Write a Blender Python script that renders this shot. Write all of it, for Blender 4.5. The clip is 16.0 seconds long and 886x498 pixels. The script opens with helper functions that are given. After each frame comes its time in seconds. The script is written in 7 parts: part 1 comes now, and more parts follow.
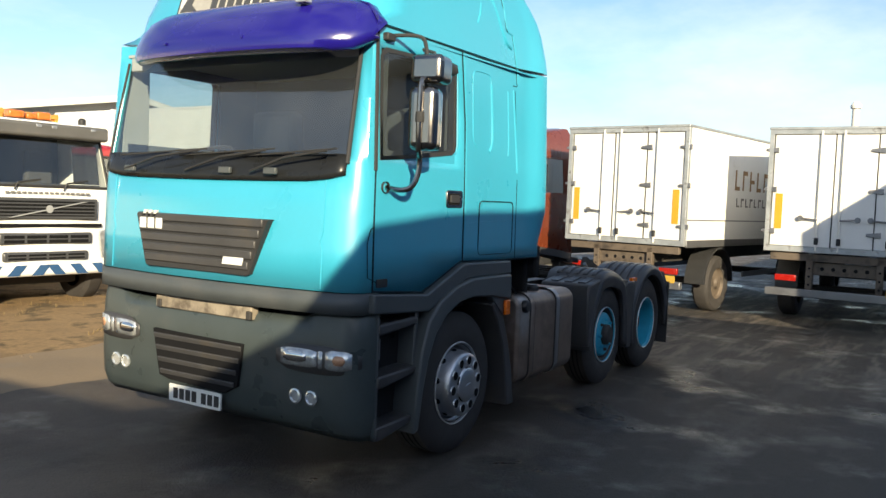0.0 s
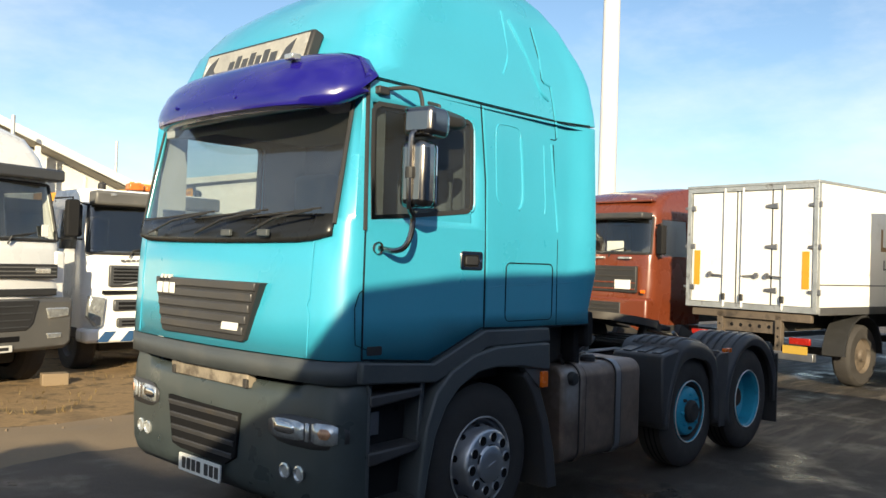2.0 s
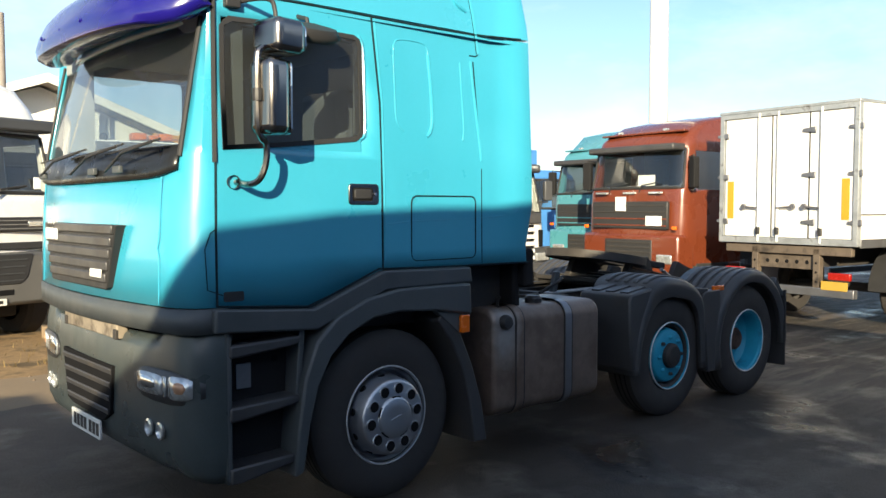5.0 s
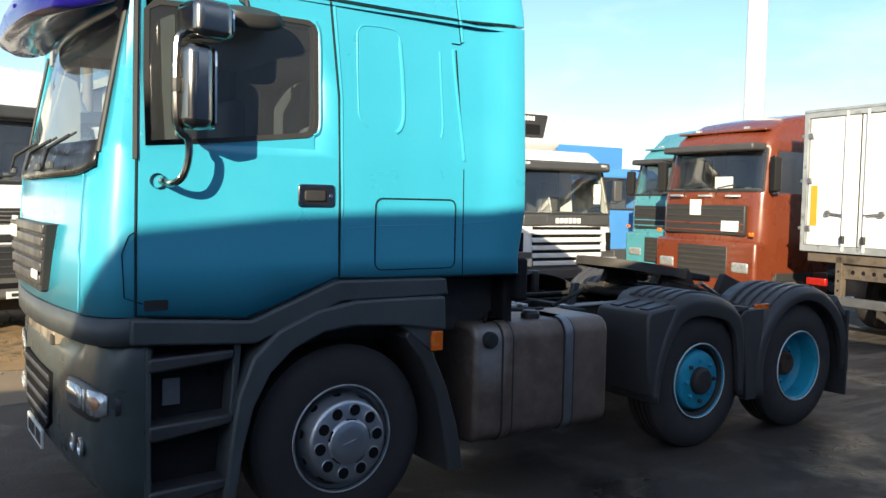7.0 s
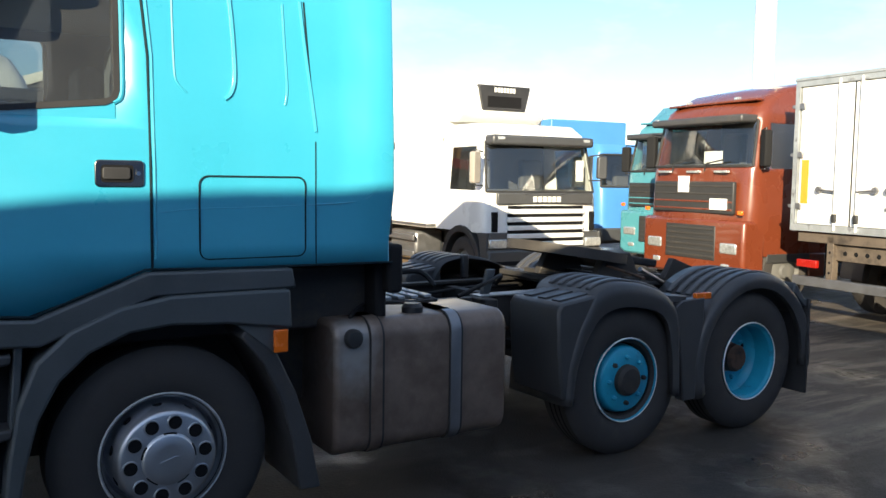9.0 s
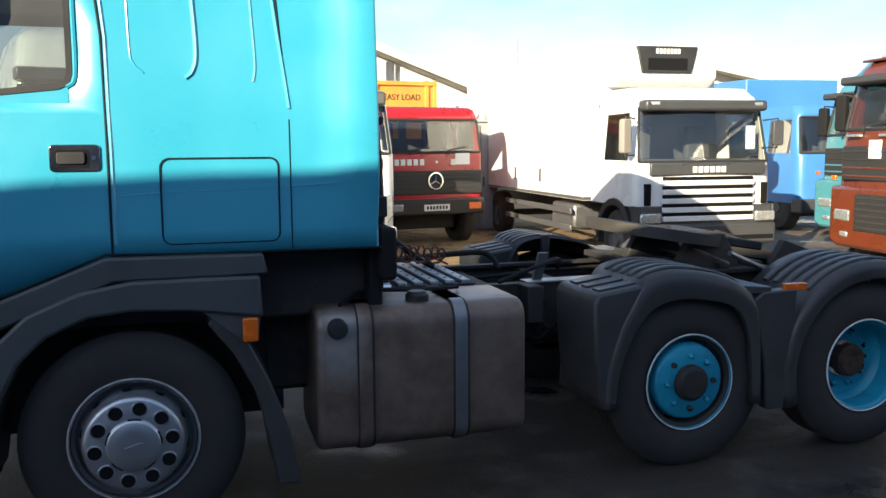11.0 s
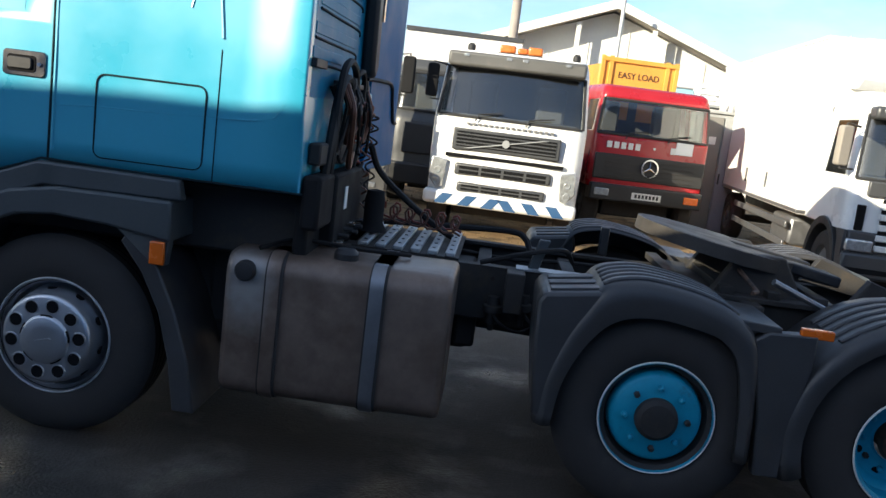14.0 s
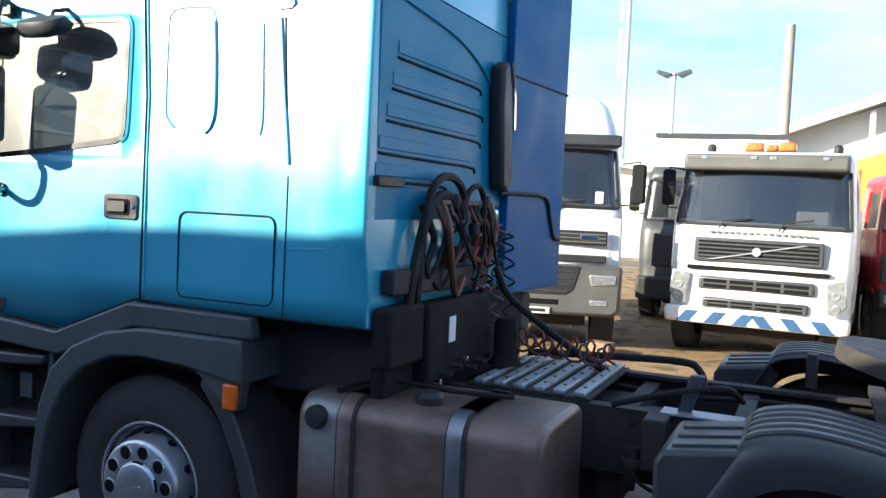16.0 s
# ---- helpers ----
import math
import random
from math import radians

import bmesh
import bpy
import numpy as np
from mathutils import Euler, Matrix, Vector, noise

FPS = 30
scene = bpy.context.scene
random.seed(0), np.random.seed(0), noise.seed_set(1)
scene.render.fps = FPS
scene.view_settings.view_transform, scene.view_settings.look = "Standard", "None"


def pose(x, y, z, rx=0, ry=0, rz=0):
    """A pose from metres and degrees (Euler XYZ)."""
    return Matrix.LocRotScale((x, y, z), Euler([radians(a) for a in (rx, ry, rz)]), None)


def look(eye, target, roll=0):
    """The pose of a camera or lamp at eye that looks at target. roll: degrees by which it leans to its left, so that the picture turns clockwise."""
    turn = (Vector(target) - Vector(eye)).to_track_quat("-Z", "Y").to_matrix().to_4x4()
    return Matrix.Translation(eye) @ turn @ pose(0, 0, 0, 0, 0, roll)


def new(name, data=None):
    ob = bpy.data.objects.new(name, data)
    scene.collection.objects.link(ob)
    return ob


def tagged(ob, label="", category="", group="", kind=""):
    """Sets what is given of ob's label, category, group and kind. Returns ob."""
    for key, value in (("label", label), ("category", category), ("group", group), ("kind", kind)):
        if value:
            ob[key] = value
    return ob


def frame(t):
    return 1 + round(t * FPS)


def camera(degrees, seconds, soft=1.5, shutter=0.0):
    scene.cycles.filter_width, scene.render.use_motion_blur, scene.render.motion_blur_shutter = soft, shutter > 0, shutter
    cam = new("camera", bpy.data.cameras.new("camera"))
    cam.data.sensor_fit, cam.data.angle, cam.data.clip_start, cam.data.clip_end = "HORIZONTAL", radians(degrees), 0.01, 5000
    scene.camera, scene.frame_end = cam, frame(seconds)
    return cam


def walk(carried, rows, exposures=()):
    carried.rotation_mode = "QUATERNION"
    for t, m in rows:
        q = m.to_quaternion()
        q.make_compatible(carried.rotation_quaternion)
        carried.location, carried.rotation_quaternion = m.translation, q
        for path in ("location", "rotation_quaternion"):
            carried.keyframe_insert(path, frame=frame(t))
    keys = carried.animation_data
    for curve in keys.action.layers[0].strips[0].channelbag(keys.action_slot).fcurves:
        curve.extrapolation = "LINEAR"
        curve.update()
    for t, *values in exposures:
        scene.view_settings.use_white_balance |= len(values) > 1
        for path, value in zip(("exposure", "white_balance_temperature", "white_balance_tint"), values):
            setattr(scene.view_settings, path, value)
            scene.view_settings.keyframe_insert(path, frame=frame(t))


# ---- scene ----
cam = camera(55.4, 16.0)
PATH = [
    (0, (-4.992, -2.935, 1.776), (-3.297, -1.88, 1.659), 2.3),
    (0.5, (-4.732, -3.164, 1.733), (-3.133, -1.965, 1.66), -1.5),
    (1, (-4.461, -3.339, 1.764), (-3.022, -1.951, 1.722), -2.9),
    (1.5, (-4.279, -3.415, 1.767), (-2.85, -2.016, 1.777), -0.5),
    (2, (-4.098, -3.457, 1.77), (-2.638, -2.09, 1.8), 1.8),
    (2.5, (-3.972, -3.546, 1.754), (-2.605, -2.087, 1.785), 0.7),
    (3, (-3.854, -3.703, 1.755), (-2.62, -2.13, 1.741), -1.0),
    (3.5, (-3.706, -3.811, 1.758), (-2.368, -2.324, 1.74), -0.9),
    (4, (-3.462, -3.808, 1.733), (-2.039, -2.404, 1.661), 1.9),
    (4.5, (-3.216, -3.786, 1.728), (-1.793, -2.381, 1.652), 0.2),
    (5, (-2.902, -3.842, 1.713), (-1.586, -2.339, 1.612), -0.0),
    (5.2, (-2.78, -3.885, 1.73), (-1.51, -2.344, 1.611), 0.9),
    (7.3, (-1.871, -3.925, 1.785), (-0.793, -2.245, 1.648), -0.0),
    (7.5, (-1.792, -3.94, 1.797), (-0.742, -2.246, 1.629), -0.8),
    (8, (-1.548, -3.903, 1.759), (-0.475, -2.226, 1.561), 1.6),
    (8.5, (-1.189, -3.813, 1.791), (-0.075, -2.161, 1.619), 0.0),
    (9, (-0.86, -3.843, 1.776), (0.197, -2.153, 1.611), 0.8),
    (9.5, (-0.56, -3.909, 1.834), (0.265, -2.1, 1.624), 0.3),
    (9.7, (-0.469, -3.902, 1.82), (0.338, -2.086, 1.593), 0.9),
    (11.8, (0.863, -3.957, 1.814), (1.211, -2.003, 1.569), 2.4),
    (12, (0.964, -3.923, 1.814), (1.307, -1.97, 1.555), 4.7),
    (12.5, (1.266, -3.854, 1.825), (1.551, -1.885, 1.617), 3.1),
    (13, (1.621, -3.874, 1.797), (1.65, -1.884, 1.591), 3.1),
    (13.5, (1.925, -3.911, 1.837), (1.758, -1.934, 1.584), 2.5),
    (14, (2.134, -3.802, 1.815), (2.028, -1.832, 1.487), 7.1),
    (14.5, (2.353, -3.623, 1.834), (2.167, -1.656, 1.527), 3.5),
    (15, (2.582, -3.408, 1.811), (2.127, -1.475, 1.573), 0.4),
    (15.5, (2.786, -3.198, 1.861), (2.069, -1.343, 1.656), -0.4),
    (16, (2.882, -2.954, 1.876), (2.07, -1.129, 1.762), 2.6),
]
walk(cam, [(t, look(eye, target, roll)) for t, eye, target, roll in PATH], [(0, 0.75, 7000, 10), (1, 0.76, 7100, 10), (3, 0.52, 7100, 10), (4, 0.68, 7050, 10), (5, 0.92, 6900, 10), (7.5, 0.92, 6700, 10), (9, 1.12, 6700, 10), (12.5, 0.90, 6500, 10), (14, 0.86, 6250, 10), (15, 1.24, 6050, 10), (16, 1.40, 6050, 10)])

# ---- world, sun ----
SUN_TO = Vector((-1.1, -1.0, 0.47)).normalized()
world = bpy.data.worlds.new("sky")
scene.world = world
world.use_nodes = True
wn = world.node_tree.nodes
wl = world.node_tree.links
sky = wn.new("ShaderNodeTexSky")
sky.sky_type = 'NISHITA'
sky.sun_disc = False
sky.sun_elevation = math.asin(SUN_TO.z)
sky.sun_rotation = math.atan2(SUN_TO.x, SUN_TO.y)
sky.air_density = 1.0
sky.dust_density = 0.7
sky.ozone_density = 3.4
# thin uneven cloud veil
wc = wn.new("ShaderNodeTexCoord")
wm = wn.new("ShaderNodeMapping")
wm.inputs["Scale"].default_value = (1.0, 1.0, 2.6)
wnz = wn.new("ShaderNodeTexNoise")
wnz.inputs["Scale"].default_value = 2.3
wnz.inputs["Detail"].default_value = 7.0
wnz.inputs["Roughness"].default_value = 0.6
wr = wn.new("ShaderNodeValToRGB")
wr.color_ramp.elements[0].position = 0.43
wr.color_ramp.elements[0].color = (0, 0, 0, 1)
wr.color_ramp.elements[1].position = 0.78
wr.color_ramp.elements[1].color = (0.60, 0.60, 0.60, 1)
wmix = wn.new("ShaderNodeMixRGB")
wmix.inputs[2].default_value = (6.4, 6.9, 7.5, 1)
wl.new(wc.outputs["Generated"], wm.inputs[0])
wl.new(wm.outputs[0], wnz.inputs["Vector"])
wl.new(wnz.outputs["Fac"], wr.inputs[0])
wl.new(wr.outputs[0], wmix.inputs[0])
wl.new(sky.outputs[0], wmix.inputs[1])
wl.new(wmix.outputs[0], wn["Background"].inputs[0])
wn["Background"].inputs[1].default_value = 0.12

sun_data = bpy.data.lights.new("sun", 'SUN')
sun_data.energy = 5.5
sun_data.angle = radians(0.28)
sun_data.color = (1.0, 0.89, 0.66)
sun = new("sun", sun_data)
sun.matrix_basis = look(SUN_TO * 60, (0, 0, 0))


# ---- materials ----
def mat(name, color, rough=0.5, metal=0.0, spread=0.12, scale=6.0, fine=60.0, bump=0.0, coat=0.0, second=None, second_at=0.55, second_width=0.15, second_scale=1.5, random_tint=0.0, specular=0.5, rough_spread=0.12, coat_rough=0.06):
    """A painted, cast, rubber or mineral surface: two scales of tone, worn or dirty patches, fine relief."""
    m = bpy.data.materials.new(name)
    m.use_nodes = True
    n, l = m.node_tree.nodes, m.node_tree.links
    b = n["Principled BSDF"]
    tc = n.new("ShaderNodeTexCoord")
    big = n.new("ShaderNodeTexNoise")
    big.inputs["Scale"].default_value = scale
    big.inputs["Detail"].default_value = 6
    small = n.new("ShaderNodeTexNoise")
    small.inputs["Scale"].default_value = fine
    small.inputs["Detail"].default_value = 3
    l.new(tc.outputs["Object"], big.inputs["Vector"])
    l.new(tc.outputs["Object"], small.inputs["Vector"])
    add = n.new("ShaderNodeMath")
    add.operation = 'MULTIPLY_ADD'
    add.inputs[1].default_value = 0.4
    l.new(small.outputs["Fac"], add.inputs[0])
    l.new(big.outputs["Fac"], add.inputs[2])
    ramp = n.new("ShaderNodeMapRange")
    ramp.inputs["From Min"].default_value = 0.35
    ramp.inputs["From Max"].default_value = 1.05
    ramp.inputs["To Min"].default_value = 1 - spread
    ramp.inputs["To Max"].default_value = 1 + spread
    l.new(add.outputs[0], ramp.inputs["Value"])
    mul = n.new("ShaderNodeMixRGB")
    mul.blend_type = 'MULTIPLY'
    mul.inputs[0].default_value = 1
    mul.inputs[1].default_value = (*color, 1)
    l.new(ramp.outputs[0], mul.inputs[2])
    out = mul.outputs[0]
    if random_tint:
        oi = n.new("ShaderNodeObjectInfo")
        r2 = n.new("ShaderNodeMapRange")
        r2.inputs["To Min"].default_value = 1 - random_tint
        r2.inputs["To Max"].default_value = 1 + random_tint
        l.new(oi.outputs["Random"], r2.inputs["Value"])
        mm = n.new("ShaderNodeMixRGB")
        mm.blend_type = 'MULTIPLY'
        mm.inputs[0].default_value = 1
        l.new(out, mm.inputs[1])
        l.new(r2.outputs[0], mm.inputs[2])
        out = mm.outputs[0]
    if second:
        pn = n.new("ShaderNodeTexNoise")
        pn.inputs["Scale"].default_value = second_scale
        pn.inputs["Detail"].default_value = 8
        pn.inputs["Roughness"].default_value = 0.65
        l.new(tc.outputs["Object"], pn.inputs["Vector"])
        pr = n.new("ShaderNodeMapRange")
        pr.inputs["From Min"].default_value = second_at
        pr.inputs["From Max"].default_value = second_at + second_width
        l.new(pn.outputs["Fac"], pr.inputs["Value"])
        mx = n.new("ShaderNodeMixRGB")
        l.new(pr.outputs[0], mx.inputs[0])
        l.new(out, mx.inputs[1])
        mx.inputs[2].default_value = (*second, 1)
        out = mx.outputs[0]
    l.new(out, b.inputs["Base Color"])
    rr = n.new("ShaderNodeMapRange")
    rr.inputs["From Min"].default_value = 0.3
    rr.inputs["From Max"].default_value = 0.7
    rr.inputs["To Min"].default_value = max(0.03, rough - rough_spread)
    rr.inputs["To Max"].default_value = min(1.0, rough + rough_spread)
    l.new(big.outputs["Fac"], rr.inputs["Value"])
    l.new(rr.outputs[0], b.inputs["Roughness"])
    b.inputs["Metallic"].default_value = metal
    b.inputs["Specular IOR Level"].default_value = specular
    b.inputs["Coat Weight"].default_value = coat
    b.inputs["Coat Roughness"].default_value = coat_rough
    if bump:
        bp = n.new("ShaderNodeBump")
        bp.inputs["Strength"].default_value = bump
        bp.inputs["Distance"].default_value = 0.01
        l.new(add.outputs[0], bp.inputs["Height"])
        l.new(bp.outputs[0], b.inputs["Normal"])
    return m


def glass(name, tint, dust=0.0, sheen=0.07, film=0.4, film_rough=0.3, gain=1.0):
    """A pane: part clear, part mirror, with a film of dust."""
    m = bpy.data.materials.new(name)
    m.use_nodes = True
    n, l = m.node_tree.nodes, m.node_tree.links
    o = n["Material Output"]
    n.remove(n["Principled BSDF"])
    tr = n.new("ShaderNodeBsdfTransparent")
    tr.inputs[0].default_value = (*tint, 1)
    gl = n.new("ShaderNodeBsdfGlossy")
    gl.inputs["Roughness"].default_value = 0.02
    fr = n.new("ShaderNodeFresnel")
    fr.inputs[0].default_value = 1.52
    ad = n.new("ShaderNodeMath")
    ad.operation = 'MULTIPLY_ADD'
    ad.inputs[1].default_value = gain
    ad.inputs[2].default_value = sheen
    mx = n.new("ShaderNodeMixShader")
    l.new(fr.outputs[0], ad.inputs[0])
    l.new(ad.outputs[0], mx.inputs[0])
    l.new(tr.outputs[0], mx.inputs[1])
    l.new(gl.outputs[0], mx.inputs[2])
    df = n.new("ShaderNodeBsdfDiffuse")
    df.inputs[0].default_value = (0.50, 0.54, 0.52, 1)
    tc = n.new("ShaderNodeTexCoord")
    nz = n.new("ShaderNodeTexNoise")
    nz.inputs["Scale"].default_value = 3.0
    nz.inputs["Detail"].default_value = 6
    l.new(tc.outputs["Object"], nz.inputs["Vector"])
    mr = n.new("ShaderNodeMapRange")
    mr.inputs["From Min"].default_value, mr.inputs["From Max"].default_value = 0.3, 0.7
    mr.inputs["To Min"].default_value, mr.inputs["To Max"].default_value = dust * 0.75, dust * 1.25
    l.new(nz.outputs["Fac"], mr.inputs["Value"])
    g2 = n.new("ShaderNodeBsdfGlossy")
    g2.inputs["Roughness"].default_value = film_rough
    m3 = n.new("ShaderNodeMixShader")
    m3.inputs[0].default_value = film
    l.new(df.outputs[0], m3.inputs[1])
    l.new(g2.outputs[0], m3.inputs[2])
    m2 = n.new("ShaderNodeMixShader")
    l.new(mr.outputs[0], m2.inputs[0])
    l.new(mx.outputs[0], m2.inputs[1])
    l.new(m3.outputs[0], m2.inputs[2])
    l.new(m2.outputs[0], o.inputs["Surface"])
    return m


def mirror_metal(name, color, rough):
    return mat(name, color, rough, 1.0, 0.08, 8, 90, 0.0, rough_spread=0.06)


TURQ = mat("turquoise_paint", (0.034, 0.365, 0.520), 0.36, 0.0, 0.05, 2.5, 40, 0.0, coat=1.0, coat_rough=0.17, specular=0.7, second=(0.03, 0.30, 0.36), second_at=0.72, second_width=0.2, second_scale=3)
VISOR = mat("deep_blue_plastic", (0.012, 0.008, 0.17), 0.22, 0, 0.1, 3, 50, coat=0.6)
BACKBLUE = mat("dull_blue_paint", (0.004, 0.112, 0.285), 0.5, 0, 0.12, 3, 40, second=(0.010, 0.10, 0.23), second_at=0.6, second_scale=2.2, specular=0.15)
# rear wall turquoise, about half as bright as TURQ
BACKTEAL = mat("dark_turquoise_paint", (0.006, 0.190, 0.335), 0.45, 0, 0.10, 3, 40, second=(0.022, 0.165, 0.245), second_at=0.58, second_scale=2.2, specular=0.25)
GREYPL = mat("dark_grey_plastic", (0.064, 0.073, 0.077), 0.48, 0, 0.18, 5, 80, 0.08, second=(0.084, 0.088, 0.088), second_at=0.54, second_scale=2.6)
BUMPER = mat("greenish_grey_bumper_plastic", (0.045, 0.057, 0.058), 0.34, 0, 0.18, 5, 80, 0.06, second=(0.060, 0.068, 0.067), second_at=0.56, second_scale=2.2)
GUARDPL = mat("dusty_black_plastic", (0.050, 0.049, 0.050), 0.42, 0, 0.2, 5, 80, 0.08, second=(0.066, 0.058, 0.050), second_at=0.55, second_scale=3.2)
BLACKPL = mat("black_plastic", (0.032, 0.032, 0.033), 0.5, 0, 0.15, 7, 90, 0.06, specular=0.35)
RUBBER = mat("tyre_rubber", (0.036, 0.032, 0.030), 0.8, 0, 0.25, 9, 120, 0.12, second=(0.055, 0.046, 0.038), second_at=0.58, second_scale=4)
MATTBLACK = mat("matt_black_plastic", (0.016, 0.016, 0.017), 0.8, 0, 0.15, 7, 90, specular=0.15)
SEAM = mat("dark_seam", (0.006, 0.02, 0.026), 0.7, 0, 0.1, specular=0.2)
WORN_RING = mat("scuffed_rim_paint", (0.50, 0.50, 0.49), 0.45, 0.2, 0.2, 14, 60)
SILVER = mirror_metal("wheel_silver", (0.60, 0.61, 0.63), 0.42)
CHROME = mirror_metal("bright_metal", (0.80, 0.79, 0.76), 0.12)
BRONZE = mirror_metal("mirror_shell", (0.30, 0.28, 0.26), 0.20)
WHEELBLUE = mat("blue_wheel_paint", (0.01, 0.30, 0.44), 0.42, 0, 0.16, 6, 60, second=(0.03, 0.08, 0.10), second_at=0.58, second_scale=7)
RUST = mat("rusty_iron", (0.10, 0.055, 0.035), 0.75, 0.3, 0.3, 9, 70, 0.2, second=(0.03, 0.025, 0.022), second_at=0.5, second_scale=9)
CHASSIS = mat("chassis_black", (0.040, 0.037, 0.035), 0.65, 0.0, 0.3, 5, 60, 0.15, second=(0.07, 0.055, 0.04), second_at=0.56, second_scale=4, specular=0.3)
TANK = mat("dull_tank_steel", (0.205, 0.150, 0.118), 0.40, 0.35, 0.28, 3.2, 30, 0.05, second=(0.125, 0.085, 0.062), second_at=0.46, second_width=0.2, second_scale=3.0)


def washed_patch(m, centre, color):
    """A patch rinsed pale by spilt fuel round a filler neck, running down."""
    n, l = m.node_tree.nodes, m.node_tree.links
    b = n["Principled BSDF"]
    base = b.inputs["Base Color"].links[0].from_socket
    tc = n.new("ShaderNodeTexCoord")
    mp = n.new("ShaderNodeMapping")
    mp.inputs["Location"].default_value = (-centre[0], -centre[1], -centre[2] * 0.55)
    mp.inputs["Scale"].default_value = (1, 1, 0.55)
    l.new(tc.outputs["Object"], mp.inputs[0])
    ln = n.new("ShaderNodeVectorMath")
    ln.operation = 'LENGTH'
    l.new(mp.outputs[0], ln.inputs[0])
    ns = n.new("ShaderNodeTexNoise")
    ns.inputs["Scale"].default_value = 14
    ns.inputs["Detail"].default_value = 6
    l.new(tc.outputs["Object"], ns.inputs["Vector"])
    ad = n.new("ShaderNodeMath")
    ad.operation = 'MULTIPLY_ADD'
    ad.inputs[1].default_value = 0.16
    l.new(ns.outputs["Fac"], ad.inputs[0])
    l.new(ln.outputs["Value"], ad.inputs[2])
    mr = n.new("ShaderNodeMapRange")
    mr.inputs["From Min"].default_value = 0.11
    mr.inputs["From Max"].default_value = 0.24
    mr.inputs["To Min"].default_value = 0.9
    mr.inputs["To Max"].default_value = 0.0
    l.new(ad.outputs[0], mr.inputs["Value"])
    mx = n.new("ShaderNodeMixRGB")
    l.new(mr.outputs[0], mx.inputs[0])
    l.new(base, mx.inputs[1])
    mx.inputs[2].default_value = (*color, 1)
    l.new(mx.outputs[0], b.inputs["Base Color"])


washed_patch(TANK, (1.03, 0.03, 0.90), (0.34, 0.32, 0.30))
STRAP = mat("strap_steel", (0.27, 0.27, 0.28), 0.42, 0.8, 0.15, 9, 60)
GREASE = mat("greasy_steel", (0.026, 0.026, 0.028), 0.55, 0.0, 0.3, 6, 50, specular=0.25, second=(0.06, 0.05, 0.04), second_at=0.58, second_scale=5)
WORN = mat("worn_steel_edge", (0.052, 0.046, 0.041), 0.55, 0.2, 0.3, 6, 50)
CATWALK = mat("galvanised_plate", (0.42, 0.44, 0.45), 0.45, 0.5, 0.3, 6, 60, 0.1, second=(0.10, 0.09, 0.08), second_at=0.58, second_scale=6)
WHITE = mat("white_lorry_paint", (0.78, 0.78, 0.76), 0.3, 0, 0.05, 2, 40, coat=0.4, second=(0.60, 0.58, 0.54), second_at=0.62, second_scale=2.2)
WHITEBOX = mat("white_box_panel", (0.80, 0.79, 0.76), 0.42, 0, 0.05, 1.2, 30, second=(0.64, 0.61, 0.55), second_at=0.6, second_scale=1.1)
BUMPGREY = mat("grey_bumper_paint", (0.105, 0.103, 0.098), 0.5, 0, 0.15, 3, 50, second=(0.15, 0.13, 0.105), second_at=0.58, second_scale=3)
GREYLOW = mat("grey_lower_paint", (0.17, 0.165, 0.155), 0.45, 0, 0.12, 3, 50)
DARKGREY = mat("dark_grey_visor", (0.055, 0.057, 0.06), 0.4, 0, 0.12, 4, 60)
REDDAF = mat("red_brown_paint", (0.150, 0.034, 0.014), 0.3, 0, 0.08, 2.5, 40, coat=0.5)
REDMB = mat("bright_red_paint", (0.36, 0.012, 0.018), 0.32, 0, 0.08, 2.5, 40, coat=0.4)
TEAL2 = mat("pale_teal_paint", (0.07, 0.27, 0.32), 0.3, 0, 0.08, 2.5, 40, coat=0.4)
BLUEBOX = mat("blue_box_panel", (0.06, 0.22, 0.52), 0.4, 0, 0.08, 2, 30)
YELLOW = mat("yellow_tipper_paint", (0.60, 0.30, 0.05), 0.5, 0, 0.15, 3, 40, second=(0.35, 0.18, 0.05), second_at=0.62, second_scale=4)
AMBER = mat("amber_lens", (0.80, 0.15, 0.01), 0.22, 0, 0.12, 20, 120, coat=0.5)
REDLENS = mat("red_lens", (0.32, 0.012, 0.008), 0.22, 0, 0.12, 20, 120, coat=0.5)
LAMP = mat("lamp_reflector", (0.58, 0.60, 0.60), 0.12, 0.65, 0.45, 22, 70)
BULB = mat("pale_amber_bulb", (0.50, 0.27, 0.16), 0.2, 0.2, 0.3, 22, 90)
TAN = mat("pale_dusty_channel", (0.26, 0.22, 0.17), 0.7, 0, 0.3, 6, 50, second=(0.10, 0.08, 0.06), second_at=0.48, second_scale=7)
DIRTYSTEEL = mat("dirty_brown_steel", (0.135, 0.105, 0.080), 0.7, 0.2, 0.3, 5, 40, 0.1, second=(0.05, 0.04, 0.032), second_at=0.5, second_scale=4)
# flat black for uncut holes and slots, their inner shade put into the colour
GAP = mat("uncut_opening_black", (0.012, 0.012, 0.013), 0.9, 0, 0.1, specular=0.05)
PLATE_W = mat("plate_white", (0.74, 0.74, 0.70), 0.4, 0, 0.06)
PLATE_Y = mat("plate_yellow", (0.46, 0.29, 0.05), 0.4, 0, 0.06)
PAPER = mat("white_paper", (0.82, 0.82, 0.80), 0.7, 0, 0.03)
ORANGE = mat("orange_marker", (0.85, 0.30, 0.03), 0.4, 0, 0.1)
BEACON = mat("amber_beacon", (0.60, 0.16, 0.03), 0.35, 0, 0.2, 12, 60, coat=0.3)
STRIPEBLUE = mat("stripe_blue", (0.03, 0.085, 0.19), 0.4, 0, 0.1)
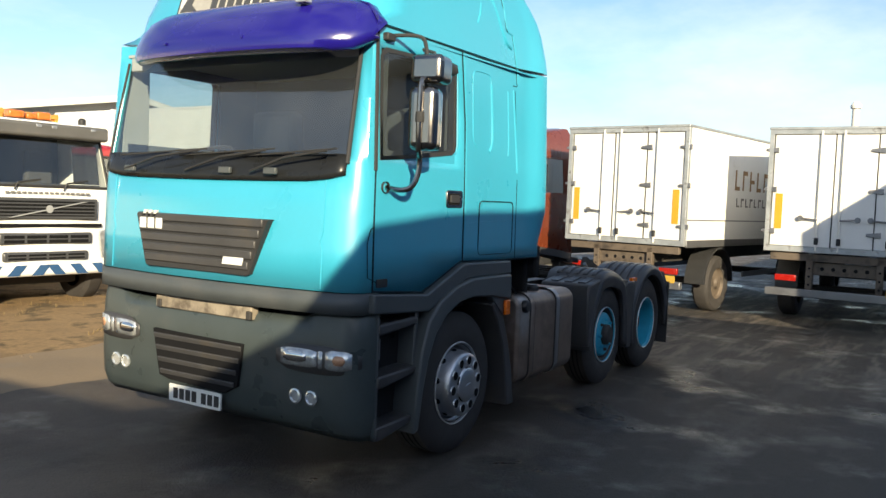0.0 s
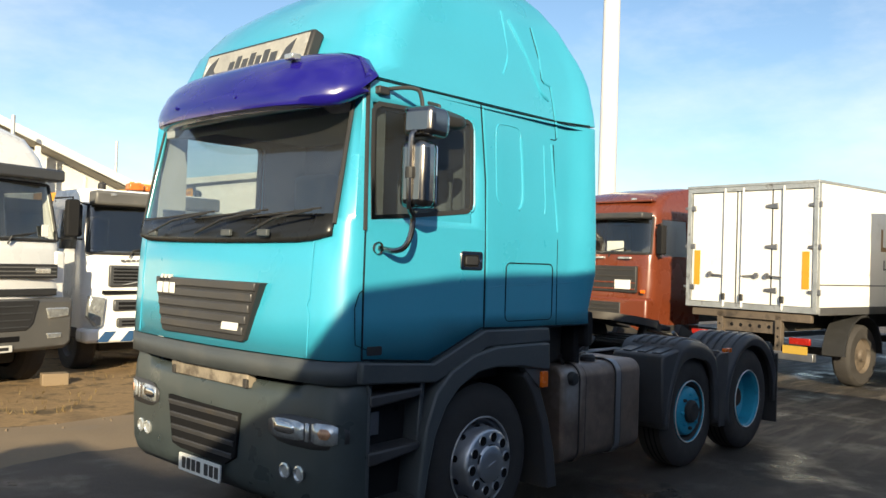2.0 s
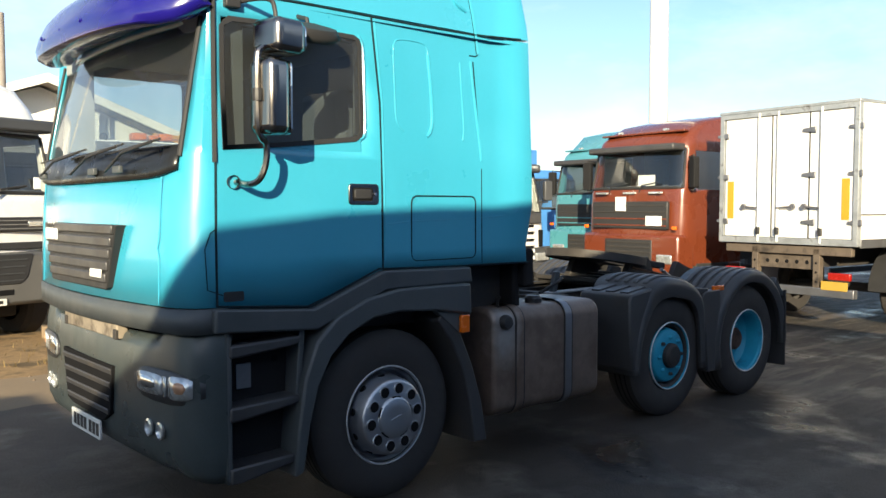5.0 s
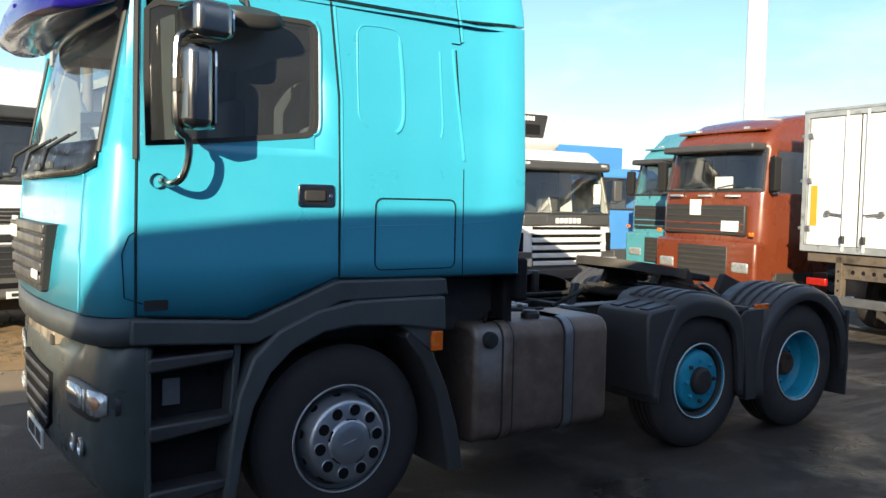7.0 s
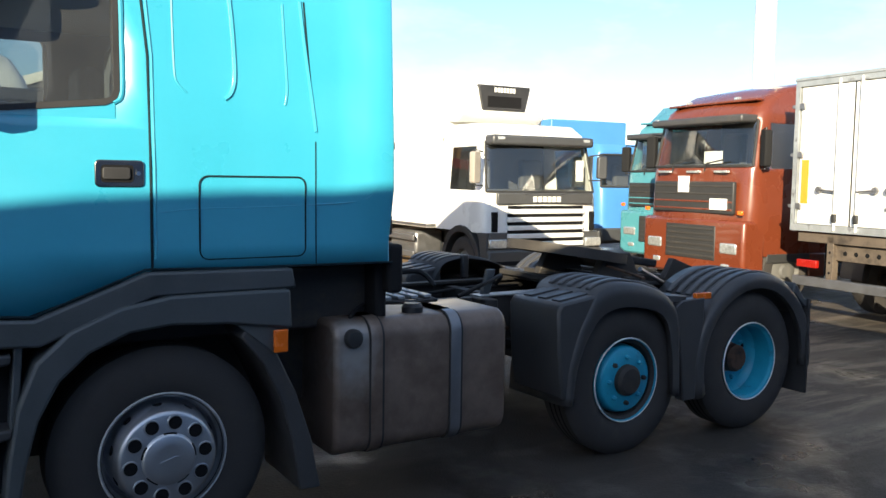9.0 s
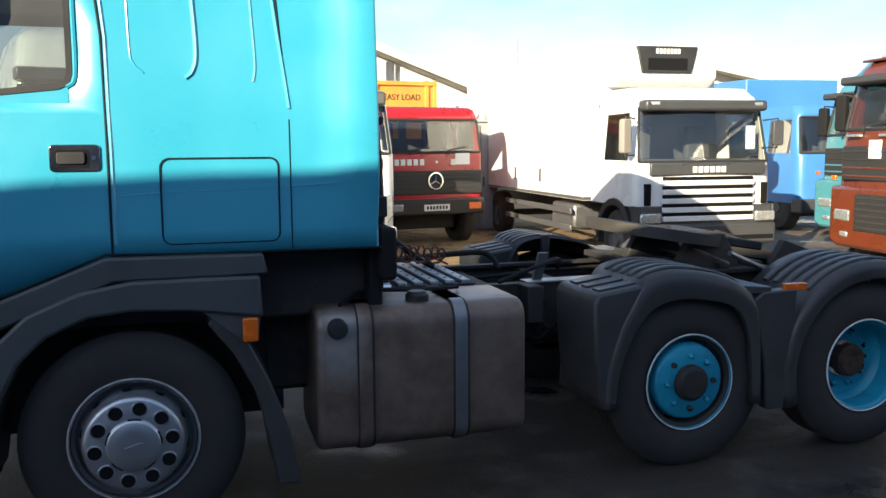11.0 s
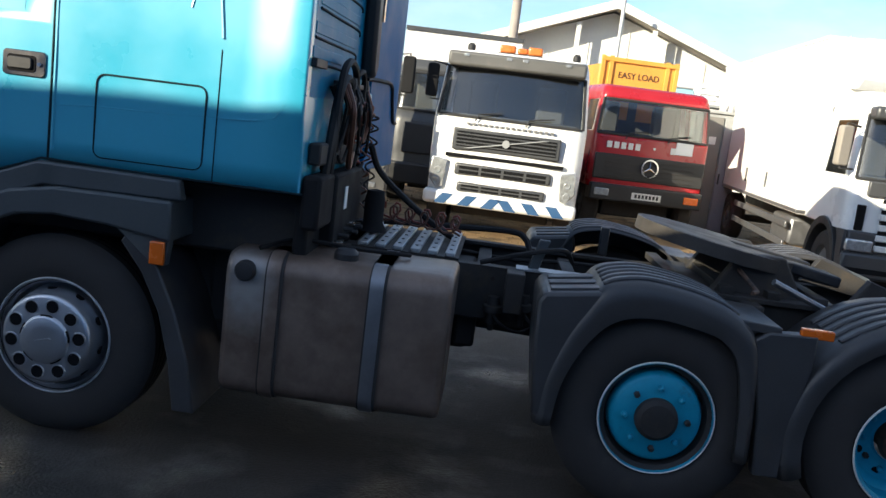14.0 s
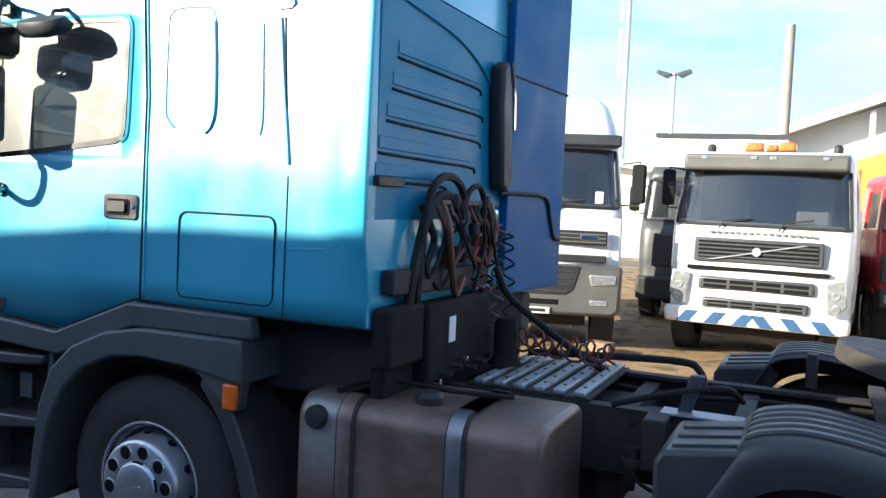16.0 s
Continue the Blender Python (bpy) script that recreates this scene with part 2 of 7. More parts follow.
LETTER = mat("lettering_brown", (0.30, 0.17, 0.07), 0.5, 0, 0.1)
BOARD = mat("faded_sign_face", (0.34, 0.33, 0.30), 0.5, 0, 0.25, 5, 40, second=(0.6, 0.6, 0.58), second_at=0.55, second_scale=6)
DARKCAB = mat("dark_cab_trim", (0.07, 0.07, 0.07), 0.8, 0, 0.15)
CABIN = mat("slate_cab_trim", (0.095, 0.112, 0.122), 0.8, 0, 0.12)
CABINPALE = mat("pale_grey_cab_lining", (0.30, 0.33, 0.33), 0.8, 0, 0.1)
GLOSSBLACK = mat("gloss_black_panel", (0.014, 0.015, 0.016), 0.3, 0, 0.12, 6, 60, specular=0.3)
WALLWHITE = mat("white_sheet_wall", (0.74, 0.73, 0.68), 0.55, 0, 0.06, 0.7, 14, second=(0.55, 0.52, 0.46), second_at=0.58, second_scale=0.6)
ROOFWHITE = mat("pale_sheet_roof", (0.70, 0.69, 0.65), 0.5, 0, 0.08, 0.6, 10, second=(0.52, 0.50, 0.46), second_at=0.55, second_scale=0.5)
SOFFIT = mat("weathered_soffit", (0.30, 0.27, 0.23), 0.8, 0, 0.15, 2, 20)
WOODPOLE = mat("weathered_pole", (0.30, 0.265, 0.235), 0.8, 0, 0.2, 3, 30, 0.1)
STEELPOLE = mat("galvanised_pole", (0.50, 0.50, 0.49), 0.5, 0.4, 0.12, 3, 30)
POLEWHITE = mat("pale_mast_paint", (0.68, 0.66, 0.63), 0.5, 0, 0.08, 2, 30)
GREYCAB = mat("grey_cabinet_paint", (0.29, 0.30, 0.305), 0.5, 0, 0.12, 3, 30)
# colour of the unseen sheds, chosen to tint shade and reflections bluer
WALLBACK = mat("unseen_shed_blue_grey", (0.16, 0.25, 0.40), 0.6, 0, 0.12, 2, 30)
HOSE_R = mat("red_air_hose", (0.20, 0.03, 0.018), 0.5, 0, 0.15)
CABLE = mat("black_hose", (0.018, 0.017, 0.017), 0.6, 0, 0.15, specular=0.25)
BROWNHOSE = mat("brown_air_hose", (0.12, 0.045, 0.025), 0.5, 0, 0.15)
PANE = glass("clear_pane", (0.70, 0.75, 0.73), 0.02)
PANE_W = glass("hazy_windscreen", (0.68, 0.74, 0.73), 0.085, 0.10, 0.75, 0.42)
PANE_DOOR = glass("smoked_door_pane", (0.40, 0.44, 0.44), 0.085, 0.0, 0.78, 0.48)
PANE_D = glass("dark_pane", (0.17, 0.19, 0.20), 0.03, 0.02, gain=0.45)
MIRROR = mat("mirror_glass", (0.8, 0.82, 0.83), 0.03, 1.0, 0.02, rough_spread=0.0)


# ---- mesh helpers ----
def part(name, bm, material, parent=None, label="", sharp=35, bevel=0.0, seg=2):
    """Links a bmesh as one mesh object under a thing or a part."""
    bmesh.ops.remove_doubles(bm, verts=bm.verts, dist=0.0002)
    bmesh.ops.recalc_face_normals(bm, faces=bm.faces)
    me = bpy.data.meshes.new(name)
    bm.to_mesh(me)
    bm.free()
    me.materials.append(material)
    if sharp:
        me.shade_smooth()
        me.set_sharp_from_angle(angle=radians(sharp))
    ob = new(name, me)
    if bevel:
        md = ob.modifiers.new("edge", 'BEVEL')
        md.width, md.segments, md.limit_method, md.angle_limit = bevel, seg, 'ANGLE', radians(40)
        md.harden_normals = False
    if parent:
        ob.parent = parent
    if label:
        tagged(ob, label)
    return ob


def thing(name, label, category, m=None, group=""):
    ob = new(name)
    ob.empty_display_size = 0.2
    if m is not None:
        ob.matrix_basis = m
    return tagged(ob, label, category, group)


def box(x0, x1, y0, y1, z0, z1, bm=None):
    bm = bm or bmesh.new()
    v = [bm.verts.new((x, y, z)) for z in (z0, z1) for x, y in ((x0, y0), (x1, y0), (x1, y1), (x0, y1))]
    for q in ((0, 3, 2, 1), (4, 5, 6, 7), (0, 1, 5, 4), (1, 2, 6, 5), (2, 3, 7, 6), (3, 0, 4, 7)):
        bm.faces.new([v[i] for i in q])
    return bm


def prism(pts, axis, a, b, bm=None):
    """A polygon in the plane across the axis, drawn out from a to b."""
    bm = bm or bmesh.new()
    put = {"x": lambda u, w, s: (s, u, w), "y": lambda u, w, s: (u, s, w), "z": lambda u, w, s: (u, w, s)}[axis]
    lo = [bm.verts.new(put(u, w, a)) for u, w in pts]
    hi = [bm.verts.new(put(u, w, b)) for u, w in pts]
    k = len(pts)
    bm.faces.new(lo)
    bm.faces.new(hi[::-1])
    for i in range(k):
        bm.faces.new((lo[i], hi[i], hi[(i + 1) % k], lo[(i + 1) % k]))
    return bm


def band(outer, inner, axis, a, b, bm=None):
    """A curved strip between two lines of as many points, drawn out from a to b."""
    bm = bm or bmesh.new()
    put = {"x": lambda u, w, s: (s, u, w), "y": lambda u, w, s: (u, s, w), "z": lambda u, w, s: (u, w, s)}[axis]
    rows = [[bm.verts.new(put(u, w, s)) for u, w in line] for s in (a, b) for line in (outer, inner)]
    oa, ia, ob_, ib = rows
    k = len(outer)
    for i in range(k - 1):
        bm.faces.new((oa[i], oa[i + 1], ia[i + 1], ia[i]))
        bm.faces.new((ob_[i], ib[i], ib[i + 1], ob_[i + 1]))
        bm.faces.new((oa[i], ob_[i], ob_[i + 1], oa[i + 1]))
        bm.faces.new((ia[i], ia[i + 1], ib[i + 1], ib[i]))
    for i in (0, k - 1):
        bm.faces.new((oa[i], ia[i], ib[i], ob_[i]))
    return bm


def lathe(profile, centre, axis="y", n=40, bm=None):
    """Turns (radius, height) pairs round an axis through the centre."""
    bm = bm or bmesh.new()
    c = Vector(centre)
    rings = []
    for r, h in profile:
        ring = []
        for i in range(n):
            a = 2 * math.pi * i / n
            u, w = r * math.cos(a), r * math.sin(a)
            p = {"y": (u, h, w), "z": (u, w, h), "x": (h, u, w)}[axis]
            ring.append(bm.verts.new(c + Vector(p)) if r > 1e-6 or i == 0 else ring[0])
        rings.append(ring)
    for a, b in zip(rings, rings[1:]):
        for i in range(n):
            q = [a[i], a[(i + 1) % n], b[(i + 1) % n], b[i]]
            q = list(dict.fromkeys(q))
            if len(q) > 2:
                bm.faces.new(q)
    return bm


def tube(points, r, n=8, bm=None, r_end=None):
    """A round bar or hose along the points."""
    bm = bm or bmesh.new()
    pts = [Vector(p) for p in points]
    rings = []
    side = None
    for i, p in enumerate(pts):
        d = (pts[min(i + 1, len(pts) - 1)] - pts[max(i - 1, 0)]).normalized()
        if side is None:
            side = d.orthogonal().normalized()
        side = (side - d * side.dot(d)).normalized()
        up = d.cross(side)
        rr = r if r_end is None else r + (r_end - r) * i / (len(pts) - 1)
        rings.append([bm.verts.new(p + rr * (math.cos(2 * math.pi * j / n) * side + math.sin(2 * math.pi * j / n) * up)) for j in range(n)])
    for a, b in zip(rings, rings[1:]):
        for j in range(n):
            bm.faces.new((a[j], a[(j + 1) % n], b[(j + 1) % n], b[j]))
    bm.faces.new(rings[0][::-1])
    bm.faces.new(rings[-1])
    return bm


def curve_through(points, steps=6):
    """Points of a smooth line through the given ones."""
    p = [Vector(q) for q in points]
    p = [2 * p[0] - p[1]] + p + [2 * p[-1] - p[-2]]
    out = []
    for i in range(1, len(p) - 2):
        for s in range(steps):
            t = s / steps
            out.append(0.5 * ((2 * p[i]) + (p[i + 1] - p[i - 1]) * t + (2 * p[i - 1] - 5 * p[i] + 4 * p[i + 1] - p[i + 2]) * t * t + (3 * p[i] - p[i - 1] - 3 * p[i + 1] + p[i + 2]) * t ** 3))
    return out + [p[-2]]


def arc(cx, cz, r, a0, a1, n):
    return [(cx + r * math.cos(radians(a0 + (a1 - a0) * i / n)), cz + r * math.sin(radians(a0 + (a1 - a0) * i / n))) for i in range(n + 1)]


def rounded(x0, x1, z0, z1, r, n=4):
    """A rectangle with round corners."""
    return (arc(x1 - r, z1 - r, r, 0, 90, n) + arc(x0 + r, z1 - r, r, 90, 180, n)
            + arc(x0 + r, z0 + r, r, 180, 270, n) + arc(x1 - r, z0 + r, r, 270, 360, n))


def lerp_table(table, z):
    for (z0, a), (z1, b) in zip(table, table[1:]):
        if z <= z1:
            return a + (b - a) * max(0.0, (z - z0) / (z1 - z0))
    return table[-1][1]


def line_loop(pts, r, axis, at, bm=None, n=6):
    """A thin bead along a closed outline."""
    put = {"x": lambda u, w: (at, u, w), "y": lambda u, w: (u, at, w), "z": lambda u, w: (u, w, at)}[axis]
    loop = [put(u, w) for u, w in pts]
    return tube(loop + [loop[0]], r, n, bm)


# ---- ground ----
def ground_material():
    m = bpy.data.materials.new("yard_ground")
    m.use_nodes = True
    n, l = m.node_tree.nodes, m.node_tree.links
    b = n["Principled BSDF"]
    tc = n.new("ShaderNodeTexCoord")

    def noise_node(scale, detail=6, rough=0.6):
        k = n.new("ShaderNodeTexNoise")
        k.inputs["Scale"].default_value = scale
        k.inputs["Detail"].default_value = detail
        k.inputs["Roughness"].default_value = rough
        l.new(tc.outputs["Object"], k.inputs["Vector"])
        return k.outputs["Fac"]

    def step(value, lo, hi, a=0.0, c=1.0):
        k = n.new("ShaderNodeMapRange")
        k.inputs["From Min"].default_value, k.inputs["From Max"].default_value = lo, hi
        k.inputs["To Min"].default_value, k.inputs["To Max"].default_value = a, c
        l.new(value, k.inputs["Value"])
        return k.outputs[0]

    def blend(fac, one, two):
        k = n.new("ShaderNodeMixRGB")
        for i, v in ((0, fac), (1, one), (2, two)):
            if isinstance(v, tuple):
                k.inputs[i].default_value = (*v, 1)
            else:
                l.new(v, k.inputs[i])
        return k.outputs[0]

    sep = n.new("ShaderNodeSeparateXYZ")
    l.new(tc.outputs["Object"], sep.inputs[0])
    tone = step(noise_node(0.55), 0.35, 0.7)
    grit = step(noise_node(55, 3), 0.3, 0.7)
    asphalt = blend(tone, (0.023, 0.0185, 0.015), (0.044, 0.035, 0.028))
    lay = n.new("ShaderNodeMapping")
    lay.inputs["Scale"].default_value = (0.22, 1.5, 1.0)
    lay.inputs["Rotation"].default_value = (0, 0, radians(14))
    l.new(tc.outputs["Object"], lay.inputs[0])
    track = n.new("ShaderNodeTexNoise")
    track.inputs["Scale"].default_value = 1.3
    track.inputs["Detail"].default_value = 7
    l.new(lay.outputs[0], track.inputs["Vector"])
    dusty = n.new("ShaderNodeMath")
    dusty.operation = 'MULTIPLY'
    l.new(step(sep.outputs["Y"], 2.2, 5.0), dusty.inputs[0])
    l.new(step(noise_node(0.8, 8), 0.30, 0.55), dusty.inputs[1])
    asphalt = blend(dusty.outputs[0], asphalt, (0.165, 0.125, 0.090))
    asphalt = blend(step(track.outputs["Fac"], 0.52, 0.70, 0.0, 0.75), asphalt, (0.086, 0.074, 0.061))
    asphalt = blend(step(noise_node(1.7, 8), 0.52, 0.66), asphalt, (0.092, 0.080, 0.066))
    asphalt = blend(step(noise_node(0.9, 8), 0.58, 0.64), asphalt, (0.020, 0.0175, 0.0165))
    lay2 = n.new("ShaderNodeMapping")
    lay2.inputs["Scale"].default_value = (0.35, 2.2, 1.0)
    lay2.inputs["Rotation"].default_value = (0, 0, radians(-9))
    l.new(tc.outputs["Object"], lay2.inputs[0])
    worn = n.new("ShaderNodeTexNoise")
    worn.inputs["Scale"].default_value = 1.7
    worn.inputs["Detail"].default_value = 8
    worn.inputs["Roughness"].default_value = 0.68
    l.new(lay2.outputs[0], worn.inputs["Vector"])
    # pale dust streaks to the east, painted also to lift shaded ground
    east = n.new("ShaderNodeMath")
    east.operation = 'MULTIPLY'
    l.new(step(sep.outputs["X"], 3.6, 6.0), east.inputs[0])
    l.new(step(worn.outputs["Fac"], 0.50, 0.62), east.inputs[1])
    asphalt = blend(east.outputs[0], asphalt, (0.150, 0.122, 0.096))
    # ground west of x = -0.4 painted paler to lift its shade
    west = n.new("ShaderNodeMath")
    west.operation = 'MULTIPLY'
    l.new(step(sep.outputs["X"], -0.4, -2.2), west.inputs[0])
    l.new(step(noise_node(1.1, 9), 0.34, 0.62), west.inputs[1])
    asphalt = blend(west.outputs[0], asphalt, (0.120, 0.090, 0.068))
    g2 = n.new("ShaderNodeMixRGB")
    g2.blend_type = 'MULTIPLY'
    g2.inputs[0].default_value = 0.5
    l.new(asphalt, g2.inputs[1])
    l.new(step(noise_node(70, 2), 0.3, 0.7, 0.5, 1.3), g2.inputs[2])
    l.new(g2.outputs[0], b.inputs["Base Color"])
    wet = step(noise_node(0.8, 7), 0.54, 0.66)
    l.new(step(wet, 0, 1, 0.72, 0.22), b.inputs["Roughness"])
    bp = n.new("ShaderNodeBump")
    bp.inputs["Strength"].default_value = 0.35
    bp.inputs["Distance"].default_value = 0.015
    l.new(grit, bp.inputs["Height"])
    l.new(bp.outputs[0], b.inputs["Normal"])
    return m


def ground():
    bm = bmesh.new()
    xs = [-400, -150, -60, -30] + [-16 + i * 0.8 for i in range(51)] + [30, 60, 150, 400]
    ys = [-400, -150, -60, -30] + [-16 + i * 0.8 for i in range(51)] + [30, 60, 150, 400]
    grid = [[bm.verts.new((x, y, 0.012 * (noise.noise(Vector((x * 0.35, y * 0.35, 0))) - 0.3) if abs(x) < 25 and abs(y) < 25 else -0.01)) for x in xs] for y in ys]
    for j in range(len(ys) - 1):
        for i in range(len(xs) - 1):
            bm.faces.new((grid[j][i], grid[j][i + 1], grid[j + 1][i + 1], grid[j + 1][i]))
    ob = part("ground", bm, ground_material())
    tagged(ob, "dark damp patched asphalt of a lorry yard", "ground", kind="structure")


ground()
DIRT = mat("dry_dirt_and_grass", (0.265, 0.168, 0.078), 0.95, 0, 0.6, 1.6, 22, 0.8, second=(0.095, 0.062, 0.028), second_at=0.50, second_width=0.10, second_scale=1.6)
CONCRETE = mat("pale_concrete", (0.22, 0.16, 0.10), 0.85, 0, 0.18, 1.2, 40, 0.2, second=(0.20, 0.16, 0.12), second_at=0.6, second_scale=1.4)


def verge():
    """Rough strip of bare earth and dead grass, a little higher than the yard."""
    bm = bmesh.new()
    nx, ny = 90, 46
    rows = []
    for j in range(ny + 1):
        row = []
        for i in range(nx + 1):
            x = -14 + 27.0 * i / nx
            edge = 5.5 - 0.10 * (x + 3) + 0.45 * noise.noise(Vector((x * 0.6, 3.1, 0))) + 0.15 * noise.noise(Vector((x * 2.3, 1.1, 0)))
            if x > 4:
                edge += (x - 4) * 0.9
            v = j / ny
            y = edge + (23.0 - edge) * v ** 1.3
            lift = min(1.0, v * 6) * 0.035
            z = 0.014 + lift + 0.02 * noise.noise(Vector((x * 1.3, y * 1.3, 1))) * min(1, v * 5) + 0.012 * noise.noise(Vector((x * 4, y * 4, 2))) * min(1, v * 5)
            row.append(bm.verts.new((x, y, z)))
        rows.append(row)
    for j in range(ny):
        for i in range(nx):
            bm.faces.new((rows[j][i], rows[j][i + 1], rows[j + 1][i + 1], rows[j + 1][i]))
    tagged(part("ground_verge", bm, DIRT), "strip of bare brown earth with dead grass", "earth verge", kind="structure")
    bm = bmesh.new()
    xs = [-14 + i * 0.2 for i in range(92)]
    inner = [3.7 - 0.09 * (x + 3) + 0.35 * noise.noise(Vector((x * 0.7, 0, 5))) + 0.2 * noise.noise(Vector((x * 2.1, 4, 5))) for x in xs]
    rows = [[bm.verts.new((x, y, -0.012)) for x, y in zip(xs, inner)],
            [bm.verts.new((x, y + 0.5, 0.012)) for x, y in zip(xs, inner)],
            [bm.verts.new((x, 5.9 - 0.10 * (x + 3), 0.016)) for x in xs]]
    for p, q in zip(rows, rows[1:]):
        for i in range(91):
            bm.faces.new((p[i], p[i + 1], q[i + 1], q[i]))
    tagged(part("pavement_edge", bm, CONCRETE), "worn pale concrete edge along the earth", "concrete edge", kind="structure")


verge()


def verge_height(x, y):
    return 0.045 + 0.02 * noise.noise(Vector((x * 1.3, y * 1.3, 1)))


def dead_grass():
    rnd = random.Random(21)
    bm = bmesh.new()
    for k in range(2600):
        x, y = rnd.uniform(-9, 8), 5.6 + 8.5 * rnd.random() ** 1.4
        if y < 5.9 - 0.10 * (x + 3) + max(0, x - 4) * 0.9 or noise.noise(Vector((x * 0.5, y * 0.5, 7))) < -0.12:
            continue
        z = verge_height(x, y) - 0.02
        for b in range(4):
            a, h = rnd.uniform(0, 6.28), rnd.uniform(0.03, 0.09)
            lean = rnd.uniform(0.02, 0.09)
            w = rnd.uniform(0.004, 0.009)
            px, py = x + rnd.uniform(-0.05, 0.05), y + rnd.uniform(-0.05, 0.05)
            dx, dy = math.cos(a), math.sin(a)
            v = [bm.verts.new(p) for p in ((px - dy * w, py + dx * w, z), (px + dy * w, py - dx * w, z), (px + dx * lean, py + dy * lean, z + h))]
            bm.faces.new(v)
    tagged(part("dead_grass", bm, mat("dead_grass", (0.20, 0.135, 0.055), 0.9, 0, 0.3, 3, 30), sharp=0), "thin dead grass on bare earth", "grass", kind="stuff")
    bm = bmesh.new()
    for k in range(600):
        x, y = rnd.uniform(-8, 8), 4.9 + 6 * rnd.random() ** 1.3
        if y < 4.9 - 0.1 * (x + 3) + max(0, x - 4) * 0.9:
            continue
        r = rnd.uniform(0.010, 0.026)
        z = verge_height(x, y) - 0.02 if y > 6.2 else 0.015
        vs = [bm.verts.new((x + r * rnd.uniform(0.7, 1.2) * a, y + r * rnd.uniform(0.7, 1.2) * b, z + r * 0.7 * c)) for a, b, c in ((1, 0, 0), (0, 1, 0), (-1, 0, 0), (0, -1, 0), (0, 0, 1))]
        for q in ((0, 1, 4), (1, 2, 4), (2, 3, 4), (3, 0, 4)):
            bm.faces.new([vs[i] for i in q])
    tagged(part("loose_stones", bm, mat("loose_stone", (0.16, 0.115, 0.075), 0.9, 0, 0.3, 9, 60), sharp=0), "loose small stones and clods on the earth", "stones", kind="stuff")


dead_grass()


def shade_shed():
    """Plain unseen shed added behind the walk to shade the lorry's lower half."""
    # roofline along x, as heights, fitted to where the shadow falls
    slope = [(-16, 1.72), (-6.5, 1.62), (-6.1, 1.78), (-5.95, 2.05), (-5.4, 2.02), (-4.68, 1.40), (-2.55, 1.10), (-1.70, 1.17), (-1.02, 1.61), (-0.3, 1.68), (0.4, 1.71), (5.0, 1.72), (6.6, 0.6)]
    line = [(-40, 0.0), (-40, 5.4)] + [(x - 9.38, z + 4.01) for x, z in slope] + [(-2.7, 0.0)]
    bm = prism(line, "y", -20, -8.5)
    # second stretch, added to shade the far trailer's doors
    prism([(0.75, 0.0), (0.75, 5.15), (2.4, 5.5), (40, 5.9), (40, 0.0)], "y", -20, -8.5, bm)
    tagged(part("shade_wall_south", bm, WALLBACK), "unseen blue-grey shed added to cast shade on the yard", "shed wall", kind="structure")


shade_shed()


def reflection_shed():
    # unseen wall, added only to darken what glass and paint reflect
    bm = prism([(-12.9, 0), (-12.9, 8.0), (-4, 12.5), (40, 12.5), (60, 10), (60, 0)], "y", -40, -28)
    tagged(part("reflected_wall_southeast", bm, WALLBACK), "unseen blue-grey sheds added to darken reflections", "shed wall", kind="structure")


reflection_shed()


# ---- the turquoise tractor unit ----
YN, YF = 0.03, 2.40          # near and far side of the cab
YC = (YN + YF) / 2
HUB_F, HUB_M, HUB_R = 0.08, 3.03, 4.24
FRONT_X = [(1.15, -1.27), (1.6, -1.26), (1.9, -1.24), (2.3, -1.15), (2.66, -1.06), (2.80, -1.03), (3.0, -0.99), (3.2, -0.90), (3.4, -0.74), (3.55, -0.56), (3.7, -0.28), (3.8, 0.0), (3.86, 0.25)]
REAR_X = [(1.15, 1.236), (2.0, 1.234), (2.80, 1.225), (3.1, 1.22), (3.3, 1.15), (3.5, 1.03), (3.65, 0.92), (3.8, 0.72), (3.86, 0.60)]
INSET = [(1.15, 0.0), (2.0, 0.01), (2.80, 0.04), (3.2, 0.10), (3.5, 0.20), (3.7, 0.33), (3.8, 0.46), (3.86, 0.62)]
BOTTOM = [(-1.4, 1.215), (-1.02, 1.21), (-0.46, 1.17), (0.0, 1.35), (1.3, 1.335)]
SIDE_X = [1.14, 1.08, 1.01, 0.92, 0.42, 0.03, -0.115, -0.50, -0.945, -1.0]
FRONT_U = [0.0, 0.06, 0.22, 0.40, 0.60, 0.78, 0.94, 1.0]


def flare(x, z):
    """Outward sweep of the side towards the rear edge, above the crease."""
    u = max(0.0, min(1.0, (x - 0.92) / 0.28))
    return 0.058 * u * u * (3 - 2 * u) * max(0.0, min(1.0, (z - 1.45) / 0.26)) * max(0.0, min(1.0, (3.5 - z) / 0.6))


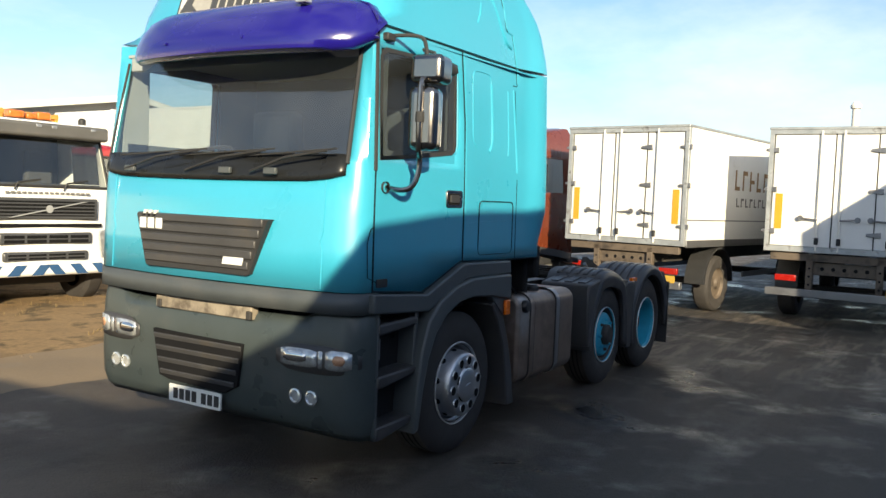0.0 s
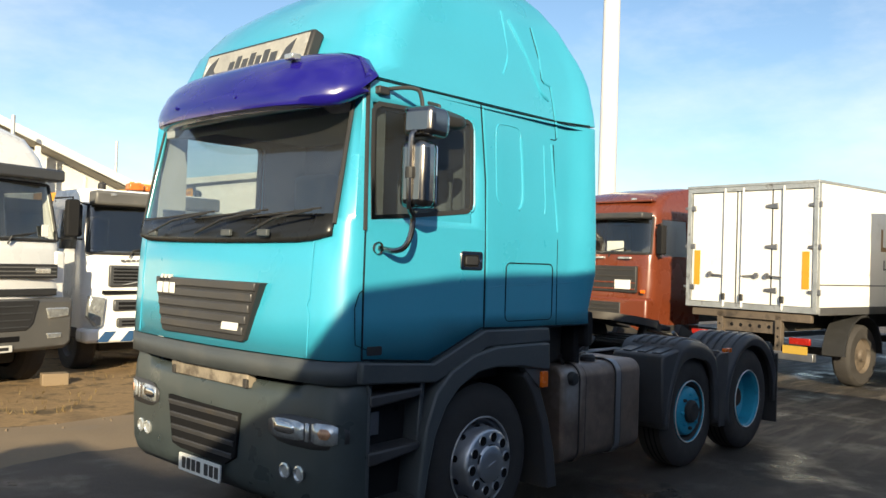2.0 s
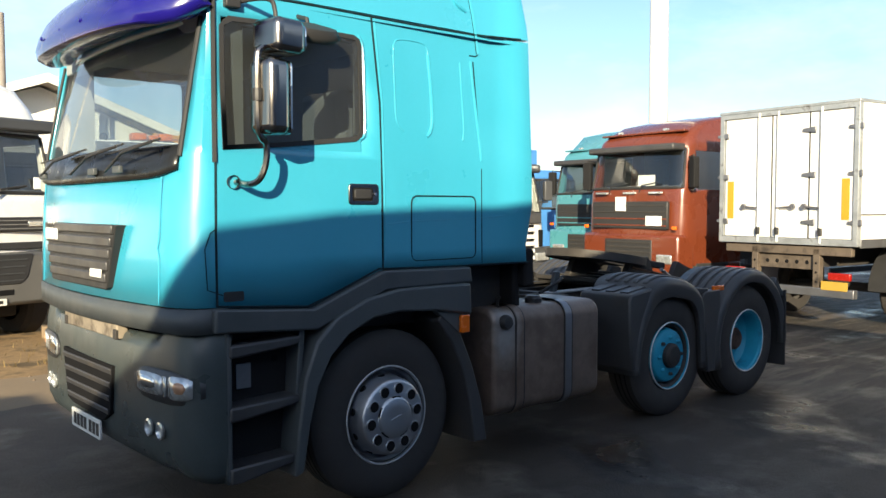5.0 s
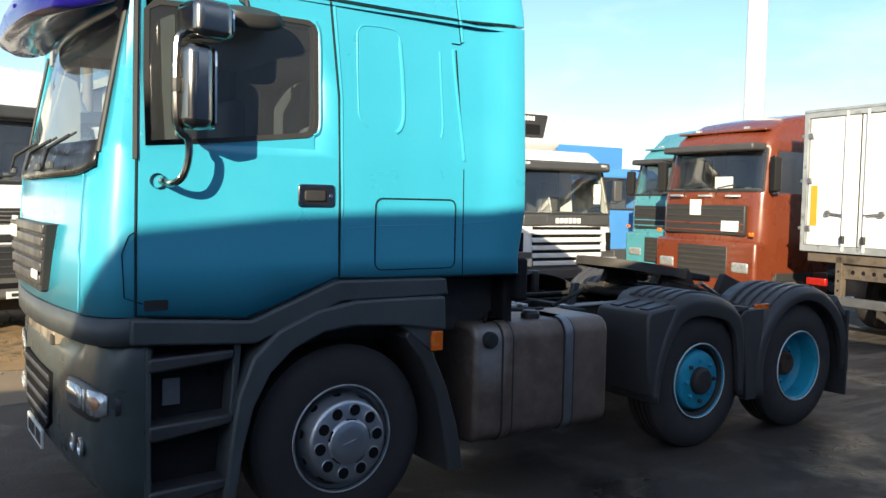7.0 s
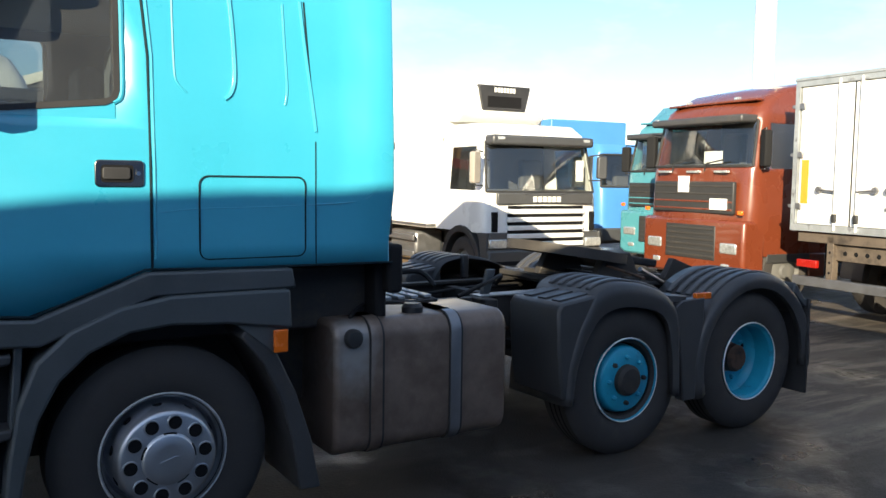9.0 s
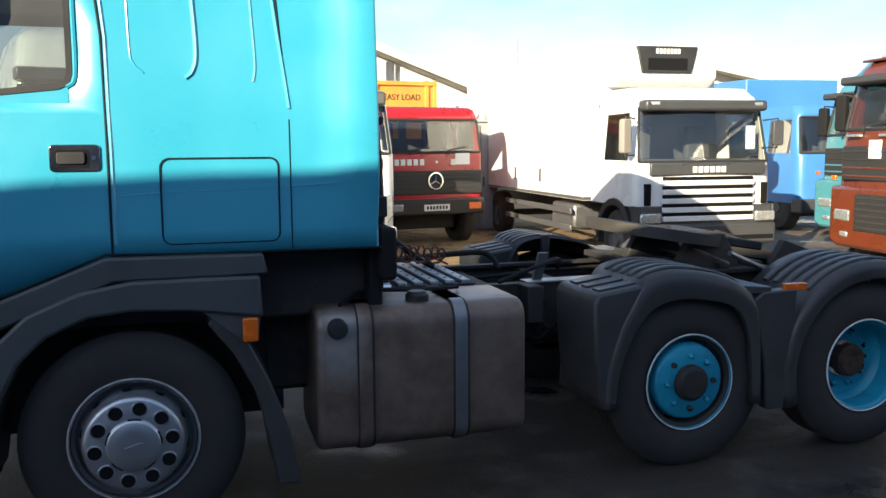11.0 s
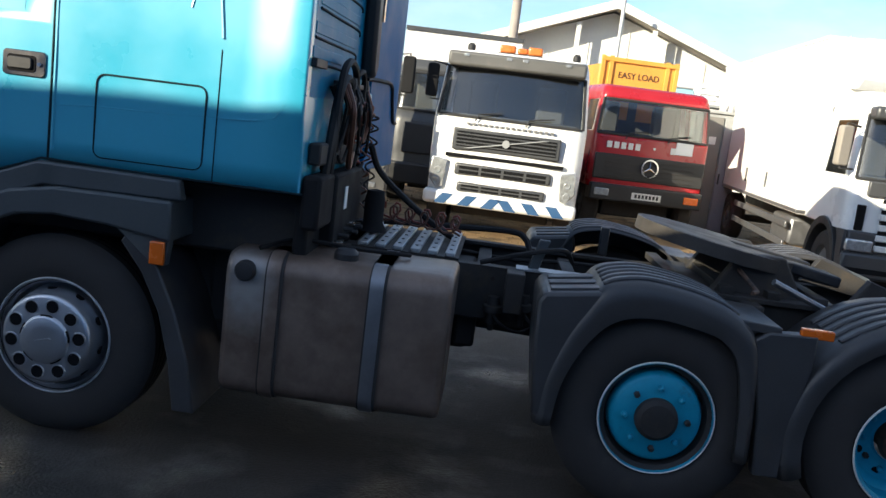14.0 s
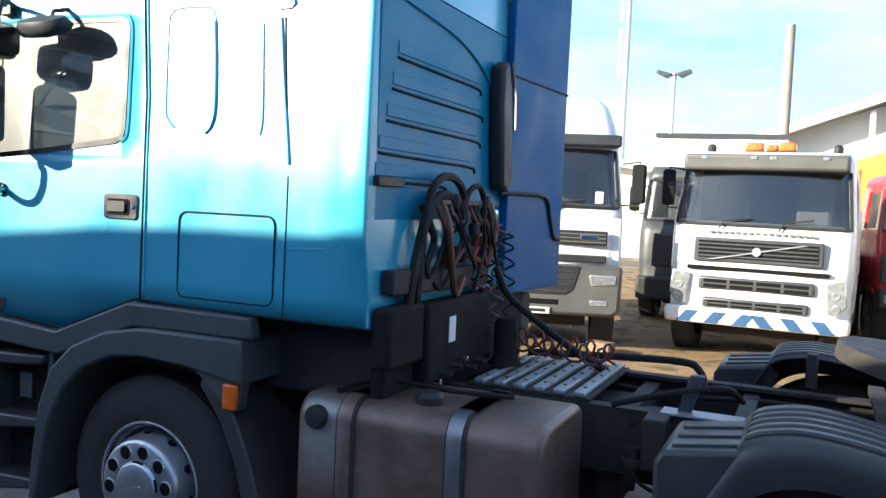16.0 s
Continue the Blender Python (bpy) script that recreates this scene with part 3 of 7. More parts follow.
def cab_ring(z, bottom=False):
    """Outline of the cab at a height, anticlockwise from the near rear corner."""
    xf, xr, ins = lerp_table(FRONT_X, z), lerp_table(REAR_X, z), lerp_table(INSET, z)
    y0, y1 = YN + ins, YF - ins
    rc, rr = 0.24, 0.014
    bow = 0.07
    pts = []
    for k in range(5):
        a = radians(90 * k / 4)
        pts.append((xr - rr + rr * math.cos(a), y0 + rr - rr * math.sin(a)))
    scale = (xr - rr - (xf + rc + bow)) / (1.2 + 1.0)
    for x in SIDE_X:
        pts.append((xr - rr - (1.2 - x) * scale if z > 2.81 else x + 0.0 * scale, y0))
    cx = min(xf + bow + rc, pts[-1][0] - 0.02)
    for k in range(1, 5):
        a = radians(270 - 90 * k / 5)
        pts.append((cx + rc * math.cos(a) * (cx - xf - bow) / rc, y0 + rc + rc * math.sin(a)))
    for u in FRONT_U:
        y = y0 + rc + (y1 - y0 - 2 * rc) * u
        pts.append((xf + bow * (2 * u - 1) ** 2, y))
    pts = [(x, y - flare(x, z)) if i < 12 else (x, y) for i, (x, y) in enumerate(pts)]
    half = len(pts)
    far = [(x, y0 + y1 - y) for x, y in pts[:half - len(FRONT_U)]][::-1]
    pts += far
    return [Vector((x, y, lerp_table(BOTTOM, x) if bottom else z)) for x, y in pts]


NS = 5 + len(SIDE_X) + 4          # columns before the front
NF = len(FRONT_U)


def cab_shell(parent):
    levels = [1.2, 1.45, 1.655, 1.715, 1.97, 2.02, 2.35, 2.655, 2.70, 2.785]
    bm = bmesh.new()
    rings = [[bm.verts.new(p) for p in cab_ring(z, z == 1.2)] for z in levels]
    k = len(rings[0])
    for r, (a, b) in enumerate(zip(rings, rings[1:])):
        zm = (levels[r] + levels[r + 1]) / 2
        for i in range(k):
            j = (i + 1) % k
            screen = NS - 2 <= i <= NS + NF and 1.97 < zm < 2.64
            near_win = 11 <= i <= 12 and 2.03 < zm < 2.64
            far_win = k - 1 - 13 <= i <= k - 1 - 12 and 2.03 < zm < 2.64
            if screen or near_win or far_win:
                continue
            bm.faces.new((a[i], a[j], b[j], b[i]))
    bm.faces.new(rings[-1][::-1])
    body = part("cab_body", bm, TURQ, parent, "turquoise painted sleeper cab, lower half in shade", 30)
    s = body.modifiers.new("skin", 'SOLIDIFY')
    s.thickness, s.offset = 0.035, -1
    # dark cab floor and inner back wall
    part("cab_floor", box(-1.1, 1.2, YN + 0.08, YF - 0.08, 1.42, 1.46), CABIN, body)
    # panes
    zs = [1.97, 2.2, 2.45, 2.655]
    bm = bmesh.new()
    rr = [[bm.verts.new(p + Vector((0.012, 0, 0))) for p in cab_ring(z)[NS - 2:NS + NF + 2]] for z in zs]
    for a, b in zip(rr, rr[1:]):
        for i in range(len(a) - 1):
            bm.faces.new((a[i], a[i + 1], b[i + 1], b[i]))
    ws = part("windscreen", bm, PANE_W, parent, "large clear windscreen")
    ws.visible_shadow = False
    for side, y in (("near", YN), ("far", YF)):
        bm = bmesh.new()
        dy = -0.001 if y < 1 else 0.001
        inn = (lambda z: lerp_table(INSET, z)) if y < 1 else (lambda z: -lerp_table(INSET, z))
        def frame_pts(d):
            return [(-0.95 - d, 2.0 - d), (-0.6, 2.03 - d), (-0.16 + d, 2.08 - d), (-0.115 + d, 2.10 - d * 0.5), (-0.10 + d, 2.14), (-0.10 + d, 2.61), (-0.115 + d, 2.645 + d * 0.5), (-0.15 + d, 2.66 + d), (-0.55, 2.665 + d), (-0.90 - d, 2.655 + d), (-0.95 - d, 2.61), (-0.955 - d, 2.3)]
        bm.faces.new([bm.verts.new((x, y + inn(z) + dy, z)) for x, z in frame_pts(-0.008)])
        g = part("side_window", bm, PANE_DOOR if y < 1 else PANE, parent, "dark tinted door window" if y < 1 else "clear door window", 0)
        g.visible_shadow = False
        # rubber seal that leans with the door, painted waist under the rising sill
        sg = 1 if y < 1 else -1
        o, i_ = frame_pts(0.006), frame_pts(-0.018)
        bm = band(o + [o[0]], i_ + [i_[0]], "y", min(-0.006 * sg, 0.045 * sg), max(-0.006 * sg, 0.045 * sg))
        for v in bm.verts:
            v.co.y += y + inn(v.co.z)
        part("window_seal", bm, BLACKPL, parent)
        bm = prism([(-0.94, 2.015), (-0.11, 2.015), (-0.11, 2.095), (-0.16, 2.078), (-0.6, 2.03), (-0.94, 2.0175)], "y", min(0.0, 0.03 * sg), max(0.0, 0.03 * sg))
        for v in bm.verts:
            v.co.y += y + inn(v.co.z)
        part("door_waist", bm, TURQ, parent)
    return body


def roof(parent):
    levels = [2.80, 2.9, 3.0, 3.1, 3.2, 3.3, 3.4, 3.5, 3.58, 3.65, 3.72, 3.78, 3.83, 3.86]
    bm = bmesh.new()
    rings = [[bm.verts.new(p) for p in cab_ring(z)] for z in levels]
    k = len(rings[0])
    for a, b in zip(rings, rings[1:]):
        for i in range(k):
            bm.faces.new((a[i], a[(i + 1) % k], b[(i + 1) % k], b[i]))
    bm.faces.new(rings[-1][::-1])
    bm.faces.new(rings[0])
    ob = part("high_roof", bm, TURQ, parent, "tall turquoise roof", 60)
    # raised ribs on the roof's side
    x0, z0, x1, z1 = 0.40, 3.45, 0.72, 2.95
    y0, y1 = YN + lerp_table(INSET, z0) - 0.004, YN + lerp_table(INSET, z1) - 0.004
    part("roof_rib", tube(curve_through([(x0, y0, z0), (0.5, (y0 + y1) / 2 - 0.004, 3.25), (0.62, y1 + 0.012, 3.02), (0.66, y1, 2.96), (x1, y1 - 0.002, 2.93)]), 0.012, 6), TURQ, ob)
    return ob


def side_y(z):
    return YN + lerp_table(INSET, z)


def groove(points, parent, r=0.0045, material=None, off=-0.001):
    """A dark joint line along the near side, points as x, z."""
    pts = [(x, side_y(z) + off - flare(x, z), z) for x, z in points]
    return part("panel_joint", tube(pts, r, 6), material or SEAM, parent)


def wheel(parent, x, y, kind, turn=1):
    """A road wheel; y is the outer face, turn +1 if the inside lies towards +y."""
    s = turn
    R, W = 0.50, 0.29
    c = (x, y, 0.49)
    if kind == "front":
        prof = [(0.272, 0.035), (0.285, 0.0), (0.290, 0.006), (0.284, 0.03), (0.262, 0.05), (0.255, 0.11), (0.246, 0.115), (0.238, 0.05), (0.230, -0.01), (0.222, -0.050), (0.212, -0.063), (0.200, -0.066), (0.122, -0.070), (0.116, -0.082), (0.108, -0.086), (0.06, -0.088), (0.0, -0.089)]
        m = SILVER
    elif kind == "mid":
        prof = [(0.262, 0.03), (0.268, 0.0), (0.274, 0.0), (0.272, 0.02), (0.250, 0.04), (0.242, 0.09), (0.228, 0.095), (0.222, 0.05), (0.214, 0.022), (0.200, 0.010), (0.10, 0.006), (0.095, -0.005)]
        m = WHEELBLUE
    else:
        prof = [(0.270, 0.03), (0.276, 0.0), (0.282, 0.0), (0.278, 0.02), (0.258, 0.03), (0.250, 0.15), (0.225, 0.17), (0.21, 0.20), (0.12, 0.21), (0.11, 0.20)]
        m = WHEELBLUE
    rim = part("wheel", lathe([(r, s * h) for r, h in prof], c, "y", 48), m, parent, {"front": "silver steel wheel", "mid": "turquoise painted steel wheel", "rear": "deep-dished turquoise steel wheel"}[kind], 40)
    tp = [(0.274, 0.02), (0.30, 0.004), (0.345, -0.008), (0.42, -0.004), (0.46, 0.012), (0.485, 0.028), (R, 0.045), (R, W - 0.045), (0.485, W - 0.02), (0.42, W), (0.30, W), (0.26, W - 0.02)]
    tyre = part("tyre", lathe([(r, s * h) for r, h in tp], c, "y", 56), RUBBER, rim, "worn black tyre", 40)
    bm = bmesh.new()
    for g in (0.10, 0.145, 0.19):
        lathe([(R + 0.001, s * (g - 0.006)), (R + 0.001, s * (g + 0.006))], c, "y", 48, bm)
    part("tread_groove", bm, GAP, rim)
    if kind == "front":
        for i in range(10):
            a = 2 * math.pi * (i + 0.2) / 10
            h = (x + 0.168 * math.cos(a), y, 0.49 + 0.168 * math.sin(a))
            part("hand_hole", lathe([(0.0, s * -0.0702), (0.031, s * -0.0702), (0.033, s * -0.066)], h, "y", 16), GAP, rim)
            part("hole_lip", lathe([(0.030, s * -0.066), (0.031, s * -0.0725), (0.035, s * -0.0725), (0.038, s * -0.066)], h, "y", 16), SILVER, rim)
            part("vent_hole", tube([(x + 0.225 * math.cos(a + 0.3), y + s * 0.028, 0.49 + 0.225 * math.sin(a + 0.3)), (x + 0.237 * math.cos(a + 0.3), y + s * 0.029, 0.49 + 0.237 * math.sin(a + 0.3))], 0.022, 12), GAP, rim)
        part("rim_edge", lathe([(0.282, s * 0.002), (0.288, s * -0.003), (0.293, s * 0.004)], c, "y", 48), WORN_RING, rim, "scuffed bright rim edge")
        for i in range(5):
            a0 = 2 * math.pi * i / 5
            part("hub_slot", tube([(x + 0.119 * math.cos(a0 + k * 0.1), y - s * 0.074, 0.49 + 0.119 * math.sin(a0 + k * 0.1)) for k in range(6)], 0.006, 6), GAP, rim)
        part("hub_emblem", prism([(x - 0.04, 0.485), (x + 0.03, 0.505), (x + 0.04, 0.50), (x - 0.03, 0.48)], "y", y + s * -0.093, y + s * -0.086), SILVER, rim)
    else:
        hub_h = -0.025 if kind == "mid" else 0.12
        part("hub", lathe([(0.105, s * (0.05 + hub_h)), (0.10, s * (0.0 + hub_h)), (0.08, s * (-0.02 + hub_h)), (0.03, s * (-0.024 + hub_h)), (0, s * (-0.024 + hub_h))], c, "y", 28), CHASSIS if kind == "mid" else RUST, rim, "dirty black hub" if kind == "mid" else "rusty iron hub")
        for i in range(8 if kind == "mid" else 10):
            a = 2 * math.pi * i / (8 if kind == "mid" else 10)
            r0 = 0.150 if kind == "mid" else 0.165
            h0 = 0.008 if kind == "mid" else 0.205
            h = (x + r0 * math.cos(a), y, 0.49 + r0 * math.sin(a))
            part("wheel_nut", lathe([(0.016, s * h0), (0.015, s * (h0 - 0.022)), (0.007, s * (h0 - 0.03)), (0, s * (h0 - 0.03))], h, "y", 6), CHASSIS if i % 3 == 0 else WHEELBLUE, rim, "")
        for i in range(8):
            a = 2 * math.pi * (i + 0.5) / 8
            r0 = 0.232 if kind == "mid" else 0.185
            h0 = 0.082 if kind == "mid" else 0.202
            h = (x + r0 * math.cos(a), y, 0.49 + r0 * math.sin(a))
            part("vent_hole", lathe([(0, s * h0), (0.02, s * h0), (0.022, s * (h0 + 0.01))], h, "y", 12), GAP, rim)
        bm = lathe([(0.268 if kind == "mid" else 0.275, s * 0.002), (0.2745 if kind == "mid" else 0.282, s * -0.003), (0.279 if kind == "mid" else 0.287, s * 0.004)], c, "y", 48)
        part("rim_edge", bm, PLATE_W, rim, "scuffed pale rim edge")
        part("rim_well", lathe([(0.268, s * 0.012), (0.246, s * 0.030), (0.240, s * 0.06), (0.236, s * 0.086), (0.227, s * 0.088)] if kind == "mid" else [(0.276, s * 0.012), (0.262, s * 0.024), (0.258, s * 0.05)], c, "y", 48), CHASSIS if kind == "mid" else WHEELBLUE, rim)
    return rim


def tractor():
    t = thing("tractor_unit", "turquoise six-wheel lorry tractor unit with deep blue sun visor", "lorry")
    cab = cab_shell(t)
    roof(t)
    # joints of the near side
    groove([(-1.0, 2.785), (-0.4, 2.79), (0.3, 2.785), (0.78, 2.79), (1.15, 2.80)], cab, 0.006)
    groove([(-1.0, 1.21), (-1.0, 1.6), (-0.995, 1.95)], cab, 0.006)
    part("door_gap", tube([(-1.0, side_y(1.93) - 0.004, 1.93), (-0.995, side_y(2.3) - 0.004, 2.3), (-0.985, side_y(2.76) - 0.004, 2.76)], 0.013, 6), BLACKPL, cab, "black door seal")
    groove([(0.03, 1.355), (0.03, 1.8), (0.025, 2.3), (-0.02, 2.78)], cab, 0.006)
    groove([(-1.0, 1.215), (-0.46, 1.175), (0.0, 1.355), (0.4, 1.345), (1.25, 1.34)], cab, 0.006)
    # stepped edge of the rear side fairing
    fp = [(0.663, 3.45), (0.672, 3.25), (0.677, 3.07), (0.70, 3.05), (0.768, 3.04), (0.785, 2.90), (0.797, 2.764), (0.809, 2.67), (0.79, 2.655), (0.735, 2.655), (0.77, 2.40), (0.815, 2.09)]
    part("fairing_edge", tube([(x, side_y(z) + 0.001, z) for x, z in fp[:5]], 0.012, 6), TURQ, cab, "stepped turquoise fairing edge")
    part("fairing_edge", tube([(x, side_y(z) + 0.001, z) for x, z in fp[4:8]], 0.012, 6), TURQ, cab)
    groove([(x - 0.012, z) for x, z in fp[:5]], cab, 0.004)
    groove([(x - 0.012, z) for x, z in fp[4:8]], cab, 0.003)
    groove(fp[7:10], cab, 0.004)
    part("roof_rib", tube(curve_through([(x, side_y(z) + 0.002, z) for x, z in ((0.345, 3.50), (0.335, 3.38), (0.30, 3.15), (0.237, 3.03))], 4), 0.009, 6), TURQ, cab)
    # rolled edges behind the door and the window, which catch the light
    part("door_edge", tube([(x + 0.016, side_y(z) + 0.001, z) for x, z in ((0.03, 1.40), (0.03, 1.8), (0.025, 2.3), (-0.015, 2.76))], 0.009, 6), TURQ, cab, "rolled turquoise door edge")
    part("window_edge", tube(curve_through([(x, side_y(z) + 0.001, z) for x, z in ((-0.12, 2.085), (-0.085, 2.13), (-0.082, 2.36), (-0.085, 2.60), (-0.11, 2.665))], 4), 0.011, 6), TURQ, cab, "rolled edge of the window opening")
    # moulded panel on the sleeper side, raised ribs
    def bead(points, r=0.008):
        pts = [(x, side_y(z) + 0.001 - flare(x, z), z) for x, z in points]
        return part("pressed_rib", tube(curve_through(pts, 4), r, 6), TURQ, cab)
    bead([(0.195, 2.15), (0.155, 2.19), (0.14, 2.26), (0.135, 2.6), (0.145, 2.66), (0.19, 2.685), (0.34, 2.685), (0.385, 2.66), (0.40, 2.58), (0.415, 2.25)], 0.0055)
    bead([(0.655, 2.60), (0.665, 2.40), (0.675, 2.20), (0.665, 2.12)], 0.007)
    bead([(0.395, 2.62), (0.41, 2.45), (0.418, 2.24), (0.40, 2.16), (0.37, 2.13)], 0.012)
    bead([(0.745, 2.62), (0.77, 2.40), (0.81, 2.10), (0.822, 2.0)], 0.010)
    groove([(0.82, 2.0), (0.79, 2.30), (0.765, 2.62)], cab, 0.0045)
    groove([(0.82, 1.34), (0.82, 1.95)], cab, 0.003)
    flap = rounded(0.245, 0.765, 1.39, 1.775, 0.04)
    part("locker_door_joint", line_loop(flap, 0.0045, "y", side_y(1.6) - 0.001), SEAM, cab)
    # pressed line at the front of the door and crease along the side
    groove([(-0.97, 1.27), (-1.05, 1.3), (-1.06, 1.5), (-1.03, 1.58), (-1.0, 1.6)], cab, 0.003)
    bead([(0.07, 1.61), (0.25, 1.625), (0.5, 1.63), (0.8, 1.64), (1.02, 1.655), (1.10, 1.68), (1.14, 1.74)], 0.003)
    # marker lamp at the foot of the door, door handle
    part("door_lamp", prism(rounded(-0.965, -0.855, 1.235, 1.285, 0.01), "y", side_y(1.25) - 0.006, side_y(1.25) + 0.01), BLACKPL, cab, "small dark marker lamp")
    hd = part("door_handle", prism(rounded(-0.205, 0.0, 1.722, 1.84, 0.02), "y", side_y(1.8) - 0.010, side_y(1.8) + 0.01), BRONZE, cab, "recessed door handle in a dark metal bezel", bevel=0.004)
    part("handle_recess", prism(rounded(-0.18, -0.045, 1.742, 1.818, 0.015), "y", side_y(1.8) - 0.0135, side_y(1.8) - 0.009), GAP, hd, "black recess")
    part("handle_grip", prism(rounded(-0.175, -0.06, 1.755, 1.808, 0.012), "y", side_y(1.8) - 0.024, side_y(1.8) - 0.012), BLACKPL, hd, bevel=0.004)
    part("lock_barrel", lathe([(0.011, -0.012), (0.010, -0.017), (0, -0.017)], (-0.025, side_y(1.8), 1.782), "y", 14), CHROME, hd)
    # front panels: windscreen seal, dark base of the windscreen, wipers
    bm = bmesh.new()
    rr = []
    for z in (1.845, 1.875, 2.015):
        ring = cab_ring(z)[NS - 2:NS + NF + 2]
        rr.append([bm.verts.new(p + Vector((-0.006, 0, 0.05 * (2 * i / (len(ring) - 1) - 1) ** 2 if z < 1.98 else 0))) for i, p in enumerate(ring)])
    for a, b in zip(rr, rr[1:]):
        for i in range(len(a) - 1):
            bm.faces.new((a[i], a[i + 1], b[i + 1], b[i]))
    sc = part("scuttle_panel", bm, GLOSSBLACK, t, "black panel under the windscreen")
    so = sc.modifiers.new("skin", 'SOLIDIFY')
    so.thickness, so.offset = 0.01, 0
    for y0, y1 in ((1.95, 1.25), (1.35, 0.68), (0.78, 0.20)):
        fx = lambda z: lerp_table(FRONT_X, z) - 0.03
        part("wiper", tube([(fx(1.90), y0, 1.90), (fx(1.95) - 0.03, (y0 + y1) / 2, 1.985), (fx(2.0), y1, 2.03)], 0.008, 6), BLACKPL, t, "black wiper lying on the windscreen")
        part("wiper_blade", tube([(fx(2.02) + 0.012, y0 + 0.1, 1.995), (fx(2.02) + 0.012, y1 - 0.06, 2.04)], 0.006, 5), BLACKPL, t)
    for y in (1.9, 1.0, 0.62):
        part("washer_cover", box(-1.275, -1.25, y - 0.05, y + 0.05, 1.885, 1.925), GREYPL, t, bevel=0.006)
    # A pillar trims
    for sgn, yy in ((1, 0), (-1, 1)):
        pts = []
        for z in (1.96, 2.2, 2.45, 2.66):
            r = cab_ring(z)
            p = r[NS - 2] if yy == 0 else r[NS + NF + 1]
            pts.append(p + Vector((-0.006, 0, 0)))
        part("windscreen_seal", tube(pts, 0.014 if yy == 0 else 0.008, 8), BLACKPL, t)
    # interior: seats, steering wheel, dashboard, far curtain
    part("dashboard", box(-1.08, -0.72, YN + 0.12, YF - 0.12, 1.72, 1.98), CABIN, t, bevel=0.03)
    for y in (0.62, 1.80):
        st = part("seat", box(-0.45, 0.0, y - 0.24, y + 0.24, 1.5, 1.85), CABIN, t, bevel=0.05)
        part("seat_back", box(-0.02, 0.12, y - 0.23, y + 0.23, 1.8, 2.42), CABIN, st, bevel=0.05)
    for y in (YN + 0.05, YF - 0.07):
        part("door_lining", box(-0.98, 0.3, y, y + 0.02, 1.46, 1.99), CABIN, t)
    for y in (YN + 0.085, YF - 0.105):
        # far pillar lined paler than the near one
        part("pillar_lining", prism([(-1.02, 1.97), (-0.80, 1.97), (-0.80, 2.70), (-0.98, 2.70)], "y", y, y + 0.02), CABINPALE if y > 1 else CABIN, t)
        part("pillar_lining", box(-0.10, 0.30, y, y + 0.02, 1.97, 2.70), CABIN, t)
        part("door_capping", box(-0.98, 0.3, y, y + 0.02, 2.63, 2.72), CABIN, t)
        part("door_capping", box(-0.98, 0.3, y, y + 0.02, 1.97, 2.09 if y > 1 else 2.0), CABIN, t)
    # header and roof linings coloured paler to lift the dark band behind the visor
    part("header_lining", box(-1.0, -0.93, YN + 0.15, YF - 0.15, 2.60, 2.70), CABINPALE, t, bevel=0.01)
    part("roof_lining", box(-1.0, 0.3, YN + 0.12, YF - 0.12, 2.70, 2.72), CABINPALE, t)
    part("sleeper_curtain", box(0.30, 0.34, YN + 0.1, YF - 0.1, 1.5, 2.75), CABIN, t)
    ring = [(-0.70 + 0.17 * math.sin(a), 1.80 + 0.22 * math.cos(a), 2.01 + 0.09 * math.sin(a)) for a in [2 * math.pi * i / 24 for i in range(25)]]
    part("steering_wheel", tube(ring, 0.016, 6), BLACKPL, t)
    # grille
    fx = lambda y: lerp_table(FRONT_X, 1.45) + 0.07 * ((y - YC) / ((YF - YN) / 2 - 0.24)) ** 2
    g = [(0.605, 1.615), (0.62, 1.60), (0.755, 1.275), (0.78, 1.262), (1.68, 1.262), (1.705, 1.275), (1.80, 1.60), (1.79, 1.615)]
    gr = part("grille", prism(g, "x", -1.282, -1.20), BLACKPL, t, "dark grey slatted grille", bevel=0.006)
    for i in range(5):
        z = 1.30 + i * 0.066
        w = (z - 1.262) / 0.35
        part("grille_slat", box(-1.296, -1.275, 0.775 - 0.15 * w, 1.69 + 0.10 * w, z, z + 0.052), GUARDPL, gr, bevel=0.008)
    for k in range(3):
        y = 1.715 - k * 0.078
        part("badge", prism([(y - 0.03, 1.512), (y + 0.03, 1.512), (y + 0.03, 1.582), (y - 0.03, 1.582)], "x", -1.302, -1.292), PLATE_W, gr, "pale plain badge", bevel=0.004)
    part("badge", prism([(0.80, 1.325), (0.97, 1.325), (0.96, 1.372), (0.79, 1.372)], "x", -1.302, -1.292), PLATE_W, gr, "small pale plain badge", bevel=0.004)
    for k in range(3):
        part("badge", prism([(1.60 + k * 0.05, 1.592), (1.625 + k * 0.05, 1.592), (1.605 + k * 0.05, 1.632), (1.58 + k * 0.05, 1.632)], "x", -1.296, -1.28), PLATE_W, gr)
    # corner joints of the front panel
    for y in (0.27, YF - 0.24):
        zz = [(1.22, 0), (1.45, 0), (1.50, 0.02), (1.55, 0.0), (1.72, 0), (1.86, 0)]
        pts = [(lerp_table(FRONT_X, z) + 0.066, y + (d if y < 1 else -d) - 0.012, z) for z, d in zz]
        part("panel_joint", tube(pts, 0.004, 6), TURQ, cab)
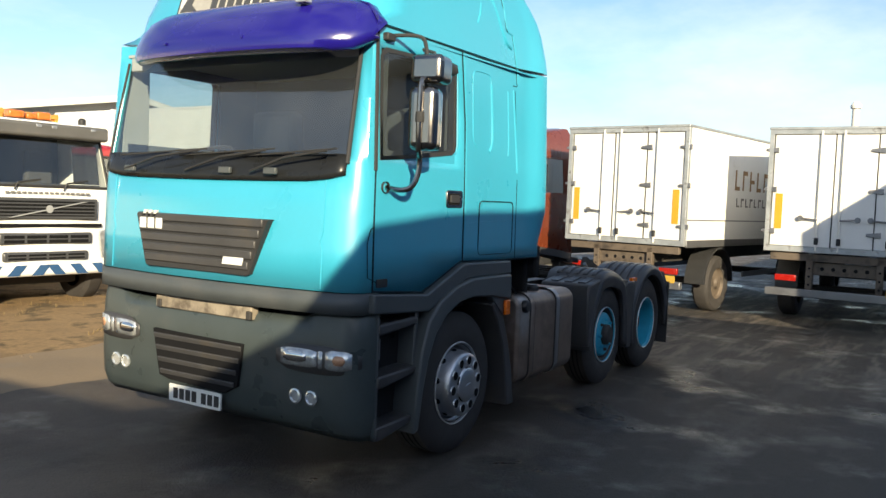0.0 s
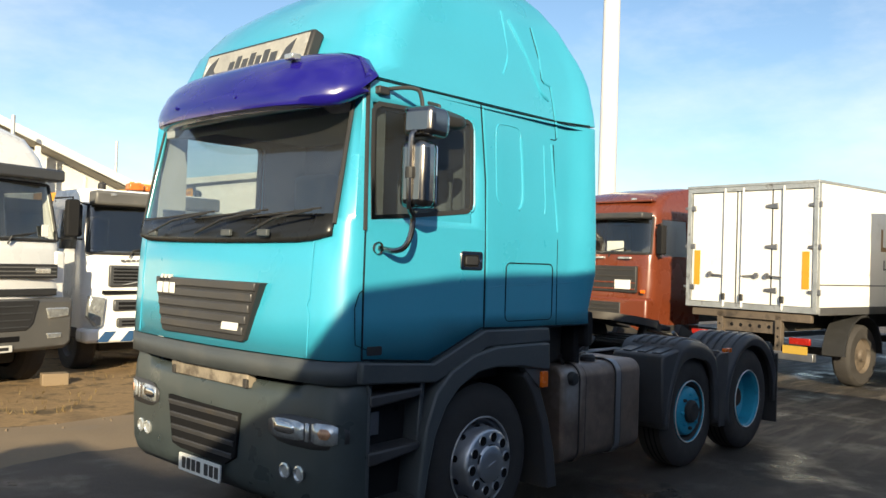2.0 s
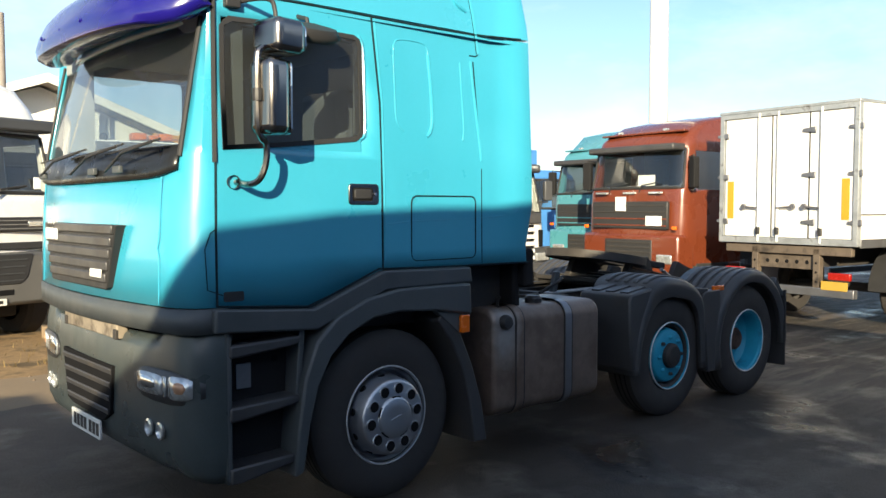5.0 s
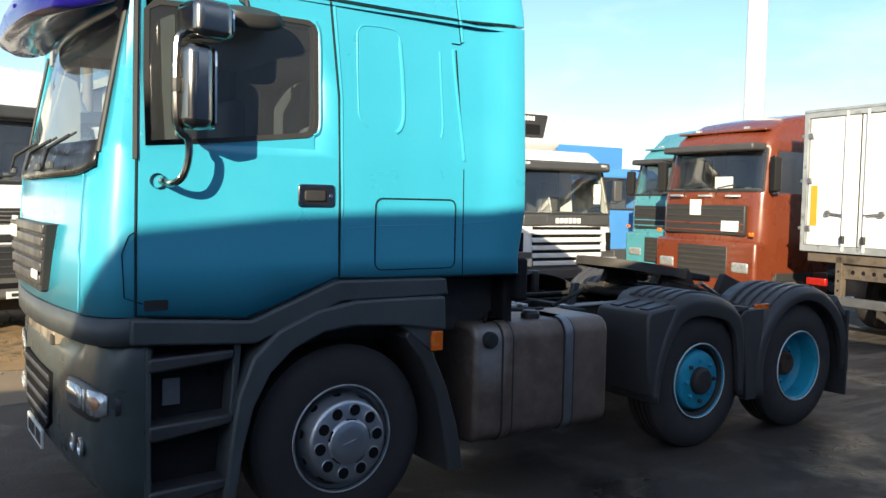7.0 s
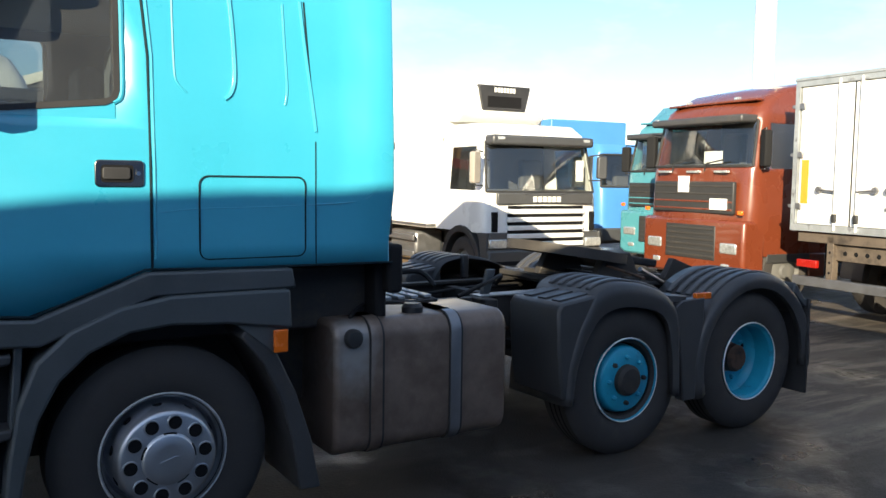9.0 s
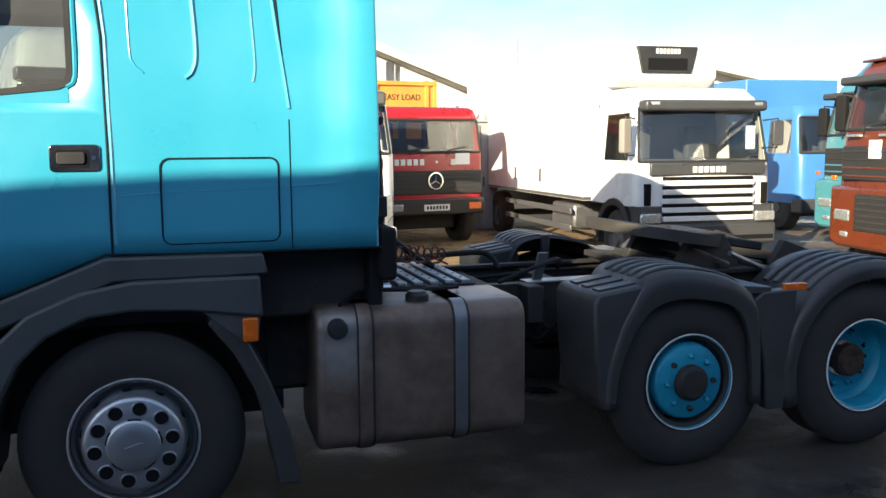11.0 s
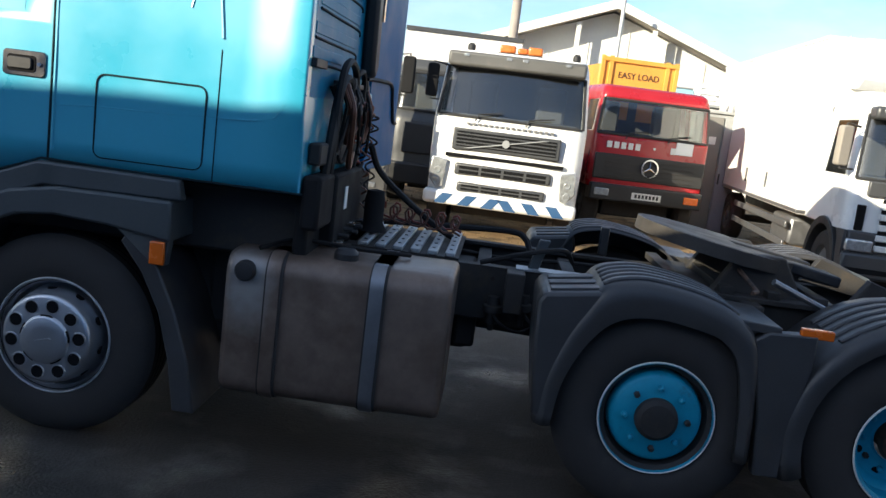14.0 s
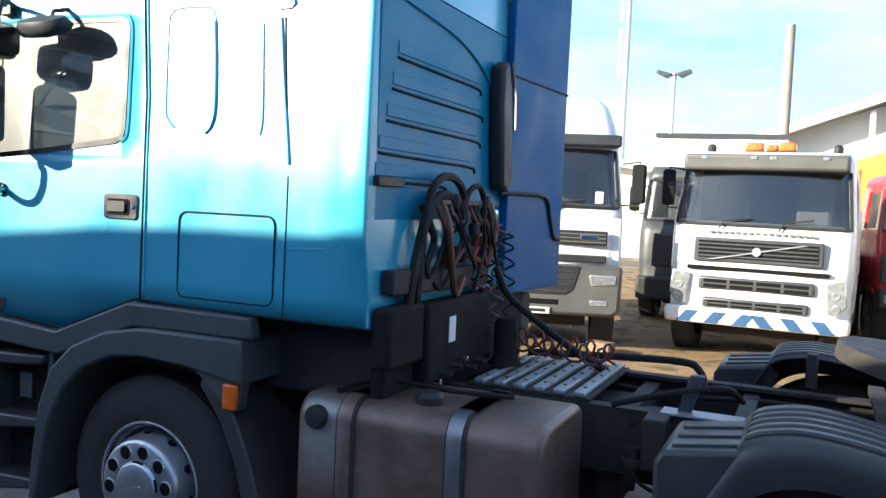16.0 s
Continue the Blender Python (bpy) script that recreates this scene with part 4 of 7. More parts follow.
    # grey trim under the front panel, gap behind the bumper
    def skirt(z0, z1, out, m, name, label=""):
        bm = bmesh.new()
        lo, hi = [], []
        for z, lst in ((z0, lo), (z1, hi)):
            ring = cab_ring(1.22)[13:NS + NF + NS - 13]
            for p in ring:
                d = (Vector((p.x, p.y, 0)) - Vector((-0.6, YC, 0))).normalized()
                lst.append(bm.verts.new((p.x + (out if p.x < -1.05 else out * 0.3) * (d.x if p.x < -0.95 else 0), p.y + out * 0.6 * (-1 if p.y < YC - 0.9 else 1 if p.y > YC + 0.9 else 0), z)))
        for i in range(len(lo) - 1):
            bm.faces.new((lo[i], lo[i + 1], hi[i + 1], hi[i]))
        ob = part(name, bm, m, t, label)
        so = ob.modifiers.new("skin", 'SOLIDIFY')
        so.thickness, so.offset = 0.03, -1
        return ob
    skirt(1.08, 1.205, 0.012, GREYPL, "front_skirt", "grey plastic trim below the front panel")
    # black panel put in for the shade behind the bumper gap
    part("gap_shade_panel", box(-1.05, -1.0, 0.3, 2.1, 0.9, 1.1), GAP, t, "black panel for the shade behind the gap")
    part("step_plate", box(-1.225, -1.16, 0.78, 1.66, 0.985, 1.072), TAN, t, "pale dusty channel behind the bumper", bevel=0.008)
    for y in (0.80, 1.62):
        part("channel_bracket", box(-1.235, -1.21, y - 0.02, y + 0.02, 0.985, 1.04), CHASSIS, t, bevel=0.006)
    # bumper
    rings_z = [(0.31, -0.10), (0.36, -0.045), (0.45, -0.01), (0.60, 0.0), (0.82, 0.0), (0.96, -0.008), (1.015, -0.03), (1.035, -0.06), (1.036, -0.10)]
    bm = bmesh.new()
    rings = []
    for z, out in rings_z:
        pts = []
        x0, x1 = -1.225, -0.962
        ya, yb = YN - 0.02, YF + 0.02
        rc = 0.20
        pts.append((x1, ya - 0.0))
        for k in range(7):
            a = radians(270 - 90 * k / 6)
            pts.append((x0 + 0.06 + rc + (rc + out) * math.cos(a), ya + rc + (rc + out * 0.4) * math.sin(a)))
        for u in (0.03, 0.06, 0.09, 0.12, 0.16, 0.24, 0.36, 0.5, 0.64, 0.76, 0.84, 0.88, 0.91, 0.94, 0.97):
            y = ya + rc + (yb - ya - 2 * rc) * u
            pts.append((x0 + 0.06 * (2 * u - 1) ** 2 - out, y))
        for k in range(7):
            a = radians(180 - 90 * k / 6)
            pts.append((x0 + 0.06 + rc + (rc + out) * math.cos(a), yb - rc + (rc + out * 0.4) * math.sin(a)))
        pts.append((x1, yb))
        rings.append([bm.verts.new((x, y, z + (0.046 * min(1.0, max(0.0, (abs(y - YC) - 0.77) / 0.14)) if z > 0.99 else 0) + (0.06 * ((y - YC) / 1.2) ** 2 if z < 0.4 else 0) * -0.5 + (0.03 if z < 0.4 else 0))) for x, y in pts])
    for a, b in zip(rings, rings[1:]):
        for i in range(len(a) - 1):
            bm.faces.new((a[i], a[i + 1], b[i + 1], b[i]))
    bp = part("bumper", bm, BUMPER, t, "dark grey plastic bumper with rounded corners", 40)
    so = bp.modifiers.new("skin", 'SOLIDIFY')
    so.thickness, so.offset = 0.04, -1
    fxb = -1.23
    grl = [(0.84, 0.83), (1.67, 0.84), (1.60, 0.535), (1.50, 0.515), (0.99, 0.50), (0.875, 0.56)]
    op = part("air_intake", prism(grl, "x", fxb - 0.006, fxb + 0.06), GAP, bp, "dark slatted air intake", bevel=0.004)
    for i in range(4):
        z = 0.80 - i * 0.078
        part("intake_slat", prism([(fxb - 0.016, z + 0.010), (fxb - 0.006, z - 0.020), (fxb + 0.012, z - 0.016), (fxb - 0.004, z + 0.016)], "y", 0.85 + 0.018 * i, 1.655 - 0.022 * i), GUARDPL, op, bevel=0.003)
    pl = part("number_plate", prism(rounded(1.00, 1.48, 0.385, 0.495, 0.01), "x", fxb - 0.022, fxb - 0.008), PLATE_W, bp, "white number plate", bevel=0.002)
    for i in range(7):
        y = 1.415 - i * 0.058 - (0.03 if i > 3 else 0)
        part("plate_mark", box(fxb - 0.0245, fxb - 0.021, y - 0.021, y + 0.021, 0.405, 0.475), BLACKPL, pl)
    for far in (False, True):
        fy = (lambda y: y) if not far else (lambda y: YN + YF - y)
        sg = 1 if not far else -1
        nv = Vector((-0.9, -0.42 * sg, 0))
        def face(y, dz, extra=0.0):
            yy = max(0.0, (YN - 0.02 + 0.20) - y)
            x = -1.225 + 0.06 + 0.20 - math.sqrt(max(0.0, 0.20 ** 2 - min(yy, 0.198) ** 2)) if yy > 0 else -1.225 + 0.06 * min(1, ((1.005 - (y - 0.21)) / 1.005)) ** 2
            return Vector((x - extra, fy(y), dz))
        def lens(y0, y1, z0, z1, m, name, parent, label="", out=0.004, rnd=0.02):
            bm = bmesh.new()
            nn = 6
            cols = []
            for i in range(nn + 1):
                y = y0 + (y1 - y0) * i / nn
                e = min(i, nn - i) / nn
                cut = rnd * (1 - min(1, e * 5))
                cols.append([bm.verts.new(face(y, z, out)) for z in (z0 + cut, (z0 + z1) / 2, z1 - cut)])
            for a, b in zip(cols, cols[1:]):
                for k in range(2):
                    bm.faces.new((a[k], b[k], b[k + 1], a[k + 1]))
            ob = part(name, bm, m, parent, label, 14)
            so = ob.modifiers.new("skin", 'SOLIDIFY')
            so.thickness, so.offset = 0.006, 0
            return ob
        hl = lens(0.035, 0.585, 0.715, 0.885, GUARDPL, "headlamp_housing", bp, "dark headlamp surround", 0.003, 0.05)
        lens(0.285, 0.545, 0.748, 0.858, LAMP, "headlamp", hl, "clear headlamp glass", 0.008, 0.012)
        lens(0.36, 0.525, 0.775, 0.838, CHROME, "reflector", hl, "", 0.011, 0.012)
        lens(0.245, 0.275, 0.750, 0.855, LAMP, "side_lamp", hl, "", 0.008, 0.005)
        lens(0.07, 0.225, 0.748, 0.866, LAMP, "indicator", hl, "clear lens with pale amber bulb", 0.008, 0.015)
        lens(0.10, 0.175, 0.780, 0.838, BULB, "bulb", hl, "", 0.011, 0.025)
        for y in (0.43, 0.315):
            c = face(y, 0.565, 0.0)
            part("fog_lamp", lathe([(0.045, 0.0), (0.047, -0.012), (0.036, -0.016), (0.03, -0.006), (0, -0.004)], c, "x", 20), LAMP, bp, "small round fog lamp")
    # near-side steps
    st = part("step_well", box(-0.955, -0.54, 0.14, 0.40, 0.30, 1.07), MATTBLACK, t, "black entry steps", bevel=0.012)
    part("step_cheek", prism([(-0.962, 0.32), (-0.935, 0.32), (-0.935, 1.06), (-0.962, 1.06)], "y", 0.008, 0.16), GREYPL, st, bevel=0.008)
    part("step_cheek", prism([(-0.585, 0.32), (-0.555, 0.32), (-0.50, 1.06), (-0.535, 1.06)], "y", 0.02, 0.16), GREYPL, st, bevel=0.008)
    for z, drop in ((1.0, 0.05), (0.685, 0.06), (0.375, 0.07)):
        part("step_tread", prism([(-0.95, z + 0.015), (-0.545, z + 0.03), (-0.55, z - 0.012), (-0.60, z - 0.022), (-0.90, z - drop), (-0.95, z - drop)], "y", -0.004, 0.17), GUARDPL, st, "grey step edge", bevel=0.012)
    part("step_reflector", box(-0.855, -0.77, 0.122, 0.140, 0.765, 0.895), STRAP, st, "pale label", bevel=0.002)
    part("step_lamp_bezel", lathe([(0.02, 0.022), (0.018, 0.016), (0, 0.016)], (-0.62, 0.12, 0.90), "y", 14), GAP, st)
    # sill trim and wheel arch
    top = [(-1.03, 1.205), (-0.46, 1.165), (0.0, 1.345), (0.68, 1.337)]
    low = [(-1.03, 1.085), (-0.44, 1.05), (0.03, 1.235), (0.70, 1.24)]
    part("sill_trim", band(top, low, "y", -0.015, 0.06), GREYPL, t, "dark grey plastic sill", bevel=0.012)
    outer = [(-0.60, 0.28), (-0.575, 0.55), (-0.535, 0.80), (-0.46, 0.99), (-0.33, 1.11), (-0.12, 1.20), (0.10, 1.238), (0.40, 1.24), (0.66, 1.238)]
    inner = [(-0.545, 0.30), (-0.505, 0.55), (-0.455, 0.74), (-0.37, 0.90), (-0.25, 1.01), (-0.08, 1.085), (0.10, 1.105), (0.36, 1.09), (0.67, 1.045)]
    part("wheel_arch", band(outer, inner, "y", -0.04, 0.55), GREYPL, t, "dark grey plastic wheel arch", bevel=0.014)
    o2 = [(0.46, 1.075), (0.60, 0.93), (0.70, 0.72), (0.78, 0.48), (0.83, 0.22)]
    i2 = [(0.42, 1.02), (0.53, 0.88), (0.62, 0.70), (0.68, 0.48), (0.72, 0.22)]
    part("mud_guard", band(o2, i2, "y", -0.01, 0.5), GUARDPL, t, "grey plastic rear mud guard", bevel=0.01)
    part("arch_bracket", prism([(0.40, 1.08), (0.66, 1.06), (0.645, 0.93), (0.58, 0.93)], "y", -0.018, 0.04), GREYPL, t, bevel=0.006)
    # added plate; stops light showing through behind the wheel
    part("arch_liner", box(-0.60, 0.80, 0.46, 0.56, 0.45, 1.2), CHASSIS, t)
    am = part("marker_lamp", box(0.575, 0.645, -0.045, -0.02, 0.935, 1.045), AMBER, t, "amber side marker lamp", bevel=0.006)
    # engine block and cab underside
    part("cab_underside", box(-1.0, 1.22, 0.25, 2.2, 0.98, 1.32), CHASSIS, t, bevel=0.02)
    part("engine_cover", box(0.70, 1.22, 0.45, 2.0, 0.55, 1.0), CHASSIS, t, bevel=0.03)
    part("front_axle", tube([(HUB_F, 0.3, 0.45), (HUB_F, 2.1, 0.45)], 0.07, 8), CHASSIS, t)
    # mirrors and arms
    mr = part("mirror", prism(rounded(-0.09, 0.09, 0.015, 0.39, 0.045), "x", -0.075, 0.06), BRONZE, t, "tall bronze-chromed mirror shell", 50, bevel=0.05, seg=4)
    mr.matrix_basis = pose(-0.80, -0.165, 2.045, 0, 0, 15)
    part("mirror_face", prism(rounded(-0.082, 0.082, 0.02, 0.38, 0.03), "x", 0.056, 0.066), MIRROR, mr)
    wide = part("mirror", prism(rounded(-0.105, 0.105, 0.0, 0.17, 0.04), "x", -0.10, 0.085), BRONZE, t, "short bronze wide-angle mirror shell", 50, bevel=0.035, seg=3)
    wide.matrix_basis = pose(-0.745, -0.165, 2.455, 0, 0, 10)
    part("mirror_face", prism(rounded(-0.09, 0.09, 0.02, 0.15, 0.03), "x", 0.081, 0.091), MIRROR, wide)
    part("mirror_arm", tube(curve_through([(-0.885, 0.05, 1.835), (-0.865, -0.06, 1.822), (-0.835, -0.115, 1.85), (-0.815, -0.14, 1.93), (-0.82, -0.15, 2.02), (-0.875, -0.175, 2.09), (-0.88, -0.18, 2.42), (-0.85, -0.18, 2.48)], 5), 0.017, 8), BRONZE, t, "bent chromed mirror arm")
    part("arm_clamp", lathe([(0.024, -0.03), (0.026, 0.0), (0.024, 0.03)], (-0.88, -0.178, 2.25), "z", 10), BLACKPL, t)
    part("mirror_arm", tube(curve_through([(-0.87, 0.12, 2.735), (-0.80, -0.02, 2.745), (-0.755, -0.09, 2.735), (-0.745, -0.115, 2.69), (-0.745, -0.13, 2.61)], 5), 0.012, 8), BLACKPL, t, "black upper mirror bracket")
    part("arm_foot", lathe([(0.035, 0), (0.03, 0.05), (0.02, 0.06), (0, 0.06)], (-0.905, 0.02, 1.835), "y", 12), BLACKPL, t)
    part("arm_foot", box(-0.93, -0.85, 0.03, 0.11, 2.70, 2.745), BLACKPL, t, bevel=0.006)
    kerb = part("mirror", lathe([(0, 0), (0.08, 0.02), (0.10, 0.06), (0.08, 0.11), (0, 0.13)], (0, 0, 0), "z", 18), BLACKPL, t, "black kerb-view mirror over the door", 50)
    kerb.matrix_basis = pose(-0.50, -0.05, 2.56, 25, 0, 0) @ Matrix.Diagonal((1.7, 0.9, 0.8, 1))
    part("mirror_arm", tube([(-0.50, 0.08, 2.72), (-0.50, -0.02, 2.69), (-0.50, -0.04, 2.63)], 0.012, 6), BLACKPL, t)
    # sun visor
    bm = bmesh.new()
    cols = []
    for i in range(25):
        u = i / 24
        y = YN - 0.05 + (YF - YN + 0.10) * u
        e = abs(2 * u - 1)
        drop = 1 - e ** 6 * 0.55
        x0 = -1.375 + 0.09 * e ** 2 + 0.22 * e ** 6
        y = 1.035 + (y - YC) * 0.810
        sh = max(0.0, 1 - e ** 9) ** 0.5
        prof = [(-1.03, 2.74), (x0 + 0.10, 2.655), (x0 + 0.02, 2.625), (x0 - 0.015, 2.64), (x0 - 0.022, 2.68), (x0 - 0.005, 2.74), (x0 + 0.035, 2.82), (x0 + 0.09, 2.885), (x0 + 0.16, 2.935), (x0 + 0.25, 2.965), (-1.0, 2.975)]
        prof = [(-1.08 + (x + 1.08) * (0.55 + 0.45 * sh), 2.73 + (z - 2.76) * (0.30 + 0.70 * sh)) for x, z in prof]
        cols.append([bm.verts.new((x, y, z)) for x, z in prof])
    for a, b in zip(cols, cols[1:]):
        for k in range(len(a) - 1):
            bm.faces.new((a[k], b[k], b[k + 1], a[k + 1]))
    bm.faces.new(cols[0])
    bm.faces.new(cols[-1][::-1])
    vs = part("sun_visor", bm, VISOR, t, "deep blue moulded sun visor", 50)
    so = vs.modifiers.new("skin", 'SOLIDIFY')
    so.thickness, so.offset = 0.012, -1
    part("visor_lamp", box(-1.29, -1.23, 0.36, 0.44, 2.872, 2.905), LAMP, vs, "small clear marker lamp", bevel=0.006)
    for i in range(3):
        part("visor_stud", lathe([(0.012, 0), (0.01, -0.01), (0, -0.012)], (-1.392, 0.75 + i * 0.33, 2.68), "x", 10), VISOR, vs)
    # name board on the roof front
    sg = part("name_board", box(-0.05, 0.03, 0.56, 1.74, 0.0, 0.24), BLACKPL, t, "pale illuminated roof sign with dark frame", bevel=0.015)
    sg.matrix_basis = pose(-1.01, 0, 2.90, 0, 18, 0)
    part("board_face", box(-0.056, -0.049, 0.59, 1.71, 0.025, 0.215), BOARD, sg, "pale sign face", bevel=0.002)
    rnd = random.Random(4)
    y = 1.40
    for i in range(7):
        w = 0.05 + 0.02 * rnd.random()
        part("board_mark", box(-0.060, -0.055, y - w, y, 0.055, 0.13 + 0.03 * (i % 2)), DARKGREY, sg)
        y -= w + 0.022
    for y in (1.62, 0.76):
        part("board_mark", prism([(y - 0.09, 0.05), (y + 0.07, 0.05), (y + 0.03, 0.14), (y - 0.05, 0.19), (y - 0.03, 0.10)], "x", -0.060, -0.055), DARKGREY, sg)
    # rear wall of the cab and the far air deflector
    rw = part("cab_back", box(1.19, 1.2345, YN + 0.018, YF - 0.018, 1.36, 2.79), BACKTEAL, t, "dark turquoise rear wall of the cab with pressed ribs", bevel=0.006)
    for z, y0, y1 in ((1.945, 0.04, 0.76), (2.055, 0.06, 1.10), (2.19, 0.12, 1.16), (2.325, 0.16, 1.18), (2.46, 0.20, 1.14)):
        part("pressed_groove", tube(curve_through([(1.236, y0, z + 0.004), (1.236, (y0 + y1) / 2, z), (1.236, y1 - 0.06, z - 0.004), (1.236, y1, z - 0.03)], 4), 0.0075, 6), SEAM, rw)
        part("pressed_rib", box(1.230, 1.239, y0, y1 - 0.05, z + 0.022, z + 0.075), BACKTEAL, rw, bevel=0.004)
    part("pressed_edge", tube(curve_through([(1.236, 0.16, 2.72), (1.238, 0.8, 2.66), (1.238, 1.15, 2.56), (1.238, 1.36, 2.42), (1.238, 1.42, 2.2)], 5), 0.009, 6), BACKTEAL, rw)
    part("wall_bracket", box(1.23, 1.262, 0.03, 0.26, 1.925, 1.965), BLACKPL, rw, bevel=0.004)
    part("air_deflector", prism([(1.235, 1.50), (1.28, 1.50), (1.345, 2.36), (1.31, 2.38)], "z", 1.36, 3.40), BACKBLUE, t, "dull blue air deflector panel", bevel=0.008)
    part("deflector_joint", prism([(1.234, 1.49), (1.284, 1.49), (1.35, 2.365), (1.31, 2.39)], "z", 2.58, 2.592), SEAM, t)
    stack = part("air_intake_duct", prism([(1.25, 2.60), (1.34, 2.64), (1.40, 2.50), (1.47, 2.00), (1.40, 1.93), (1.31, 1.96), (1.25, 2.40)], "x", 1.235, 1.32), BLACKPL, t, "black air intake stack behind the cab", bevel=0.025)
    part("duct_edge", tube(curve_through([(1.322, 1.35, 2.63), (1.324, 1.41, 2.49), (1.322, 1.44, 2.28)], 4), 0.010, 6), CHROME, stack, "bright metal edge")
    # tank
    tk = part("fuel_tank", prism(rounded(0.02, 0.62, 0.33, 1.04, 0.10, 5), "x", 0.92, 2.0), TANK, t, "dull brownish steel fuel tank", bevel=0.03, seg=3)
    for x in (1.155, 1.645):
        o = rounded(0.008, 0.632, 0.318, 1.052, 0.11, 5)
        part("tank_strap", band(o + [o[0]], [(a * 0.97 + 0.0096, b) for a, b in o] + [(o[0][0] * 0.97 + 0.0096, o[0][1])], "x", x - 0.032, x + 0.032), STRAP if x > 1.5 else TANK, tk, "steel tank strap")
        o = rounded(0.012, 0.628, 0.322, 1.048, 0.11, 5)
        part("strap_liner", band(o + [o[0]], [(a * 0.97 + 0.0096, b) for a, b in o] + [(o[0][0] * 0.97 + 0.0096, o[0][1])], "x", x - 0.040, x + 0.046), RUBBER, tk, "black rubber strap liner")
    part("tank_cap", lathe([(0.05, 0.0), (0.05, -0.03), (0.04, -0.045), (0, -0.05)], (1.02, 0.03, 0.955), "y", 18), BLACKPL, tk, "black filler cap")
    part("tank_cap", lathe([(0.06, 0.0), (0.06, 0.03), (0.045, 0.05), (0, 0.05)], (1.46, 0.18, 1.04), "z", 18), BLACKPL, tk, "black sender cap")
    part("tank_hose", tube(curve_through([(1.05, 0.12, 1.05), (1.2, 0.25, 1.09), (1.5, 0.3, 1.075), (1.75, 0.4, 1.06)], 5), 0.012, 6), CABLE, t)
    # chassis
    for y in (0.76, 1.60):
        part("chassis_rail", prism([(y, 0.70), (y + 0.08, 0.70), (y + 0.08, 0.72), (y + 0.02, 0.72), (y + 0.02, 0.975), (y + 0.08, 0.975), (y + 0.08, 0.995), (y, 0.995)] if y < 1 else [(y + 0.08, 0.70), (y, 0.70), (y, 0.72), (y + 0.06, 0.72), (y + 0.06, 0.975), (y, 0.975), (y, 0.995), (y + 0.08, 0.995)], "x", 0.6, 4.85), CHASSIS, t, "black chassis rail")
    for x in (2.12, 2.62, 3.6, 4.75):
        part("cross_member", box(x - 0.04, x + 0.04, 0.78, 1.66, 0.76, 0.96), CHASSIS, t, bevel=0.006)
    part("gearbox", box(1.2, 2.1, 0.95, 1.5, 0.45, 0.92), CHASSIS, t, bevel=0.05)
    part("prop_shaft", tube([(2.0, 1.2, 0.6), (4.1, 1.2, 0.52)], 0.06, 10), CHASSIS, t)
    part("air_tank", tube([(2.14, 1.2, 0.80), (2.54, 1.2, 0.80)], 0.12, 16), CHASSIS, t)
    for x, z, k in ((2.20, 0.74, 1.0), (2.36, 0.77, 0.8)):
        v = part("rail_valve", lathe([(0, 0.10), (0.032, 0.10), (0.036, 0.055), (0.052, 0.05), (0.056, 0.03), (0.052, 0.012), (0.036, 0.008), (0.032, -0.05 * k), (0.018, -0.055 * k), (0.016, -0.09 * k), (0, -0.09 * k)], (x, 0.715, z), "z", 16), CHASSIS, t, "black brake valve bolted to the rail")
        part("valve_hose", tube(curve_through([(x, 0.69, z + 0.02), (x + 0.05, 0.64, z - 0.03), (x + 0.16, 0.68, z - 0.07), (x + 0.30, 0.75, z + 0.01)], 6), 0.009, 6), CABLE, v, "black air hose")
    for x in (2.3, 3.0, 3.55, 4.2):
        part("rail_bracket", box(x - 0.05, x + 0.05, 0.60, 0.77, 0.78, 1.0), CHASSIS, t, bevel=0.008)
    for x in (HUB_M, HUB_R):
        part("axle", tube([(x, 0.30, 0.49), (x, 2.1, 0.49)], 0.08, 10), CHASSIS, t)
        part("air_spring", lathe([(0.12, 0.0), (0.14, 0.06), (0.12, 0.12), (0.14, 0.18), (0.12, 0.24)], (x + 0.35, 0.9, 0.5), "z", 16), CHASSIS, t)
    # catwalk
    cw = part("catwalk", box(1.38, 1.98, 0.78, 1.66, 0.998, 1.010), CHASSIS, t, "black catwalk frame with worn galvanised bars")
    for i in range(6):
        x = 1.41 + i * 0.098
        part("catwalk_bar", box(x, x + 0.056, 0.79, 1.65, 1.010, 1.034), CATWALK, cw, bevel=0.006)
        for j in range(5):
            part("bar_hole", lathe([(0.010, 0), (0.009, 0.003), (0, 0.003)], (x + 0.028, 0.90 + 0.16 * j, 1.034), "z", 8), GAP, cw)
    # fenders
    def guard(outer, inner, cx, near):
        """A moulded mudguard: rolled side edge and crown."""
        bm = bmesh.new()
        sy = (lambda y: y + 0.035) if near else (lambda y: YN + YF - y - 0.035)
        mid = [((a + c) / 2, (b + d) / 2) for (a, b), (c, d) in zip(outer, inner)]
        shrink = [(a + (cx - a) * 0.035, b + (0.5 - b) * 0.035) for a, b in outer]
        shrink2 = [(a + (cx - a) * 0.010, b + (0.5 - b) * 0.010) for a, b in outer]
        lines = [(inner, 0.05), (inner, 0.012), (mid, -0.004), (shrink, 0.006), (shrink2, 0.026), (outer, 0.07), (outer, 0.56)]
        rows = [[bm.verts.new((a, sy(y), b)) for a, b in ln] for ln, y in lines]
        for p, q in zip(rows, rows[1:]):
            for i in range(len(p) - 1):
                bm.faces.new((p[i], p[i + 1], q[i + 1], q[i]))
        ob = part("mudguard", bm, GUARDPL, t, "dark grey plastic mudguard with ribbed top", 50)
